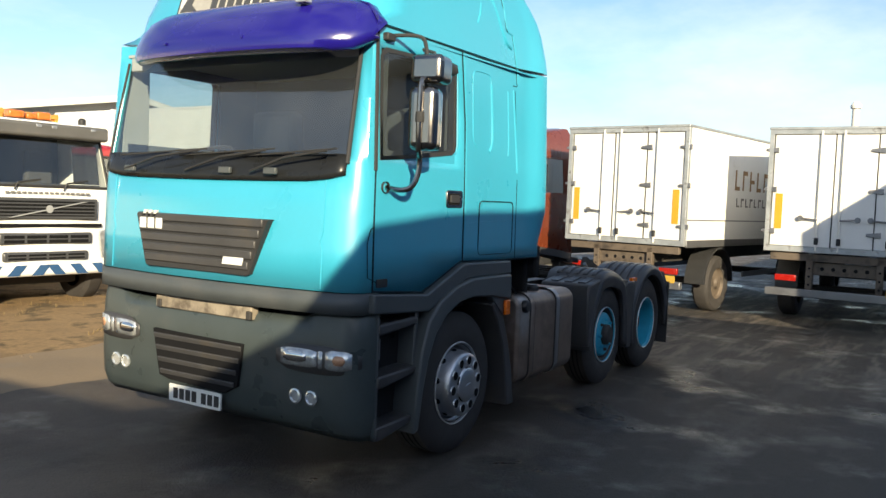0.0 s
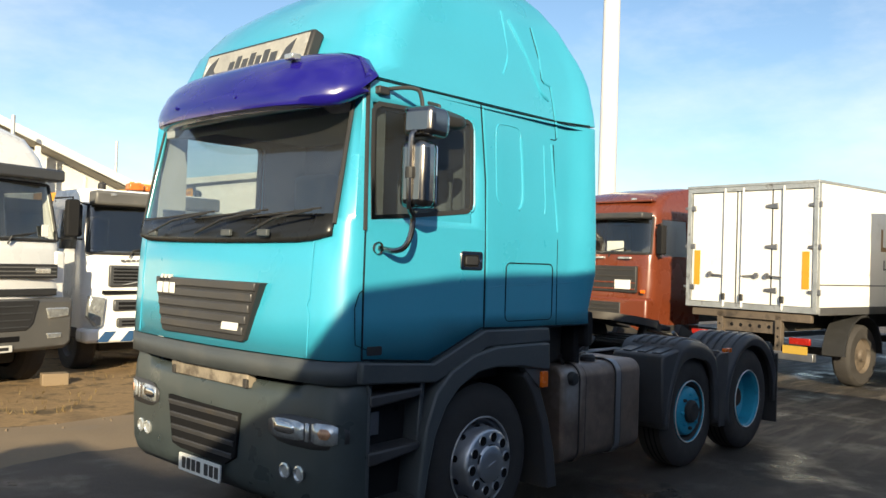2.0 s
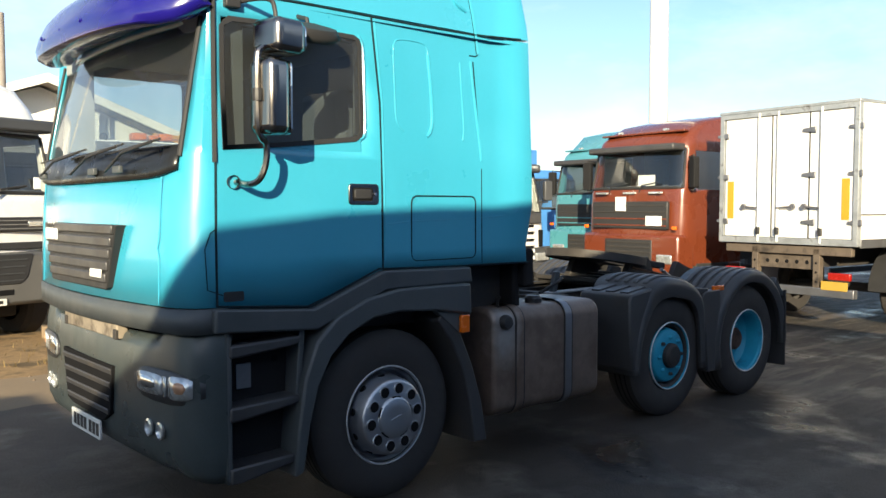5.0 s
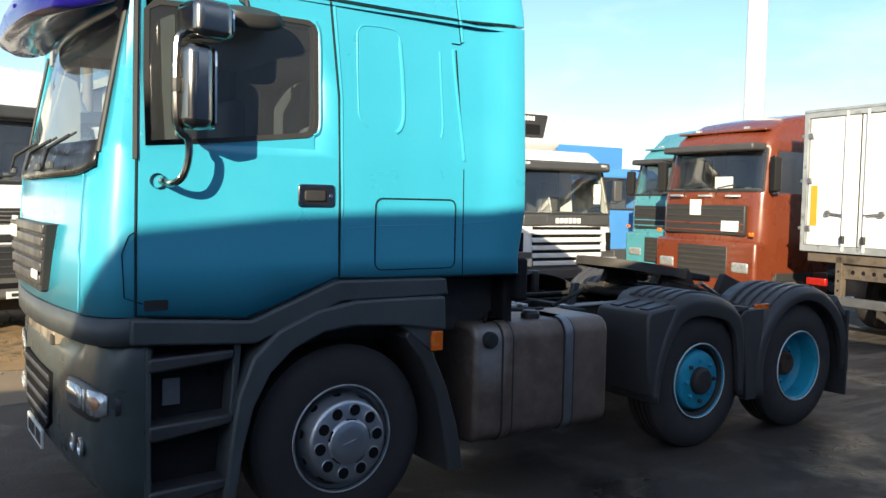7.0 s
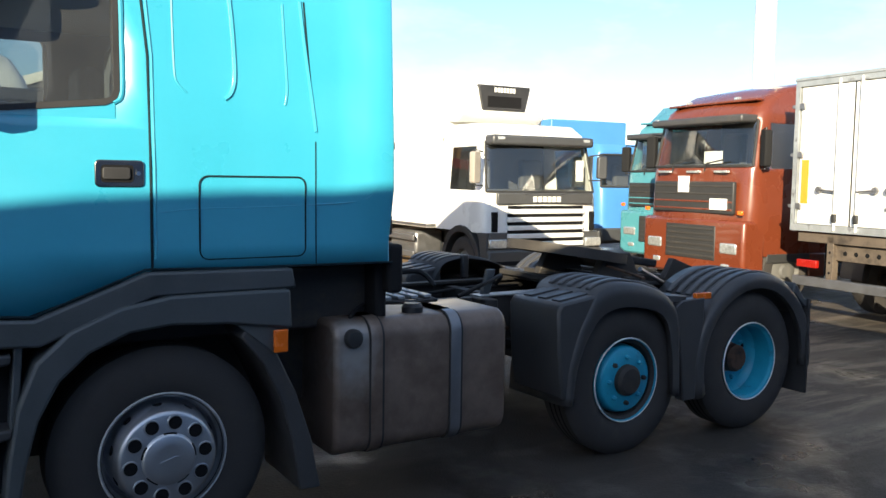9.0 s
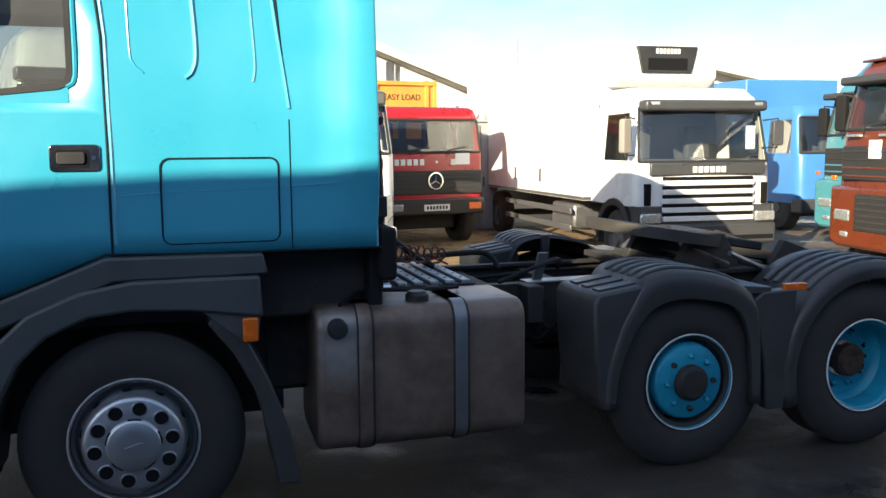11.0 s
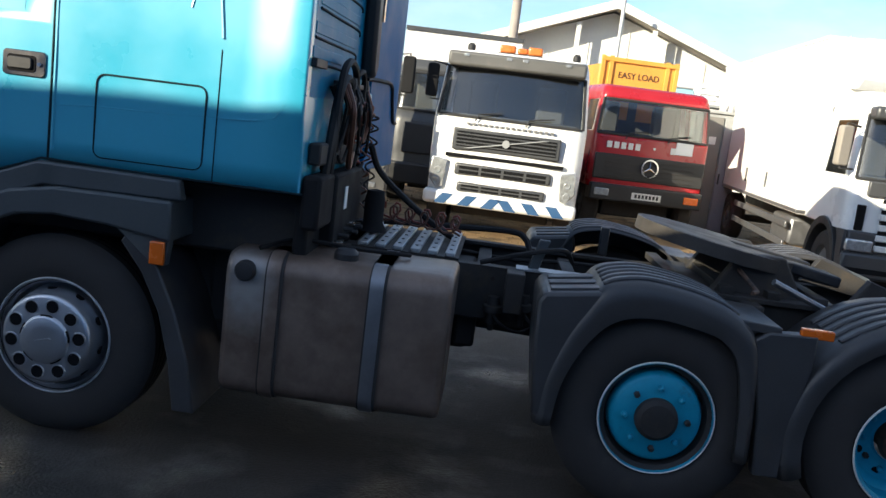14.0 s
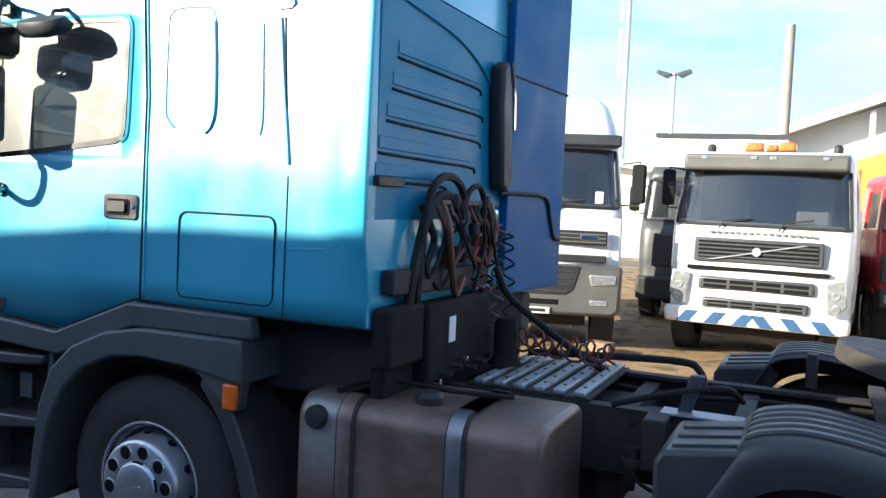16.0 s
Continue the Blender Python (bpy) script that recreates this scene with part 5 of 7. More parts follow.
        so = ob.modifiers.new("skin", 'SOLIDIFY')
        so.thickness, so.offset = 0.012, 0
        return ob
    def fender(x, near, r_out, z_lift, lead, name_label):
        ya, yb = (0.03, 0.56) if near else (YN + YF - 0.56, YN + YF - 0.03)
        oa = arc(x, 0.47 + z_lift, r_out, 198, -8, 22)
        ia = arc(x, 0.47 + z_lift, r_out - 0.10, 198, -8, 22)
        f = guard(oa, ia, x, near)
        # raised ribs along the crown
        for i in range(5):
            y = ya + 0.065 + i * 0.092
            part("mudguard_rib", band(arc(x, 0.47 + z_lift, r_out + 0.018, 132, 30, 12), arc(x, 0.47 + z_lift, r_out - 0.004, 132, 30, 12), "y", y, y + 0.052), GUARDPL, f, bevel=0.009)
        return f
    mo = [(2.455, 0.40), (2.475, 0.62), (2.545, 0.84), (2.625, 0.99), (2.69, 1.09), (2.78, 1.128), (2.92, 1.14), (3.15, 1.105), (3.33, 1.03), (3.43, 0.90), (3.46, 0.60), (3.47, 0.35)]
    mi = [(2.525, 0.40), (2.55, 0.60), (2.61, 0.76), (2.68, 0.87), (2.745, 0.935), (2.84, 0.975), (2.97, 0.985), (3.12, 0.965), (3.26, 0.925), (3.35, 0.82), (3.395, 0.60), (3.41, 0.35)]
    def smooth(line):
        return [(p.x, p.z) for p in curve_through([(a, 0, b) for a, b in line], 4)]
    mo, mi = smooth(mo), smooth(mi)
    for near in (True, False):
        ya, yb = (0.02, 0.56) if near else (YN + YF - 0.56, YN + YF - 0.02)
        f = guard(mo, mi, 2.95, near)
        nose = part("mudguard_nose", prism([(2.44, 0.44), (2.405, 0.72), (2.395, 0.99), (2.42, 1.035), (2.70, 1.075), (2.72, 0.98), (2.62, 0.86), (2.54, 0.66), (2.51, 0.44)], "y", ya + 0.02, yb - 0.02), GUARDPL, f, "boxed front end of the mudguard", bevel=0.018)
        for i in range(3):
            y = ya + 0.08 + i * 0.14
            part("nose_rib", prism([(2.45, 1.036), (2.68, 1.069), (2.68, 1.082), (2.45, 1.050)], "y", y, y + 0.08), GUARDPL, nose, bevel=0.004)
        part("mudguard_tail", prism([(3.34, 0.98), (3.52, 0.98), (3.52, 1.015), (3.33, 1.03)], "y", ya + 0.04, yb - 0.02), GUARDPL, f, bevel=0.006)
        top = [(a, b) for a, b in mo if 2.68 < a < 3.34 and b > 1.0]
        for i in range(5):
            y = ya + 0.075 + i * 0.092
            part("mudguard_rib", band([(a, b + 0.020) for a, b in top], [(a, b - 0.004) for a, b in top], "y", y, y + 0.052), GUARDPL, f, bevel=0.009)
        fender(HUB_R, near, 0.645, 0.02, False, "dark grey ribbed plastic mudguard")
        ya, yb = (0.02, 0.56) if near else (YN + YF - 0.56, YN + YF - 0.02)
        part("mudguard_link", prism([(3.40, 0.95), (3.46, 0.99), (3.68, 1.0), (3.68, 0.84), (3.62, 0.55), (3.62, 0.30), (3.50, 0.30), (3.47, 0.6)], "y", ya + 0.02, ya + 0.10 if near else yb - 0.02), GUARDPL, t, "", bevel=0.01)
        part("mud_flap", box(4.80, 4.825, ya, yb, 0.20, 0.92), BLACKPL, t, "black rubber mud flap", bevel=0.004)
        part("flap_bracket", prism([(4.66, 1.05), (4.78, 0.92), (4.83, 0.92), (4.83, 0.86), (4.78, 0.86), (4.64, 0.98)], "y", ya + 0.02, yb - 0.02), GREYPL, t, "", bevel=0.01)
    part("marker_lamp", box(3.60, 3.75, 0.045, 0.08, 0.985, 1.03), AMBER, t, "amber side marker lamp", bevel=0.006)
    part("tail_lamp", box(4.82, 4.86, 0.2, 0.55, 0.78, 0.90), REDLENS, t, "red tail lamp", bevel=0.006)
    # fifth wheel
    fw = part("fifth_wheel", prism(arc(0, 0, 0.46, -140, 140, 18) + [(-0.62, 0.36), (-0.62, 0.12), (-0.10, 0.08), (-0.10, -0.08), (-0.62, -0.12), (-0.62, -0.36)], "z", -0.03, 0.03), GREASE, t, "greasy black fifth wheel coupling plate", bevel=0.012)
    fw.matrix_basis = pose(3.45, 1.215, 1.235, 0, -9, 180)
    part("fifth_wheel_edge", band([(a * 1.03, b * 1.03) for a, b in arc(0, 0, 0.46, -140, 140, 18)], arc(0, 0, 0.452, -140, 140, 18), "z", -0.045, 0.028), WORN, fw, "worn steel edge")
    for y in (0.86, 1.52):
        part("coupling_pedestal", prism([(3.36, 0.99), (3.88, 0.99), (3.74, 1.24), (3.5, 1.24)], "y", y - 0.04, y + 0.04), CHASSIS, t, bevel=0.01)
    part("coupling_base", box(3.2, 4.05, 0.72, 1.72, 0.99, 1.02), CHASSIS, t, bevel=0.005)
    # ramp rails behind the coupling
    for y in (0.84, 1.58):
        part("rear_ramp", prism([(4.1, 1.02), (4.2, 1.18), (4.86, 0.95), (4.86, 0.9)], "y", y - 0.03, y + 0.03), CHASSIS, t, bevel=0.006)
    part("rear_beam", box(4.80, 4.88, 0.55, 1.88, 0.72, 0.90), CHASSIS, t, bevel=0.01)
    # wheels
    for near in (True, False):
        y = -0.005 if near else YN + YF + 0.005
        s = 1 if near else -1
        wheel(t, HUB_F, y + 0.062 * s, "front", s)
        wheel(t, HUB_M, y + 0.105 * s, "mid", s)
        wheel(t, HUB_R, y + 0.095 * s, "rear", s)
    # air lines, coils and pipes behind the cab
    rnd = random.Random(8)
    def hose(points, r, m, name="air_hose", label=""):
        return part(name, tube(curve_through(points, 8), r, 7), m, t, label)
    # two thick hoses that arch over and hang down to the valve block
    hose([(1.30, 0.34, 1.30), (1.31, 0.33, 1.5), (1.31, 0.36, 1.72), (1.31, 0.42, 1.90), (1.31, 0.52, 1.975), (1.31, 0.66, 1.985), (1.31, 0.78, 1.93), (1.31, 0.82, 1.82)], 0.020, CABLE, label="thick black hose")
    hose([(1.29, 0.26, 1.34), (1.30, 0.30, 1.55), (1.30, 0.40, 1.78), (1.30, 0.50, 1.88), (1.30, 0.64, 1.90), (1.30, 0.74, 1.84)], 0.024, CABLE, label="thick black hose")
    hose([(1.29, 0.84, 1.80), (1.30, 0.88, 1.92), (1.31, 0.98, 1.955), (1.31, 1.06, 1.90), (1.31, 1.07, 1.78)], 0.016, CABLE)
    # slack tangle hung from the bracket, each line with a drop of its own
    for k in range(22):
        m_h = rnd.choice((CABLE, CABLE, CABLE, BROWNHOSE, BROWNHOSE, HOSE_R))
        y0 = 0.46 + 0.038 * k + rnd.uniform(-0.05, 0.05)
        y1 = y0 + rnd.uniform(-0.28, 0.30)
        z0, z1 = 1.89 - 0.002 * k + rnd.uniform(-0.05, 0.03), rnd.uniform(1.46, 1.74)
        xx = 1.265 + rnd.uniform(0, 0.07)
        sag = rnd.uniform(-0.10, 0.10)
        hose([(xx - 0.02, y0, z0), (xx + 0.02, y0 + sag * 0.4, z0 - 0.10), (xx + rnd.uniform(-0.01, 0.04), y0 + sag, (z0 + z1) / 2), (xx, (y0 + 2 * y1) / 3 - sag, z1 - rnd.uniform(-0.02, 0.08)), (xx + rnd.uniform(-0.02, 0.03), y1, z1 + rnd.uniform(-0.06, 0.10))], rnd.choice((0.007, 0.009, 0.012, 0.017)), m_h)
    # sprung coils at the far end of the bundle, uneven and pulled out
    for k in range(4):
        mtl = (HOSE_R, CABLE, BROWNHOSE, CABLE)[k]
        y, ry, lean = 1.12 + 0.085 * k, rnd.uniform(0.035, 0.06), rnd.uniform(-0.10, 0.12)
        pts = []
        for i in range(70):
            a = i * 0.60 + k
            w = i / 70
            pts.append((1.30 + 0.012 * k + 0.030 * math.cos(a), y + ry * (0.7 + 0.5 * math.sin(w * 9 + k)) * math.sin(a) + lean * w, 1.84 - 0.04 * k - (0.50 + 0.05 * k) * w ** (0.8 + 0.2 * k)))
        part("coiled_hose", tube(pts, 0.0065, 5), mtl, t, "coiled plastic air hose")
    for k in range(5):
        part("hose_coupling", lathe([(0, -0.03), (0.022, -0.028), (0.026, 0.0), (0.020, 0.03), (0, 0.032)], (1.31, 0.70 + 0.13 * k, 1.88 - 0.07 * (k % 3)), "z", 10), CHROME if k == 4 else BLACKPL, t)
    part("hose_clamp", box(1.26, 1.32, 0.66, 0.96, 1.60, 1.66), MATTBLACK, t, "black clip round the hoses", bevel=0.012)
    part("hose_bracket", box(1.23, 1.31, 0.56, 1.28, 1.855, 1.885), BLACKPL, t, "black hose bracket on the rear wall", bevel=0.006)
    for k in range(2):
        pts = []
        for i in range(46):
            a = i * 0.8
            pts.append((1.42 + 0.012 * i + 0.05 * math.cos(a) * 0.2, 1.25 + 0.30 * k * 0.5, 1.16 + 0.05 * math.sin(a) - 0.001 * i))
            pts[-1] = (pts[-1][0] + 0.035 * math.cos(a), pts[-1][1], pts[-1][2])
        part("coiled_hose", tube(pts, 0.008, 5), HOSE_R if k else BROWNHOSE, t, "loose red coiled hose")
    hose([(1.27, 1.40, 1.93), (1.31, 1.75, 1.935), (1.33, 2.05, 1.92), (1.335, 2.14, 1.80), (1.34, 2.22, 1.68), (1.345, 2.34, 1.66)], 0.013, CABLE, "grab_pipe", "bent black pipe")
    hose([(1.38, 1.10, 1.55), (1.44, 1.16, 1.40), (1.60, 1.28, 1.24), (1.78, 1.36, 1.10), (1.9, 1.40, 1.03)], 0.02, CABLE, label="black suzi hose")
    hose([(1.46, 1.45, 1.07), (1.8, 1.55, 1.075), (2.25, 1.58, 1.09), (2.36, 1.55, 1.06), (2.40, 1.48, 0.98)], 0.02, CABLE)
    for k, (y, z) in enumerate(((0.86, 0.93), (0.92, 0.90), (1.02, 0.95), (1.5, 0.94))):
        hose([(1.95, y, z), (2.3, y + 0.03, z - 0.02), (2.7, y - 0.02, z + 0.015), (3.2, y + 0.02, z)], 0.013, CABLE, "brake_pipe")
    hose([(2.1, 0.70, 1.02), (2.35, 0.72, 1.10), (2.55, 0.85, 1.12), (2.62, 1.0, 1.04)], 0.014, CABLE)
    part("guard_stay", prism([(2.36, 0.99), (2.42, 0.99), (2.47, 1.17), (2.41, 1.17)], "y", 0.80, 0.84), GREYPL, t, "upright steel bracket on the rail", bevel=0.006)
    part("frame_plate", box(2.3, 2.95, 0.74, 0.86, 0.997, 1.006), CATWALK, t, "worn steel plate on the rail")
    part("guard_stay", box(2.86, 2.92, 1.80, 1.85, 0.98, 1.17), GUARDPL, t, "upright flat stay before the far mudguard", bevel=0.01)
    for k in range(10):
        part("rail_bolt", lathe([(0.014, 0), (0.013, -0.015), (0, -0.016)], (1.1 + k * 0.36, 0.76, 0.93 if k % 2 else 0.77), "y", 6), RUST, t)
    for k in range(4):
        part("coupling_slider", box(3.15 + k * 0.25, 3.22 + k * 0.25, 0.74, 1.70, 1.02, 1.06), CHASSIS, t, bevel=0.004)
    part("release_handle", tube([(3.5, 0.9, 1.16), (3.5, 0.45, 1.10), (3.46, 0.40, 1.10)], 0.012, 6), RUST, t, "rusty release handle")
    part("bright_rod", tube([(3.62, 0.60, 1.14), (3.92, 0.66, 1.02)], 0.018, 8), STRAP, t)
    part("gearbox_mount", box(2.0, 2.12, 0.84, 1.6, 0.5, 0.74), CHASSIS, t, bevel=0.02)
    part("valve_block", box(1.24, 1.34, 0.40, 1.18, 1.05, 1.42), MATTBLACK, t, "black valve block", bevel=0.02)
    part("fan_cowl", box(1.20, 1.27, 0.12, 1.9, 0.95, 1.40), MATTBLACK, t, "black cowl behind the cab", bevel=0.02)
    part("valve_block", box(1.24, 1.33, 0.05, 0.38, 1.17, 1.43), MATTBLACK, t, "black junction box", bevel=0.02)
    part("air_drier", lathe([(0, 0), (0.09, 0.01), (0.06, 0.06), (0.06, 0.2), (0.05, 0.25), (0, 0.26)], (1.43, 1.16, 1.035), "z", 18), MATTBLACK, t)
    part("label_plate", box(1.341, 1.345, 0.62, 0.69, 1.22, 1.34), PAPER, t, "small white label")
    part("bracket_bar", prism([(0.12, 1.475), (1.20, 1.44), (1.22, 1.55), (0.12, 1.58)], "x", 1.24, 1.30), CHASSIS, t, "dusty black plate across the hoses", bevel=0.01)
    for i in range(7):
        part("valve_fitting", lathe([(0.012, 0), (0.012, 0.05), (0, 0.055)], (1.338 + 0.006 * (i % 3), 0.45 + 0.10 * i, 1.07 + 0.02 * (i % 4)), "x", 8), CHROME if i % 3 == 0 else BLACKPL, t)
    return t


tractor()


# ---- lorries parked round it: built facing -y, front at y = 0, then turned ----
def cab_loft(parent, w, levels, depth, paint, screen, swin, rc=0.20, bow=0.06, label="", screen_edge=0.10, rear_window=False):
    """Cab shell with a windscreen opening and door windows. levels: (z, front y, side inset). screen: z0, z1. swin: y0, y1, z0, z1."""
    def ring(z, yf, ins):
        h = w / 2 - ins
        pts = [(-h, depth)] + [(-h, max(y, yf + bow + rc + 0.03 * (2 - q))) for q, y in enumerate((swin[1], swin[0]))]
        for k in range(0, 4):
            a = radians(180 + 90 * k / 4)
            pts.append((-h + rc + rc * math.cos(a), yf + bow + rc + rc * math.sin(a)))
        for u in (0, screen_edge, 0.3, 0.5, 0.7, 1 - screen_edge, 1):
            pts.append((-h + rc + (2 * h - 2 * rc) * u, yf + bow * (2 * u - 1) ** 2))
        return pts + [(-x, y) for x, y in pts[:7]][::-1]
    zs = sorted({z for z, _, _ in levels} | {screen[0], screen[1], swin[2], swin[3]})
    tab_y = [(z, y) for z, y, _ in levels]
    tab_i = [(z, i) for z, _, i in levels]
    ring_at = lambda z: ring(z, lerp_table(tab_y, z), lerp_table(tab_i, z))
    bm = bmesh.new()
    rings = [[bm.verts.new((x, y, z)) for x, y in ring_at(z)] for z in zs]
    k = len(rings[0])
    for r in range(len(zs) - 1):
        zm = (zs[r] + zs[r + 1]) / 2
        for i in range(k):
            j = (i + 1) % k
            if 5 <= i <= k - 7 and screen[0] < zm < screen[1]:
                continue
            if rear_window and i == k - 1 and screen[0] < zm < screen[1]:
                continue
            if i in (1, k - 3) and swin[2] < zm < swin[3]:
                continue
            bm.faces.new((rings[r][i], rings[r][j], rings[r + 1][j], rings[r + 1][i]))
    bm.faces.new(rings[-1])
    bm.faces.new(rings[0][::-1])
    body = part("cab_body", bm, paint, parent, label, 40)
    so = body.modifiers.new("skin", 'SOLIDIFY')
    so.thickness, so.offset = 0.03, -1
    bm = bmesh.new()
    rr = [[bm.verts.new((x, y + 0.008, z)) for x, y in ring_at(z)[5:k - 5]] for z in (screen[0], (screen[0] + screen[1]) / 2, screen[1])]
    for a, b in zip(rr, rr[1:]):
        for i in range(len(a) - 1):
            bm.faces.new((a[i], a[i + 1], b[i + 1], b[i]))
    ws = part("windscreen", bm, PANE, parent, "windscreen")
    ws.visible_shadow = False
    # seal round the screen
    top = [(x, y - 0.004, screen[1]) for x, y in ring_at(screen[1])[5:k - 5]]
    low = [(x, y - 0.004, screen[0]) for x, y in ring_at(screen[0])[5:k - 5]]
    part("windscreen_seal", tube(low + top[::-1] + [low[0]], 0.022, 6), BLACKPL, parent)
    for s in (-1, 1):
        bm = bmesh.new()
        hx = lambda z: s * (w / 2 - lerp_table(tab_i, z) - 0.01)
        bm.faces.new([bm.verts.new((hx(z), y, z)) for y, z in ((swin[0], swin[2]), (swin[1], swin[2]), (swin[1], swin[3]), (swin[0], swin[3]))])
        g = part("side_window", bm, PANE_D, parent, "door window", 0)
        g.visible_shadow = False
    part("dashboard", box(-w / 2 + 0.15, w / 2 - 0.15, 0.22, 0.5, screen[0] - 0.25, screen[0] + 0.04), DARKCAB, parent, bevel=0.03)
    for sx in (-0.55, 0.55):
        st = part("seat", box(sx - 0.25, sx + 0.25, 0.85, 1.3, screen[0] - 0.3, screen[0]), DARKCAB, parent, bevel=0.05)
        part("seat_back", box(sx - 0.23, sx + 0.23, 1.25, 1.4, screen[0], screen[0] + 0.55), DARKCAB, st, bevel=0.05)
    # added block; keeps light from showing through under the cab
    part("underside_light_block", box(-w / 2 + 0.40, w / 2 - 0.40, 0.48, depth, 0.30, levels[0][0] + 0.06), CHASSIS, parent, bevel=0.03)
    if not rear_window:
        part("cab_lining", box(-w / 2 + 0.08, w / 2 - 0.08, depth - 0.12, depth - 0.09, screen[0] - 0.4, screen[1] + 0.1), DARKCAB, parent)
    return ring_at


def fb(parent, name, x0, x1, z0, z1, y, out, m, bevel=0.01, label="", depth=0.05):
    """A panel standing proud of the front."""
    return part(name, box(x0, x1, y - out, y + depth, z0, z1), m, parent, label, bevel=bevel)


def far_wheel(parent, x, y, r=0.49, w=0.28, m=None):
    """A lorry wheel seen from some way off; axis along x, outer face on the side of x's sign."""
    s = 1 if x > 0 else -1
    c = (x, y, r)
    rim = part("wheel", lathe([(0.28, 0.0), (0.27, -s * 0.03), (0.25, -s * 0.06), (0.20, -s * 0.03), (0.11, -s * 0.02), (0.09, s * 0.02), (0, s * 0.02)], c, "x", 24), m or BUMPGREY, parent, "steel road wheel")
    part("tyre", lathe([(0.275, 0.0), (0.32, s * 0.012), (0.44, s * 0.01), (0.475, -s * 0.02), (r, -s * 0.05), (r, -s * (w - 0.05)), (0.44, -s * w), (0.28, -s * w)], c, "x", 28), RUBBER, rim, "black tyre")
    return rim


def door_mirror(parent, x, y, z, h=0.42, shell=None):
    s = 1 if x > 0 else -1
    m = part("mirror", prism(rounded(-0.085, 0.085, 0, h, 0.04), "y", -0.05, 0.06), shell or MATTBLACK, parent, "door mirror", bevel=0.02)
    m.matrix_basis = pose(x, y, z, 0, 0, -18 * s)
    part("mirror_face", prism(rounded(-0.07, 0.07, 0.02, h - 0.02, 0.03), "y", 0.058, 0.066), MIRROR, m)
    part("mirror_arm", tube([(x - s * 0.20, y + 0.1, z + h), (x, y, z + h + 0.03), (x, y, z + h * 0.5)], 0.014, 6), BLACKPL, parent)
    part("mirror_arm", tube([(x - s * 0.20, y + 0.1, z - 0.03), (x, y, z - 0.03), (x, y, z + h * 0.5)], 0.014, 6), BLACKPL, parent)


def wipers(parent, w, z, y):
    for x0, x1 in ((-0.75, -0.2), (0.0, 0.55)):
        part("wiper", tube([(x0 + 0.25, y - 0.03, z - 0.08), (x0 + 0.3, y - 0.035, z + 0.02), (x1 + 0.1, y - 0.012, z + 0.07)], 0.012, 5), BLACKPL, parent, "wiper")


def ladder(parent, length, y0, w=0.8):
    for s in (-1, 1):
        part("chassis_rail", box(s * w / 2 - 0.04, s * w / 2 + 0.04, y0, y0 + length, 0.72, 0.96), CHASSIS, parent)
    for i in range(4):
        y = y0 + 0.3 + i * (length - 0.5) / 3
        part("cross_member", box(-w / 2, w / 2, y - 0.05, y + 0.05, 0.76, 0.92), CHASSIS, parent)


def beam_wheels(parent, w, ys, m=None):
    for y in ys:
        for s in (-1, 1):
            far_wheel(parent, s * (w / 2 - 0.04), y, m=m)
        part("axle", tube([(-w / 2 + 0.2, y, 0.49), (w / 2 - 0.2, y, 0.49)], 0.07, 8), CHASSIS, parent)


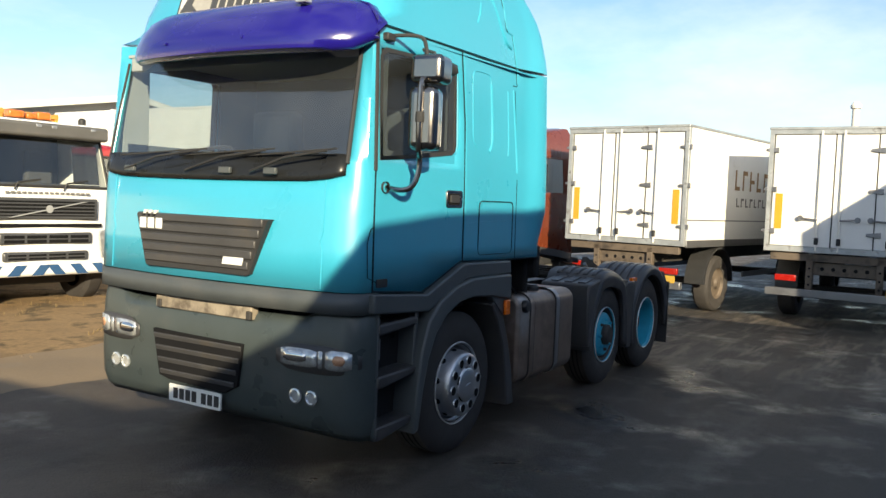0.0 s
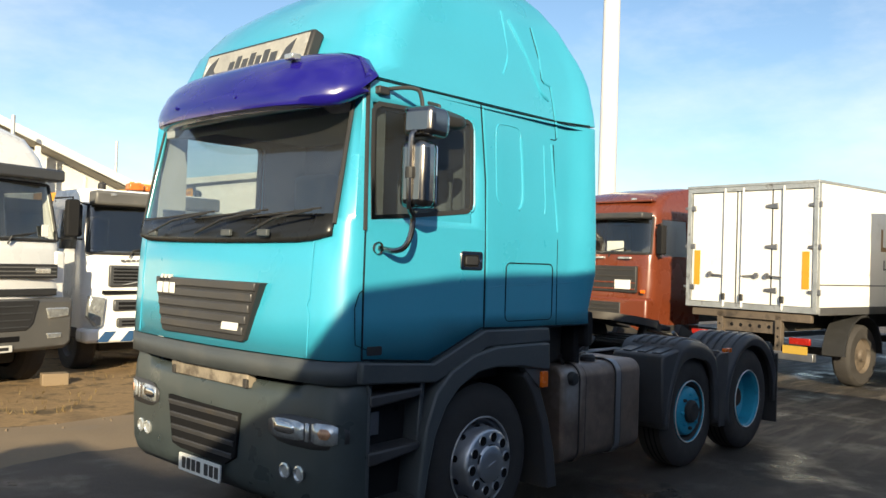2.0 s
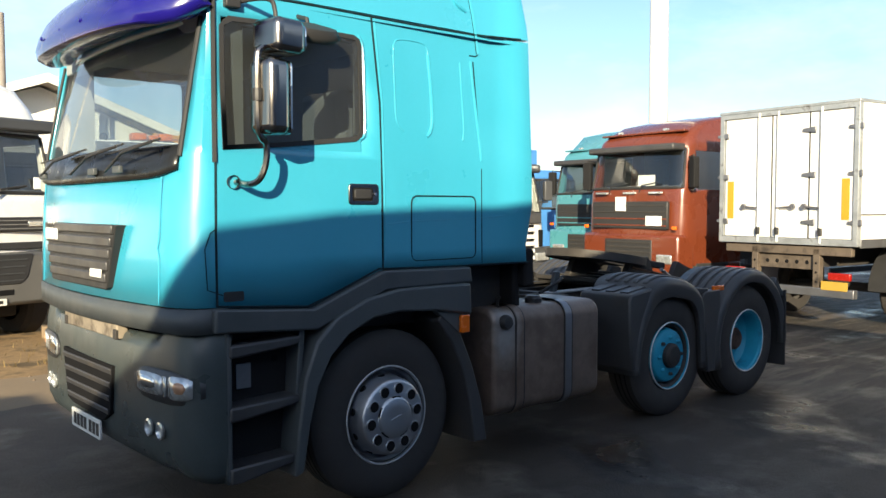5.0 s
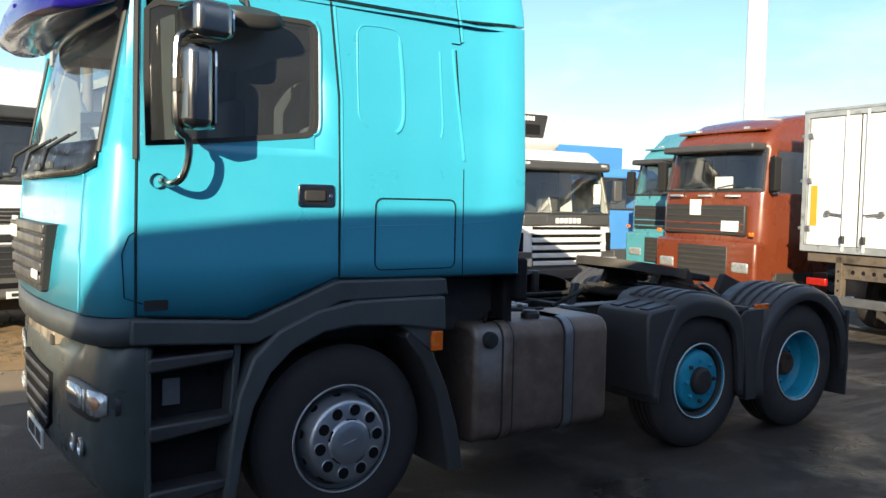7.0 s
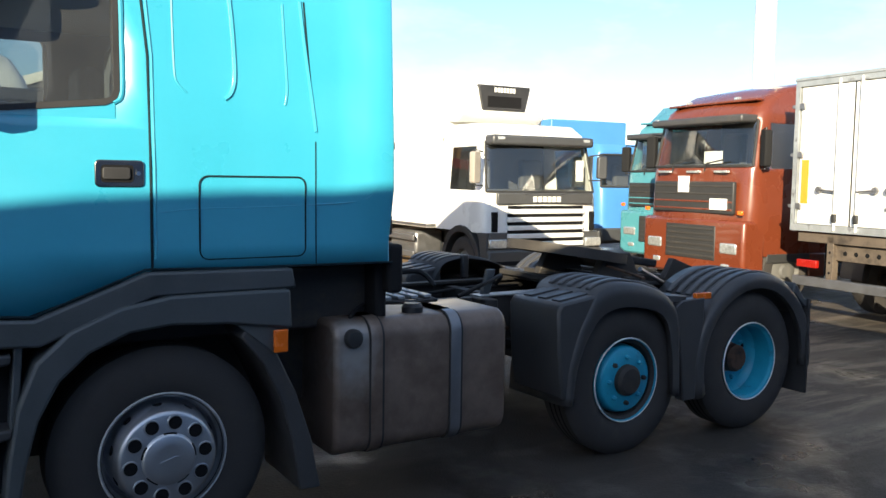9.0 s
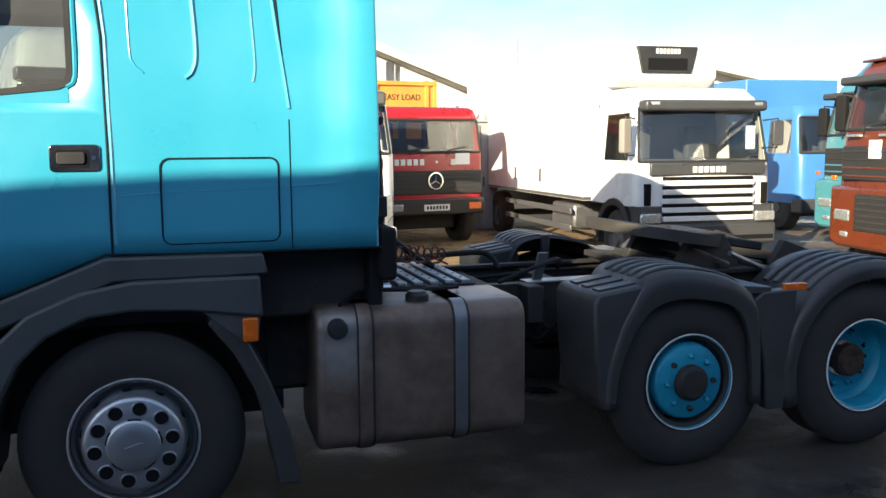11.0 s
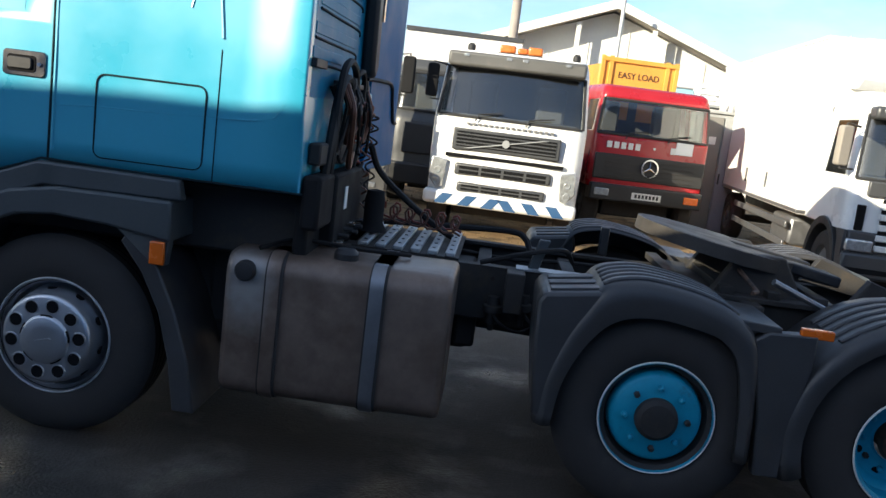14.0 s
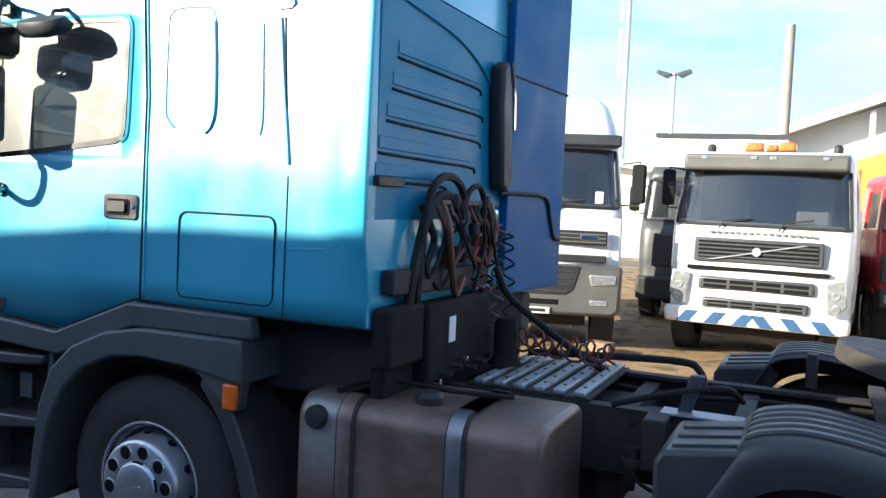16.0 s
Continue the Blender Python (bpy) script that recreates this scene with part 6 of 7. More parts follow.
def white_recovery_lorry():
    t = thing("lorry_white", "white lorry with grey roof panel, amber beacon bar and striped bumper", "lorry", pose(2.19, 8.15, 0, 0, 0, -4) @ Matrix.Diagonal((0.95, 0.95, 1.02, 1)))
    w = 2.3
    cab_loft(t, w, [(0.62, 0.0, 0.02), (1.2, 0.0, 0.0), (1.62, 0.03, 0.0), (1.66, 0.04, 0.0), (2.40, 0.22, 0.07), (2.50, 0.26, 0.09), (2.62, 0.36, 0.13)], 1.75, WHITE, (1.70, 2.38), (0.45, 1.25, 1.75, 2.32), label="white painted cab", screen_edge=0.02)
    fb(t, "sun_visor", -1.02, 1.02, 2.38, 2.58, 0.16, 0.10, BUMPGREY, 0.04, "grey visor panel", 0.2)
    for x in (-0.75, -0.12, 0.12, 0.75):
        fb(t, "roof_lamp", x - 0.04, x + 0.04, 2.51, 2.55, 0.06, 0.012, LAMP, 0.006, "small roof lamp", 0.02)
    fb(t, "grille_upper", -0.80, 0.80, 1.24, 1.54, 0.0, 0.02, DARKGREY, 0.02, "upper grille panel")
    g = fb(t, "grille_mesh", -0.74, 0.74, 1.29, 1.50, -0.016, 0.012, GAP, 0.006)
    for i in range(4):
        fb(t, "grille_bar", -0.74, 0.74, 1.305 + i * 0.05, 1.325 + i * 0.05, -0.026, 0.008, DARKGREY, 0.003, depth=0.02)
    part("diagonal_bar", prism([(-0.62, 1.27), (-0.54, 1.27), (0.62, 1.50), (0.54, 1.50)], "y", -0.055, -0.03), GREYCAB, t, "pale diagonal bar", bevel=0.004)
    part("round_badge", lathe([(0.055, 0), (0.055, -0.012), (0.03, -0.012), (0, -0.012)], (0.0, -0.048, 1.39), "y", 20), GREYCAB, t)
    for i in range(16):
        x = -0.62 + i * 0.083
        fb(t, "roof_mark", x, x + 0.05, 1.595, 1.625, 0.02, 0.012, GREYLOW, 0.002, depth=0.02)
    fb(t, "slot", -0.88, 0.88, 1.135, 1.185, 0.0, 0.008, GAP, 0.004)
    for z0, z1, hw in ((0.895, 1.06, 0.72), (0.665, 0.80, 0.66)):
        gr = fb(t, "grille_lower", -hw, hw, z0, z1, 0.0, 0.016, DARKGREY, 0.03, "dark lower grille")
        for c in range(4):
            for r in range(2):
                x0 = -hw + 0.05 + c * (2 * hw - 0.1) / 4
                zz = z0 + 0.025 + r * (z1 - z0 - 0.04) / 2
                fb(gr, "grille_opening", x0 + 0.02, x0 + (2 * hw - 0.1) / 4 - 0.02, zz, zz + (z1 - z0) / 2 - 0.04, 0.0, 0.022, GAP, 0.006)
    for s in (-1, 1):
        h = part("headlamp", prism([(s * 0.84, 1.08), (s * 1.07, 1.12), (s * 1.10, 0.82), (s * 0.98, 0.68), (s * 0.88, 0.70)], "y", -0.012, 0.10), LAMP, t, "tall clear headlamp", bevel=0.015)
        part("headlamp_bulb", lathe([(0.05, 0.0), (0.045, -0.012), (0, -0.006)], (s * 0.97, -0.014, 0.93), "y", 16), LAMP, h)
        part("headlamp_bulb", lathe([(0.05, 0.0), (0.045, -0.012), (0, -0.006)], (s * 0.98, -0.014, 0.78), "y", 16), LAMP, h)
    bp = part("bumper", box(-1.15, 1.15, -0.05, 0.35, 0.46, 0.66), WHITE, t, "white bumper with blue slanting stripes", bevel=0.05)
    for i in range(6):
        x = -0.98 + i * 0.36
        part("bumper_stripe", prism([(x, 0.475), (x + 0.17, 0.475), (x + (0.30 if i < 3 else 0.04), 0.62), (x + (0.13 if i < 3 else -0.13), 0.62)], "y", -0.054, -0.045), STRIPEBLUE, bp, "blue slanting stripe")
    bar = part("beacon_bar", box(-0.34, 0.34, 0.5, 0.75, 2.60, 2.645), DARKGREY, t, "dark beacon bar on the roof", bevel=0.01)
    for x, hw, h in ((-0.20, 0.12, 0.11), (0.03, 0.08, 0.085), (0.22, 0.11, 0.115)):
        part("beacon_lens", box(x - hw, x + hw, 0.53, 0.72, 2.645, 2.645 + h), BEACON, bar, "dusty amber beacon lens", bevel=0.03, seg=3)
    for x in (-0.75, 0.85):
        part("roof_lamp", lathe([(0.05, 0), (0.06, 0.04), (0.06, 0.10), (0.03, 0.13), (0, 0.13)], (x, 0.55, 2.60), "z", 14), BLACKPL, t, "roof work lamp")
    for s in (-1, 1):
        if s < 0:
            door_mirror(t, s * 1.24, 0.22, 1.92, 0.46)
    wipers(t, w, 1.73, 0.04)
    part("step_panel", box(-1.14, 1.14, 0.3, 1.7, 0.5, 0.66), BLACKPL, t, bevel=0.02)
    beam_wheels(t, w, [0.75, 4.2])
    ladder(t, 5.0, 1.2)
    part("crane_body", box(-1.1, 1.1, 2.4, 5.6, 1.0, 1.3), GREYLOW, t, "grey flat deck", bevel=0.02)


def white_tall_lorry():
    t = thing("lorry_tall_white", "white tractor lorry with tall roof and grey bumper", "lorry", pose(-0.46, 7.31, 0, 0, 0, 17))
    w = 2.3
    cab_loft(t, w, [(0.95, 0.02, 0.02), (1.2, 0.0, 0.0), (1.75, 0.04, 0.0), (2.62, 0.2, 0.08), (2.78, 0.24, 0.10), (2.95, 0.3, 0.14), (3.2, 0.5, 0.22), (3.36, 0.85, 0.34)], 2.1, WHITE, (1.88, 2.60), (0.45, 1.25, 1.88, 2.52), label="white cab with tall roof", screen_edge=0.02)
    fb(t, "sun_visor", -1.07, 1.07, 2.645, 2.80, 0.14, 0.09, DARKGREY, 0.03, "dark grey sun visor", 0.2)
    for z0, z1 in ((1.40, 1.58), (1.18, 1.27)):
        fb(t, "grille", -0.95, 0.95, z0, z1, 0.0, 0.014, BLACKPL, 0.012, "dark grille band")
    for i in range(3):
        fb(t, "grille_bar", -0.93, 0.93, 1.43 + i * 0.05, 1.445 + i * 0.05, -0.01, 0.012, GREYLOW, 0.003, depth=0.02)
    fb(t, "badge", 0.62, 0.84, 1.46, 1.53, -0.012, 0.01, CHROME, 0.006, "plain bright badge")
    fb(t, "badge", -0.85, -0.45, 1.46, 1.52, -0.012, 0.01, GREYLOW, 0.006, "plain badge")
    for s in (-1, 1):
        fb(t, "corner_panel", s * 1.06 - 0.08, s * 1.06 + 0.08, 1.1, 1.75, 0.10, 0.02, WHITE, 0.04)
    bp = part("bumper", prism([(-1.15, 0.57), (-1.05, 0.50), (1.05, 0.50), (1.15, 0.57), (1.16, 1.15), (-1.16, 1.15)], "y", -0.08, 0.45), BUMPGREY, t, "grey bumper", bevel=0.05)
    lo = part("lower_grille", prism([(-0.64, 1.13), (0.64, 1.13), (0.56, 0.84), (0.46, 0.76), (-0.46, 0.76), (-0.56, 0.84)], "y", -0.09, 0.0), BLACKPL, bp, "dark lower grille", bevel=0.01)
    for i in range(4):
        part("grille_bar", box(-0.55 + 0.02 * i, 0.55 - 0.02 * i, -0.10, -0.08, 0.80 + 0.085 * (3 - i), 0.815 + 0.085 * (3 - i)), DARKGREY, lo)
    for s in (-1, 1):
        part("headlamp", prism([(s * 0.74, 1.03), (s * 1.08, 1.03), (s * 1.08, 0.91), (s * 0.78, 0.89)], "y", -0.095, -0.02), LAMP, bp, "clear headlamp", bevel=0.015)
        part("fog_lamp", prism([(s * 0.76, 0.71), (s * 0.98, 0.71), (s * 0.98, 0.64), (s * 0.78, 0.64)], "y", -0.09, -0.02), LAMP, bp, "fog lamp", bevel=0.01)
    part("tow_recess", box(-0.38, 0.38, -0.086, -0.03, 0.63, 0.70), GAP, bp, bevel=0.01)
    pl = part("number_plate", box(-0.27, 0.27, -0.10, -0.08, 0.515, 0.595), PLATE_W, bp, "white number plate")
    part("plate_mark", box(-0.22, 0.22, -0.103, -0.099, 0.535, 0.575), BLACKPL, pl)
    for s in (-1, 1):
        door_mirror(t, s * 1.32, 0.2, 1.95, 0.50)
    fb(t, "paper_disc", 0.78, 0.88, 1.93, 2.08, 0.10, 0.0, PAPER, 0.004, "small white paper in the windscreen", 0.01)
    wipers(t, w, 1.90, 0.06)
    part("wheel_arch", box(-1.15, 1.15, 0.4, 2.0, 0.70, 0.96), BLACKPL, t, bevel=0.02)
    beam_wheels(t, w, [0.8, 4.1])
    ladder(t, 4.4, 1.2)


def dark_lorry():
    t = thing("lorry_dark", "dark lorry with black front panel and white box body", "lorry", pose(1.2, 11.3, 0, 0, 0, 2))
    cab_loft(t, 2.2, [(0.7, 0.0, 0.02), (1.2, 0.0, 0.0), (1.5, 0.02, 0.0), (2.5, 0.18, 0.08), (2.62, 0.3, 0.12)], 1.7, DARKGREY, (1.72, 2.38), (0.45, 1.2, 1.75, 2.32), label="dark grey cab")
    fb(t, "front_grille", -0.85, 0.85, 0.95, 1.5, 0.0, 0.02, BLACKPL, 0.03, "black front panel")
    part("star_badge", lathe([(0.10, 0), (0.10, -0.02), (0.085, -0.02), (0.085, 0)], (0, -0.03, 1.32), "y", 20), CHROME, t, "round bright badge")
    part("bumper", box(-1.08, 1.08, -0.06, 0.3, 0.4, 0.78), BLACKPL, t, "black bumper", bevel=0.04)
    part("number_plate", box(-0.26, 0.26, -0.07, -0.05, 0.82, 0.92), PLATE_W, t)
    for s in (-1, 1):
        door_mirror(t, s * 1.2, 0.15, 1.85, 0.42)
    part("box_body", box(-1.15, 1.15, 1.9, 7.5, 1.0, 3.3), WHITEBOX, t, "white box body", bevel=0.02)
    part("roof_rail", box(-1.16, 1.16, 1.86, 1.92, 3.24, 3.32), DARKGREY, t)
    beam_wheels(t, 2.2, [0.7, 5.6])
    ladder(t, 6.0, 1.2)


def red_tipper():
    t = thing("lorry_red_tipper", "bright red tipper lorry with yellow body and black grille", "lorry", pose(4.66, 10.79, 0, 0, 0, 8) @ Matrix.Diagonal((0.975, 0.975, 1.034, 1)))
    w = 2.05
    cab_loft(t, w, [(0.80, 0.0, 0.0), (1.4, 0.0, 0.0), (1.62, 0.0, 0.0), (2.30, 0.08, 0.06), (2.42, 0.14, 0.09), (2.47, 0.25, 0.14)], 1.6, REDMB, (1.68, 2.24), (0.35, 1.1, 1.7, 2.22), rc=0.12, bow=0.03, label="bright red cab", screen_edge=0.02, rear_window=True)
    for x0, x1 in ((-0.97, -0.78), (-0.08, 0.08), (0.78, 0.97)):
        part("rear_pillar", box(x0, x1, 1.575, 1.61, 1.66, 2.26), DARKCAB, t)
    part("rear_panel", box(-0.97, 0.97, 1.57, 1.60, 1.66, 1.93), DARKCAB, t)
    gr = fb(t, "grille", -0.98, 0.98, 0.94, 1.36, 0.0, 0.015, BLACKPL, 0.02, "black grille")
    for i in range(5):
        fb(gr, "grille_bar", -0.8, 0.8, 0.99 + 0.072 * i, 1.003 + 0.072 * i, 0, 0.028, CHASSIS, 0.003)
    part("star_badge", lathe([(0.15, 0), (0.155, -0.02), (0.13, -0.02), (0.13, 0)], (0, -0.03, 1.18), "y", 28), CHROME, t, "round bright badge")
    for i in range(3):
        a = radians(90 + 120 * i)
        part("star_ray", tube([(0, -0.04, 1.18), (0.135 * math.cos(a), -0.04, 1.18 + 0.135 * math.sin(a))], 0.02, 6, r_end=0.006), CHROME, t)
    for i in range(5):
        x = -0.80 + i * 0.125
        fb(t, "name_mark", x, x + 0.085, 1.455, 1.56, 0.0, 0.006, PLATE_W, 0.002, "white plain mark")
    fb(t, "name_mark", 0.02, 0.06, 1.49, 1.53, 0.0, 0.006, PLATE_W, 0.002)
    fb(t, "name_mark", 0.33, 0.42, 1.455, 1.56, 0.0, 0.006, PLATE_W, 0.002)
    fb(t, "paper_notice", 0.42, 0.72, 1.46, 1.66, 0.0, 0.010, PAPER, 0.002, "white paper notice")
    bp = part("bumper", box(-1.0, 1.0, -0.08, 0.3, 0.59, 0.87), BLACKPL, t, "black bumper", bevel=0.03)
    pl = part("number_plate", box(-0.26, 0.26, -0.095, -0.07, 0.66, 0.77), PLATE_W, bp, "white number plate")
    for i in range(7):
        part("plate_mark", box(-0.21 + i * 0.064, -0.17 + i * 0.064, -0.098, -0.094, 0.685, 0.745), BLACKPL, pl)
    for s in (-1, 1):
        part("headlamp", box(s * 0.80 - 0.13, s * 0.80 + 0.13, -0.09, -0.05, 0.67, 0.79), LAMP if s < 0 else AMBER, bp, "rectangular lamp", bevel=0.01)
    wipers(t, w, 1.70, 0.0)
    b = part("tipper_body", prism([(1.95, 1.15), (6.2, 1.15), (6.3, 2.90), (1.95, 2.90)], "x", -0.66, 0.78), YELLOW, t, "yellow steel tipper body", bevel=0.015)
    hb = part("headboard", box(-0.68, 0.80, 1.72, 1.78, 2.42, 2.98), YELLOW, t, "yellow headboard", bevel=0.02)
    for x in (-0.66, -0.50, 0.60, 0.78):
        part("headboard_post", box(x - 0.04, x + 0.04, 1.68, 1.74, 2.40, 3.04), YELLOW, hb, bevel=0.008)
    part("headboard_rail", box(-0.70, 0.82, 1.67, 1.74, 2.94, 3.02), YELLOW, hb, bevel=0.01)
    cu = bpy.data.curves.new("headboard_words", 'FONT')
    cu.body = "EASY LOAD"
    cu.size, cu.extrude, cu.align_x = 0.155, 0.004, 'CENTER'
    tx = new("headboard_words", cu)
    tx.data.materials.append(RUST)
    tx.parent = t
    tx.matrix_basis = pose(0.06, 1.712, 2.67, 90, 0, 0)
    beam_wheels(t, w, [0.75, 4.6])
    ladder(t, 5.0, 1.0)
    return t


def fridge_lorry():
    t = thing("lorry_fridge", "white refrigerated box lorry with dark cooling unit over the cab", "lorry", pose(7.27, 6.2, 0, 0, 0, -3) @ Matrix.Diagonal((0.9, 0.9, 0.93, 1)))
    w = 2.35
    cab_loft(t, w, [(1.06, 0.0, 0.0), (1.2, 0.0, 0.0), (1.62, 0.03, 0.0), (2.55, 0.22, 0.08), (2.67, 0.28, 0.1), (2.83, 0.5, 0.16)], 1.75, WHITE, (1.72, 2.53), (0.42, 1.30, 1.74, 2.45), label="white cab", screen_edge=0.02)
    fb(t, "sun_visor", -1.04, 1.04, 2.47, 2.63, 0.16, 0.08, DARKGREY, 0.04, "dark visor", 0.2)
    for x in (-0.88, 0.88):
        fb(t, "roof_lamp", x - 0.07, x + 0.07, 2.55, 2.60, 0.09, 0.012, LAMP, 0.006, "clear roof lamp", 0.02)
    fb(t, "name_panel", -0.98, 0.98, 1.52, 1.71, 0.02, 0.02, DARKGREY, 0.02, "dark panel under the windscreen")
    for i in range(6):
        x = -0.28 + i * 0.098
        fb(t, "name_mark", x, x + 0.072, 1.56, 1.65, 0.0, 0.012, PLATE_W, 0.003, depth=0.01)
    for i in range(5):
        z = 1.50 - i * 0.132
        fb(t, "grille_gap", -0.76, 0.76, z - 0.055, z, 0.0, 0.012, GAP, 0.006, "dark grille gap")
        fb(t, "grille_slat", -0.78, 0.78, z - 0.130, z - 0.052, 0.0, 0.028, WHITE, 0.012, "white grille slat")
    part("front_apron", box(-1.12, 1.12, 0.012, 0.26, 0.70, 1.07), DARKGREY, t, "dark lower front panel", bevel=0.02)
    for s in (-1, 1):
        part("side_apron", prism([(0.02, 0.72), (0.22, 0.72), (0.26, 0.95), (0.36, 1.07), (0.02, 1.07)], "x", s * 1.155 - 0.02, s * 1.155 + 0.02), DARKGREY, t, "dark corner panel", bevel=0.008)
    bp = part("bumper", box(-1.17, 1.17, -0.06, 0.26, 0.48, 0.80), DARKGREY, t, "dark bumper", bevel=0.04)
    for s in (-1, 1):
        part("headlamp", box(s * 0.98 - 0.17, s * 0.98 + 0.17, -0.05, 0.03, 0.82, 0.97), LAMP, bp, "clear headlamp", bevel=0.02)
        fb(t, "air_slot", s * 1.0 - 0.05, s * 1.0 + 0.05, 1.08, 1.40, 0.06, 0.03, GAP, 0.01)
        door_mirror(t, s * (1.36 if s < 0 else 1.24), 0.1, 1.85 if s < 0 else 1.95, 0.50 if s < 0 else 0.38, SOFFIT if s < 0 else DARKGREY)
    part("bumper_gap", box(-1.12, 1.12, -0.066, 0, 0.55, 0.62), GAP, bp, bevel=0.01)
    part("window_notice", box(0.72, 0.88, 0.16, 0.165, 1.90, 2.25), PAPER, t, "white paper in the windscreen")
    wipers(t, w, 1.66, 0.04)
    b = part("box_body", box(-1.25, 1.25, 1.95, 9.4, 1.05, 3.62), WHITEBOX, t, "white insulated box body", bevel=0.03)
    for z, rail in ((1.07, STRAP), (3.58, WHITE)):
        part("box_rail", box(-1.262, 1.262, 1.94, 9.41, z, z + 0.05), rail, b, bevel=0.005)
    part("side_marker", box(-1.262, -1.25, 4.0, 4.08, 1.3, 1.55), DARKGREY, b)
    part("side_marker", box(-1.262, -1.25, 5.5, 5.58, 1.3, 1.55), DARKGREY, b)
    c = part("cooling_unit", prism([(1.95, 2.92), (1.62, 2.92), (1.42, 3.05), (1.40, 3.50), (1.55, 3.6), (1.95, 3.61)], "x", -0.85, 0.95), WHITEBOX, t, "white cooling unit housing", bevel=0.03)
    part("cooling_grille", prism([(-0.45, 3.12), (0.45, 3.12), (0.56, 3.55), (-0.56, 3.55)], "y", 1.365, 1.44), BLACKPL, c, "black cooling grille", bevel=0.02)
    for i in range(7):
        x = -0.22 + i * 0.066
        part("name_mark", box(x, x + 0.048, 1.36, 1.366, 3.43, 3.51), PLATE_W, c)
    part("cooling_vent", box(-0.36, 0.36, 1.355, 1.37, 3.17, 3.36), GAP, c, bevel=0.01)
    for s in (-1, 1):
        part("side_guard", box(s * 1.18 - 0.02, s * 1.18 + 0.02, 2.6, 6.4, 0.48, 0.58), STRAP, t, "side guard rail", bevel=0.008)
        part("side_guard", box(s * 1.18 - 0.02, s * 1.18 + 0.02, 2.6, 6.4, 0.78, 0.88), STRAP, t, "side guard rail", bevel=0.008)
        part("wheel_arch", band(arc(0.84, 0.5, 0.66, 185, -8, 14), arc(0.84, 0.5, 0.55, 185, -8, 14), "x", s * 1.06 - 0.14, s * 1.06 + 0.14), BLACKPL, t, "dark wheel arch", bevel=0.01)
    part("side_tank", box(-1.1, -0.5, 2.7, 3.8, 0.5, 0.95), STRAP, t, bevel=0.06)
    beam_wheels(t, w, [0.84, 7.2])
    ladder(t, 7.6, 1.2)
    part("arch_liner", box(-0.80, 0.80, 0.26, 1.75, 0.55, 1.07), BLACKPL, t, bevel=0.02)


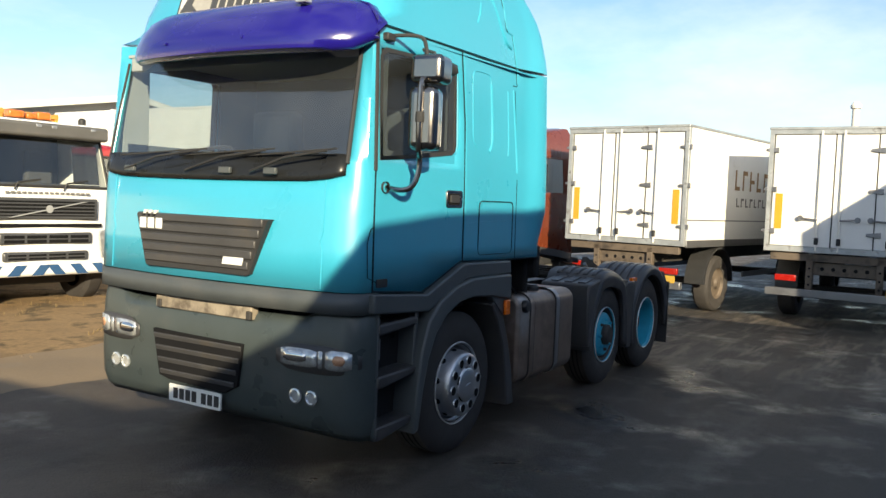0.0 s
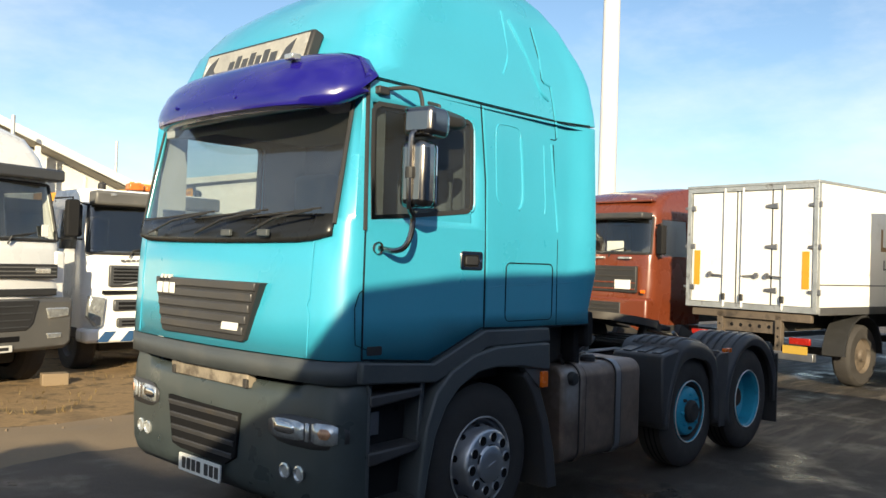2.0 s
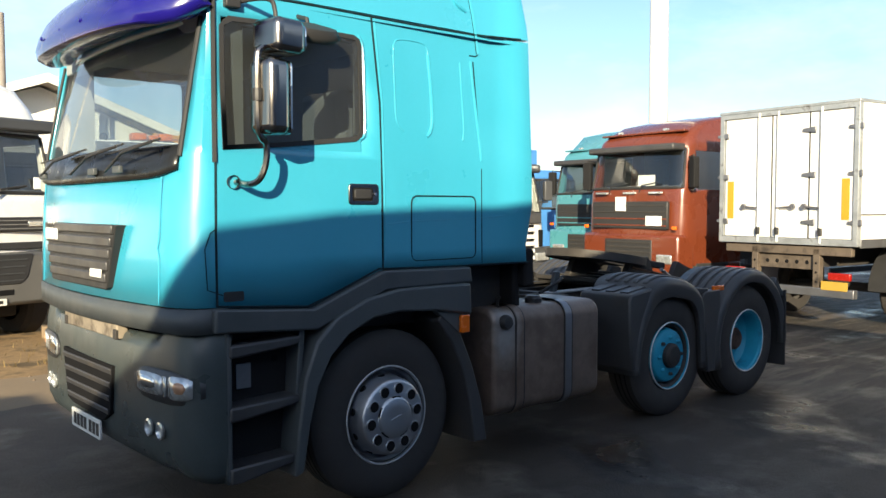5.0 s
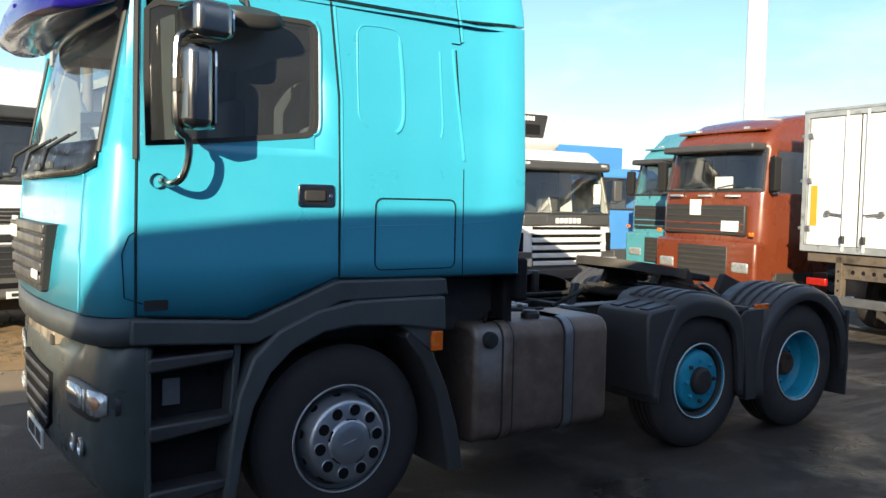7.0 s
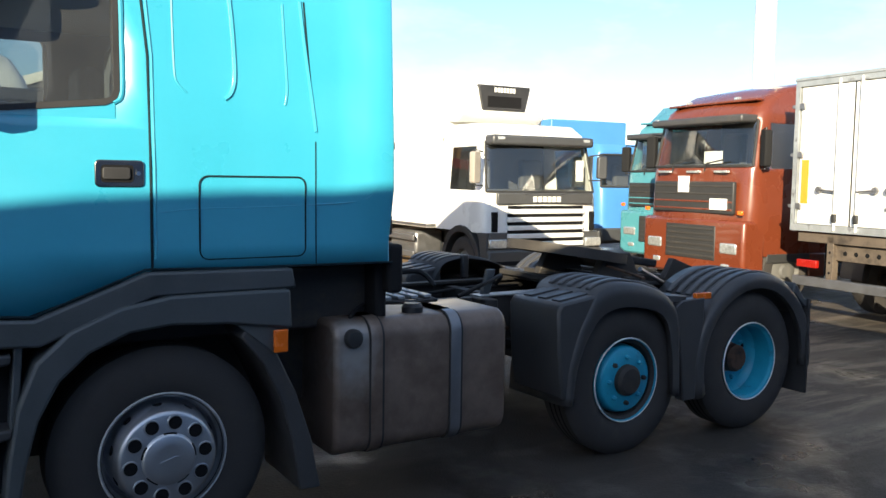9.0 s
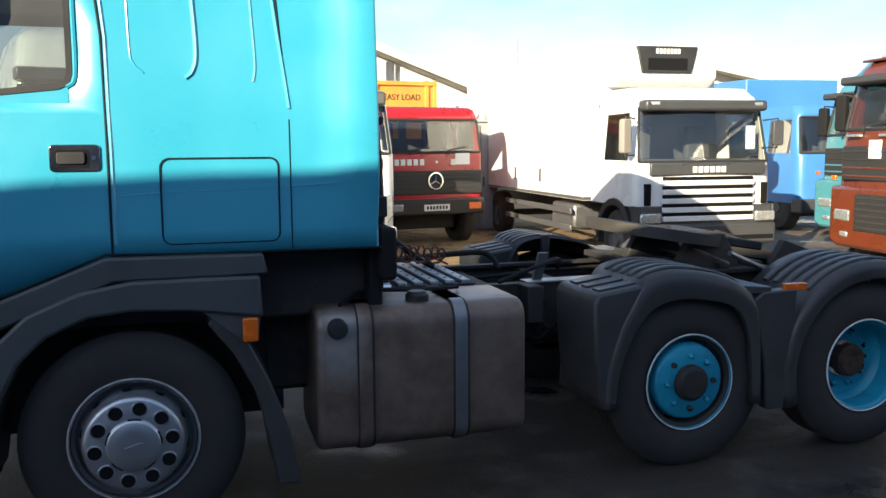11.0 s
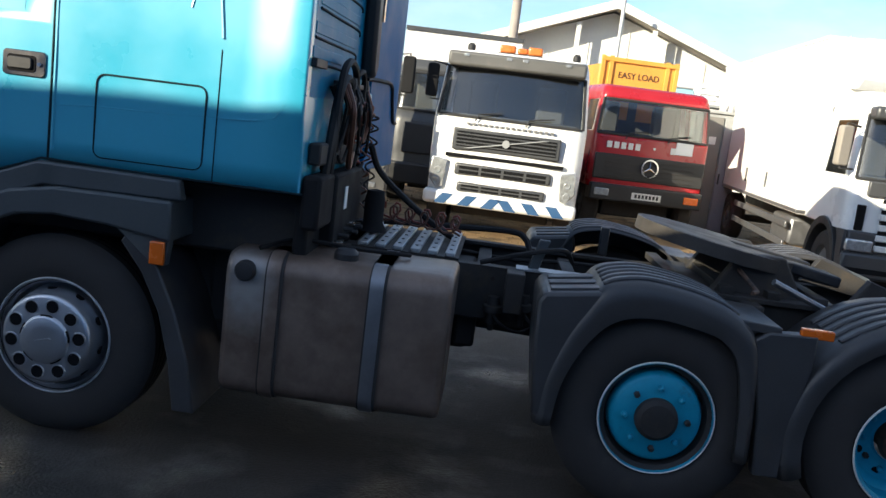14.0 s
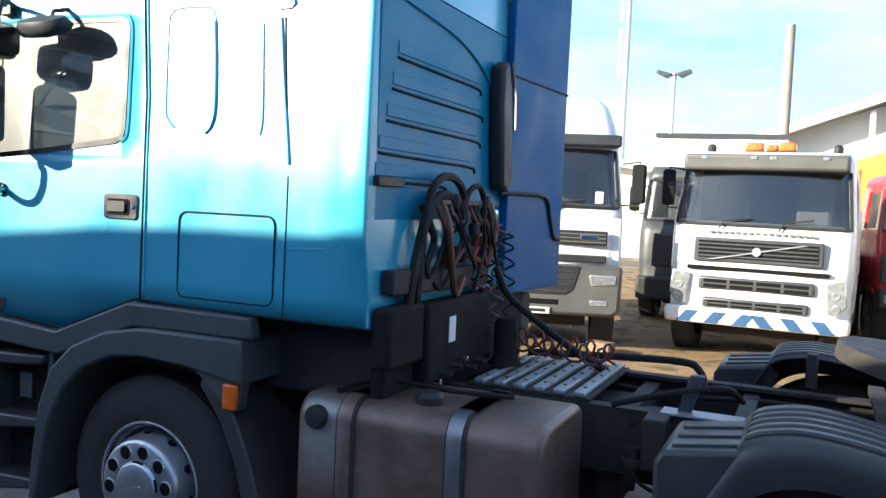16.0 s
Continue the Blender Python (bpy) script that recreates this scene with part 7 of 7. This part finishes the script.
def tractor_lorry(name, label, paint, m, roof=3.42, extra=True):
    t = thing(name, label, "lorry", m)
    w = 2.35
    cab_loft(t, w, [(0.72, 0.0, 0.02), (1.2, 0.0, 0.0), (1.9, 0.03, 0.0), (2.66, 0.16, 0.06), (2.8, 0.22, 0.08), (2.92, 0.36, 0.12), (roof - 0.12, 0.66, 0.18), (roof, 1.25, 0.26)], 1.62, paint, (1.98, 2.62), (0.45, 1.2, 1.95, 2.58), label="painted sleeper cab", screen_edge=0.02)
    fb(t, "sun_visor", -1.04, 1.04, 2.585, 2.695, 0.10, 0.13, GUARDPL, 0.03, "dark smoked sun visor", 0.2)
    fb(t, "roof_step", -1.0, 1.0, 2.895, 2.93, 0.32, 0.04, paint, 0.012, "painted lip under the roof deflector", 0.1)
    g = fb(t, "grille", -0.92, 0.92, 1.30, 1.76, 0.0, 0.018, BLACKPL, 0.02, "dark upper grille")
    for i in range(4):
        fb(g, "grille_bar", -0.9, 0.9, 1.35 + i * 0.11, 1.375 + i * 0.11, 0, 0.026, paint if i < 2 else CHASSIS, 0.006)
    g = fb(t, "lower_grille", -0.58, 0.58, 0.62, 1.13, 0.0, 0.03, BLACKPL, 0.02, "dark lower grille")
    for i in range(6):
        fb(g, "grille_bar", -0.55, 0.55, 0.66 + i * 0.08, 0.69 + i * 0.08, 0, 0.04, CHASSIS, 0.003)
    bp = part("bumper", prism([(-1.17, 0.45), (-1.0, 0.38), (1.0, 0.38), (1.17, 0.45), (1.17, 1.22), (-1.17, 1.22)], "y", -0.02, 0.4), paint, t, "painted bumper", bevel=0.05)
    for s in (-1, 1):
        h = part("headlamp", box(s * 0.86 - 0.18, s * 0.86 + 0.18, -0.04, 0.02, 0.74, 0.90), LAMP, bp, "clear headlamp", bevel=0.05, seg=3)
        part("fog_lamp", box(s * 0.80 - 0.09, s * 0.80 + 0.09, -0.035, 0.02, 0.52, 0.60), LAMP, bp, "small clear fog lamp", bevel=0.02)
        door_mirror(t, s * 1.30, 0.2, 1.97, 0.50)
        part("step_lamp", box(s * 1.08 - 0.05, s * 1.08 + 0.05, -0.035, 0.0, 1.30, 1.36), AMBER, t, bevel=0.01)
        part("roof_lamp", box(s * 0.55 - 0.05, s * 0.55 + 0.05, 0.30, 0.36, 2.93, 2.97), LAMP, t, bevel=0.008)
    wipers(t, w, 2.0, 0.03)
    if extra:
        fb(t, "paper_notice", -0.30, -0.06, 1.60, 1.84, -0.01, 0.03, PAPER, 0.002, "white paper notice", 0.0)
        fb(t, "number_plate", 0.45, 0.80, 1.36, 1.52, -0.01, 0.04, PLATE_W, 0.002, "white plate", 0.0)
        fb(t, "windscreen_paper", 0.1, 0.5, 2.02, 2.2, 0.12, 0.0, PAPER, 0.002, "white paper behind the windscreen", 0.01)
        for x in (-0.7, 0.0, 0.62):
            fb(t, "washer_cover", x - 0.14, x + 0.14, 1.885, 1.92, 0.0, 0.02, LAMP, 0.006)
    part("wheel_arch", box(-1.16, 1.16, 0.45, 1.6, 0.62, 0.76), BLACKPL, t, bevel=0.02)
    part("side_fairing", box(1.12, 1.17, 1.3, 1.62, 0.4, 0.75), paint, t, bevel=0.02)
    # black box put in for the dark gap behind the cab
    part("gap_block", box(-1.12, 1.12, 1.62, 2.30, 1.0, 3.05), BLACKPL, t, "black box standing in for the dark gap behind the cab", bevel=0.04)
    beam_wheels(t, w, [0.85, 3.6])
    ladder(t, 3.6, 1.2)


def box_trailer(name, label, m, w=2.40, z0=1.17, z1=3.10, length=7.5, marks=True):
    t = thing(name, label, "box trailer", m, "parked box trailers")
    h = w / 2
    b = part("box_body", box(-h, h, 0.05, length, z0, z1), WHITEBOX, t, "white insulated box body", bevel=0.015)
    fr = part("door_frame", band([(-h, z0), (h, z0), (h, z1 + 0.02), (-h, z1 + 0.02), (-h, z0)], [(-h + 0.07, z0 + 0.09), (h - 0.07, z0 + 0.09), (h - 0.07, z1 - 0.07), (-h + 0.07, z1 - 0.07), (-h + 0.07, z0 + 0.09)], "y", -0.03, 0.06), CATWALK, t, "grey steel rear frame", bevel=0.006)
    edges = [-h + 0.08, -0.22, 0.38, h - 0.08]
    for a, c in zip(edges, edges[1:]):
        d = part("door_leaf", box(a + 0.006, c - 0.006, 0.0, 0.055, z0 + 0.095, z1 - 0.075), WHITEBOX, t, "white door leaf", bevel=0.008)
    for x in edges[1:3]:
        part("door_seal", box(x - 0.007, x + 0.007, -0.004, 0.05, z0 + 0.09, z1 - 0.07), BLACKPL, t)
    for x in (-h + 0.05, 0.38, h - 0.05):
        for z in (z1 - 0.32, (z0 + z1) / 2 + 0.02, z0 + 0.32):
            part("door_hinge", prism([(x - 0.10, z - 0.02), (x + 0.10, z - 0.045), (x + 0.10, z + 0.045), (x - 0.10, z + 0.02)], "y", -0.028, 0.0), STRAP, t, "steel hinge", bevel=0.005)
    for x in (-0.42, -0.10, 0.58):
        part("lock_bar", tube([(x, -0.035, z0 + 0.03), (x, -0.035, z1 - 0.02)], 0.016, 8), WALLWHITE, t, "white upright locking bar")
        part("lock_handle", tube([(x, -0.05, z0 + 0.52), (x - 0.25 if x != -0.10 else x + 0.25, -0.05, z0 + 0.54)], 0.014, 6), STRAP, t, "locking handle")
        part("lock_cam", box(x - 0.03, x + 0.03, -0.06, -0.02, z0 + 0.13, z0 + 0.24), BLACKPL, t, bevel=0.01)
        part("lock_cam", lathe([(0.045, 0), (0.04, -0.03), (0, -0.03)], (x - 0.25 if x != -0.10 else x + 0.25, -0.03, z0 + 0.54), "y", 12), STRAP, t)
    for s in (-1, 1):
        part("marker_board", box(s * (h - 0.19) - 0.055, s * (h - 0.19) + 0.055, -0.010, 0.0, z0 + 0.36, z0 + 0.92), ORANGE, t, "orange reflective marker board")
    # top rail and corner cap
    part("roof_rail", box(-h - 0.01, h + 0.01, -0.04, length, z1, z1 + 0.045), CATWALK, t, bevel=0.01)
    for s in (-1, 1):
        part("side_rail", box(s * h - 0.012, s * h + 0.012, 0.05, length, z0 - 0.02, z0 + 0.10), STRAP, t, bevel=0.004)
        part("side_seam", box(s * (h + 0.001) - 0.003, s * (h + 0.001) + 0.003, 0.06, length, z0 + 0.42, z0 + 0.44), STRAP, t)
    if marks:
        for i in range(7):
            y = 2.0 + i * 0.36
            part("name_mark", box(h + 0.001, h + 0.006, y, y + 0.06, z0 + 0.98, z0 + 1.34), LETTER, t, "plain brown mark")
            part("name_mark", box(h + 0.001, h + 0.006, y + 0.065, y + 0.22, z0 + (0.98, 1.26, 1.12)[i % 3], z0 + (1.05, 1.34, 1.19)[i % 3]), LETTER, t)
        for i in range(10):
            y = 2.1 + i * 0.22
            part("name_mark", box(h + 0.001, h + 0.006, y, y + 0.035, z0 + 0.68, z0 + 0.84), GREYLOW, t)
            part("name_mark", box(h + 0.001, h + 0.006, y + 0.04, y + 0.13, z0 + (0.68, 0.80)[i % 2], z0 + (0.71, 0.84)[i % 2]), GREYLOW, t)
    # rear under-frame
    part("under_beam", box(-h + 0.1, h - 0.1, 0.02, 0.10, z0 - 0.14, z0 - 0.02), DIRTYSTEEL, t, bevel=0.01)
    ug = part("under_run_bar", box(-h + 0.05, h - 0.05, 0.0, 0.10, 0.46, 0.58), STRAP, t, "steel under-run bar", bevel=0.01)
    for x in (-0.5, 0.5):
        part("under_run_post", box(x - 0.05, x + 0.05, 0.02, 0.12, 0.5, z0 - 0.05), DIRTYSTEEL, t, bevel=0.006)
        for k in range(3):
            part("post_hole", lathe([(0.018, 0), (0.016, -0.004), (0, -0.004)], (x, 0.02, 0.66 + k * 0.13), "y", 10), GAP, t)
    part("frame_plate", box(-0.46, 0.46, 0.08, 0.14, 0.82, 1.02), DIRTYSTEEL, t, "dirty drilled steel cross plate", bevel=0.006)
    for k in range(5):
        part("plate_hole", lathe([(0.03, 0), (0.028, -0.004), (0, -0.004)], (-0.32 + k * 0.16, 0.08, 0.92), "y", 12), GAP, t)
    for s in (-1, 1):
        part("tail_lamp", box(s * 0.85 - 0.16, s * 0.85 + 0.16, 0.0, 0.06, 0.70, 0.80), REDLENS, t, "red tail lamp", bevel=0.01)
    pl = part("number_plate", box(0.60, 0.98, -0.01, 0.01, 0.56, 0.68), PLATE_Y, t, "yellow number plate")
    for s in (-1, 1):
        part("chassis_rail", box(s * 0.45 - 0.05, s * 0.45 + 0.05, 0.15, length, 0.86, z0 - 0.03), CHASSIS, t)
        part("side_guard", box(s * (h - 0.08) - 0.02, s * (h - 0.08) + 0.02, 2.8, length - 0.6, 0.55, 0.65), STRAP, t, bevel=0.006)
        part("mudguard", band(arc(1.55, 0.5, 0.64, 180, 0, 12), arc(1.55, 0.5, 0.60, 180, 0, 12), "x", s * (h - 0.2) - 0.18, s * (h - 0.2) + 0.18), BLACKPL, t, "black mudguard")
    beam_wheels(t, w, [1.55, 5.8], DIRTYSTEEL)
    return t


white_recovery_lorry()
white_tall_lorry()
dark_lorry()
red_tipper()
fridge_lorry()
tractor_lorry("lorry_red_brown", "red-brown tractor lorry with smoked visor", REDDAF, pose(9.11, 5.01, 0, 0, 0, -96.5) @ Matrix.Diagonal((0.93, 1, 1.02, 1)), 3.20)
tractor_lorry("lorry_pale_teal", "pale teal tractor lorry beside the red-brown one", TEAL2, pose(10.95, 7.4, 0, 0, 0, -96), 3.35, False)
box_trailer("box_trailer", "white box trailer with three-leaf rear doors and brown side marks", pose(8.81, 2.07, 0, 0, 0, -98), 2.24)
box_trailer("box_trailer", "white box trailer with orange marker boards, partly shaded", pose(9.35, -1.32, 0, 0, 0, -91), marks=False)


def blue_box_lorry():
    t = thing("lorry_blue_box", "blue box lorry parked beyond the refrigerated one", "lorry", pose(13.6, 10.6, 0, 0, 0, -3))
    part("box_body", box(-1.2, 1.2, 1.9, 8.0, 1.0, 3.3), BLUEBOX, t, "blue box body", bevel=0.03)
    cab_loft(t, 2.2, [(0.6, 0.0, 0.02), (1.2, 0.0, 0.0), (1.6, 0.02, 0.0), (2.5, 0.2, 0.08), (2.65, 0.35, 0.14)], 1.7, BLUEBOX, (1.65, 2.4), (0.4, 1.2, 1.65, 2.35), label="blue cab")
    part("bumper", box(-1.1, 1.1, -0.05, 0.3, 0.4, 0.7), DARKGREY, t, "grey bumper", bevel=0.03)
    beam_wheels(t, 2.2, [0.8, 6.0])
    ladder(t, 6.5, 1.2)


blue_box_lorry()


# ---- buildings, masts, cabinet ----
def gable_shed(name, label, x0, x1, y0, y1, eave, ridge, over=1.4, xr=None):
    xr = (x0 + x1) / 2 if xr is None else xr
    t = thing(name, label, "shed")
    part("wall", prism([(x0 + 0.4, 0), (x1 - 0.4, 0), (x1 - 0.4, eave - 0.1), (xr, ridge - 0.28), (x0 + 0.4, eave - 0.1)], "y", y0, y1), WALLWHITE, t, "white sheet wall")
    top = [(x0 - 0.2, eave - 0.12), (xr, ridge), (x1 + 0.2, eave - 0.12)]
    low = [(x0 - 0.2, eave - 0.26), (xr, ridge - 0.16), (x1 + 0.2, eave - 0.26)]
    part("roof", band(top, low, "y", y0 - over, y1), ROOFWHITE, t, "pale sheet roof with deep overhang", 20)
    part("soffit", band([(x0 + 0.1, eave - 0.275), (xr, ridge - 0.19), (x1 - 0.1, eave - 0.275)], [(x0 + 0.1, eave - 0.30), (xr, ridge - 0.22), (x1 - 0.1, eave - 0.30)], "y", y0 - over + 0.12, y0 - 0.02), SOFFIT, t, "weathered brown soffit", 20)
    part("barge_board", band([(x0 - 0.2, eave - 0.1), (xr, ridge + 0.03), (x1 + 0.2, eave - 0.1)], [(x0 - 0.2, eave - 0.38), (xr, ridge - 0.24), (x1 + 0.2, eave - 0.38)], "y", y0 - over - 0.05, y0 - over), WALLWHITE, t, "white barge board", 20)
    for k in range(1, 9):
        x = x0 + (x1 - x0) * k / 9
        zt = eave + (ridge - eave) * (1 - abs(x - xr) / max(xr - x0, x1 - xr)) - 0.4
        part("wall_rib", box(x - 0.03, x + 0.03, y0 - 0.03, y0, 0, zt), WALLWHITE, t)
    for x in (xr - 1.1, xr + 1.3):
        part("roof_strut", prism([(x - 0.07, 2.0), (x + 0.07, 2.0), (x + 0.07, ridge - 0.75), (x - 0.07, ridge - 0.75)], "y", y0 - over + 0.2, y0 - over + 0.34), WALLWHITE, t)
    return t


gable_shed("shed_gabled", "white sheet-clad shed with a deep overhanging gable", -0.6, 10.8, 24.6, 48, 3.7, 5.75, 0.9, 5.15)
gable_shed("shed_low", "low white shed with a shallow roof", 9.5, 32, 31, 46, 4.2, 6.0, 1.0)
gable_shed("shed_far", "pale far shed with a shallow roof", -28, -2.5, 30, 46, 3.6, 5.2, 0.8)


def mast(name, label, x, y, top, r0, r1, m, category="mast"):
    t = thing(name, label, category, pose(x, y, 0))
    part("pole", tube([(0, 0, -0.05), (0, 0, top * 0.5), (0, 0, top)], r0, 14, r_end=r1), m, t)
    part("base_plate", lathe([(r0 * 2.0, 0), (r0 * 2.0, 0.05), (r0, 0.06)], (0, 0, 0), "z", 14), STRAP, t)
    return t


mast("mast_white", "tall thick pale mast standing beyond the lorries", 16.6, 9.6, 14, 0.27, 0.22, POLEWHITE)
mast("pole_wooden", "bare weathered wooden pole", 2.05, 16.4, 5.9, 0.13, 0.10, WOODPOLE, "pole")
m2 = mast("lamp_post", "grey twin-headed floodlight post in the yard", -2.0, 26.8, 6.6, 0.10, 0.08, STEELPOLE, "lamp post")
for s in (-1, 1):
    part("flood_lamp", prism([(s * 0.05, 6.55), (s * 0.55, 6.70), (s * 0.60, 6.60), (s * 0.25, 6.42)], "y", -0.18, 0.18), DARKGREY, m2, "grey flood lamp", bevel=0.02)
m3 = mast("radio_mast", "slender grey mast with aerials", -4.7, 31.5, 12, 0.14, 0.10, STEELPOLE)
for z in (7.2, 8.3, 9.4):
    part("aerial", box(-0.35, -0.22, -0.05, 0.05, z, z + 0.9), POLEWHITE, m3, bevel=0.02)
    part("aerial_arm", tube([(0, 0, z + 0.4), (-0.3, 0, z + 0.4)], 0.03, 6), STEELPOLE, m3)
mast("pole_thin", "thin grey pole far behind the sheds", 24.3, 56.0, 9.8, 0.13, 0.10, STEELPOLE, "pole")
mast("vent_pipe", "grey vent pipe at the gable", 5.2, 22.6, 5.65, 0.06, 0.06, STEELPOLE, "pipe")
m4 = mast("pole_capped", "pale pole with a cap behind the trailers", 25.0, 0.4, 5.2, 0.11, 0.11, POLEWHITE, "pole")
part("cap", lathe([(0.16, 5.2), (0.17, 5.3), (0.1, 5.4), (0, 5.42)], (0, 0, 0), "z", 12), POLEWHITE, m4)


def cabinet():
    t = thing("steel_cabinet", "tall grey steel cabinet with one dark open leaf", "cabinet", pose(6.42, 13.1, 0, 0, 0, -8))
    part("cabinet_body", box(-0.42, 0.30, 0, 0.8, 0, 2.35), GREYCAB, t, "grey steel body", bevel=0.02)
    d = part("cabinet_door", box(-0.06, 0.29, -0.05, -0.005, 0.08, 2.28), GREYCAB, t, "grey steel door", bevel=0.01)
    part("door_panel", box(0.08, 0.22, -0.062, -0.045, 1.0, 2.1), GREYLOW, d, bevel=0.006)
    part("door_handle", box(-0.03, 0.0, -0.09, -0.045, 1.0, 1.2), BLACKPL, d, bevel=0.005)
    o = part("cabinet_door", box(-0.41, -0.08, -0.045, -0.005, 0.08, 2.28), GREYLOW, t, "dark inner leaf", bevel=0.01)
    part("label_plate", box(-0.34, -0.18, -0.05, -0.043, 1.75, 1.9), PAPER, o, "small white label")
    part("cabinet_roof", box(-0.46, 0.34, -0.06, 0.84, 2.35, 2.41), GREYCAB, t, bevel=0.01)
    part("lamp_box", box(0.05, 0.27, -0.03, 0.2, 2.41, 2.55), GREYCAB, t, bevel=0.03)


cabinet()


def kerb_block():
    t = thing("concrete_block", "small concrete block on the earth", "block", pose(0.45, 7.55, 0.03, 0, 0, -14))
    part("block_body", box(-0.16, 0.16, -0.10, 0.10, 0, 0.16), CONCRETE, t, bevel=0.015)


kerb_block()


def parts_rack():
    """Steel rack behind the red tipper with pale parts piled on it."""
    t = thing("steel_rack", "open grey steel rack piled with pale parts", "rack", pose(6.45, 16.0, 0, 0, 0, -6))
    for x in (-0.72, 0.72):
        for y in (0.05, 1.15):
            part("rack_post", box(x - 0.04, x + 0.04, y - 0.04, y + 0.04, 0, 2.62), GREYCAB, t, bevel=0.008)
    for z in (1.3, 2.56):
        part("rack_shelf", box(-0.78, 0.78, 0.0, 1.2, z, z + 0.06), GREYCAB, t, "grey steel shelf", bevel=0.008)
    base = pose(6.45, 16.0, 2.62, 0, 0, -6)
    tub = thing("blue_tub", "pale blue plastic tub lying on the rack", "tub", base @ pose(-0.42, 0.3, 0, 0, 0, 12))
    part("tub_wall", prism([(-0.30, 0.0), (0.26, 0.0), (0.34, 0.20), (0.28, 0.34), (-0.20, 0.30), (-0.34, 0.14)], "y", 0, 0.55), mat("pale_blue_plastic", (0.30, 0.52, 0.62), 0.45, 0, 0.1, 4, 40), tub, bevel=0.05)
    part("tub_rim", box(-0.20, 0.28, -0.02, 0.57, 0.30, 0.34), GREYCAB, tub, bevel=0.01)
    crate = thing("white_crate", "white slatted crate on the rack", "crate", base @ pose(0.22, 0.25, 0, 0, 0, -5))
    part("crate_side", box(-0.25, 0.25, 0.0, 0.5, 0.0, 0.06), WHITE, crate, bevel=0.01)
    for i in range(3):
        for y in (0.0, 0.46):
            part("crate_slat", box(-0.25, 0.25, y, y + 0.03, 0.10 + i * 0.13, 0.18 + i * 0.13), WHITE, crate, bevel=0.006)
    for x in (-0.25, 0.21):
        part("crate_post", box(x, x + 0.04, -0.01, 0.50, 0.0, 0.46), WHITE, crate, bevel=0.006)
    roll = thing("cloth_roll", "dark green cloth roll between the crates", "roll", base @ pose(-0.05, 0.35, 0.09))
    part("roll_body", lathe([(0, 0), (0.085, 0.005), (0.09, 0.05), (0.09, 0.45), (0.08, 0.5), (0, 0.5)], (0, 0, 0), "y", 16), mat("dark_green_cloth", (0.03, 0.06, 0.05), 0.9, 0, 0.2, 8, 60), roll)
    fr = thing("display_stand", "bare white tubular steel stand on the rack", "stand", base @ pose(-0.30, 0.95, 0))
    for x in (-0.22, 0.22):
        part("frame_post", tube([(x, 0, 0), (x + 0.03, 0, 0.72)], 0.025, 8), WHITE, fr)
    part("frame_bar", tube([(-0.20, 0, 0.70), (0.26, 0, 0.72)], 0.025, 8), WHITE, fr)
    part("frame_bar", tube([(-0.22, 0, 0.30), (0.24, 0, 0.34)], 0.02, 8), WHITE, fr)
    pn = thing("pale_panel", "pale sheet panel leaning on the rack", "panel", base @ pose(0.55, 0.6, 0, 0, -16, 0))
    part("panel_sheet", box(-0.02, 0.02, -0.3, 0.4, 0, 0.62), WALLWHITE, pn, bevel=0.006)


parts_rack()
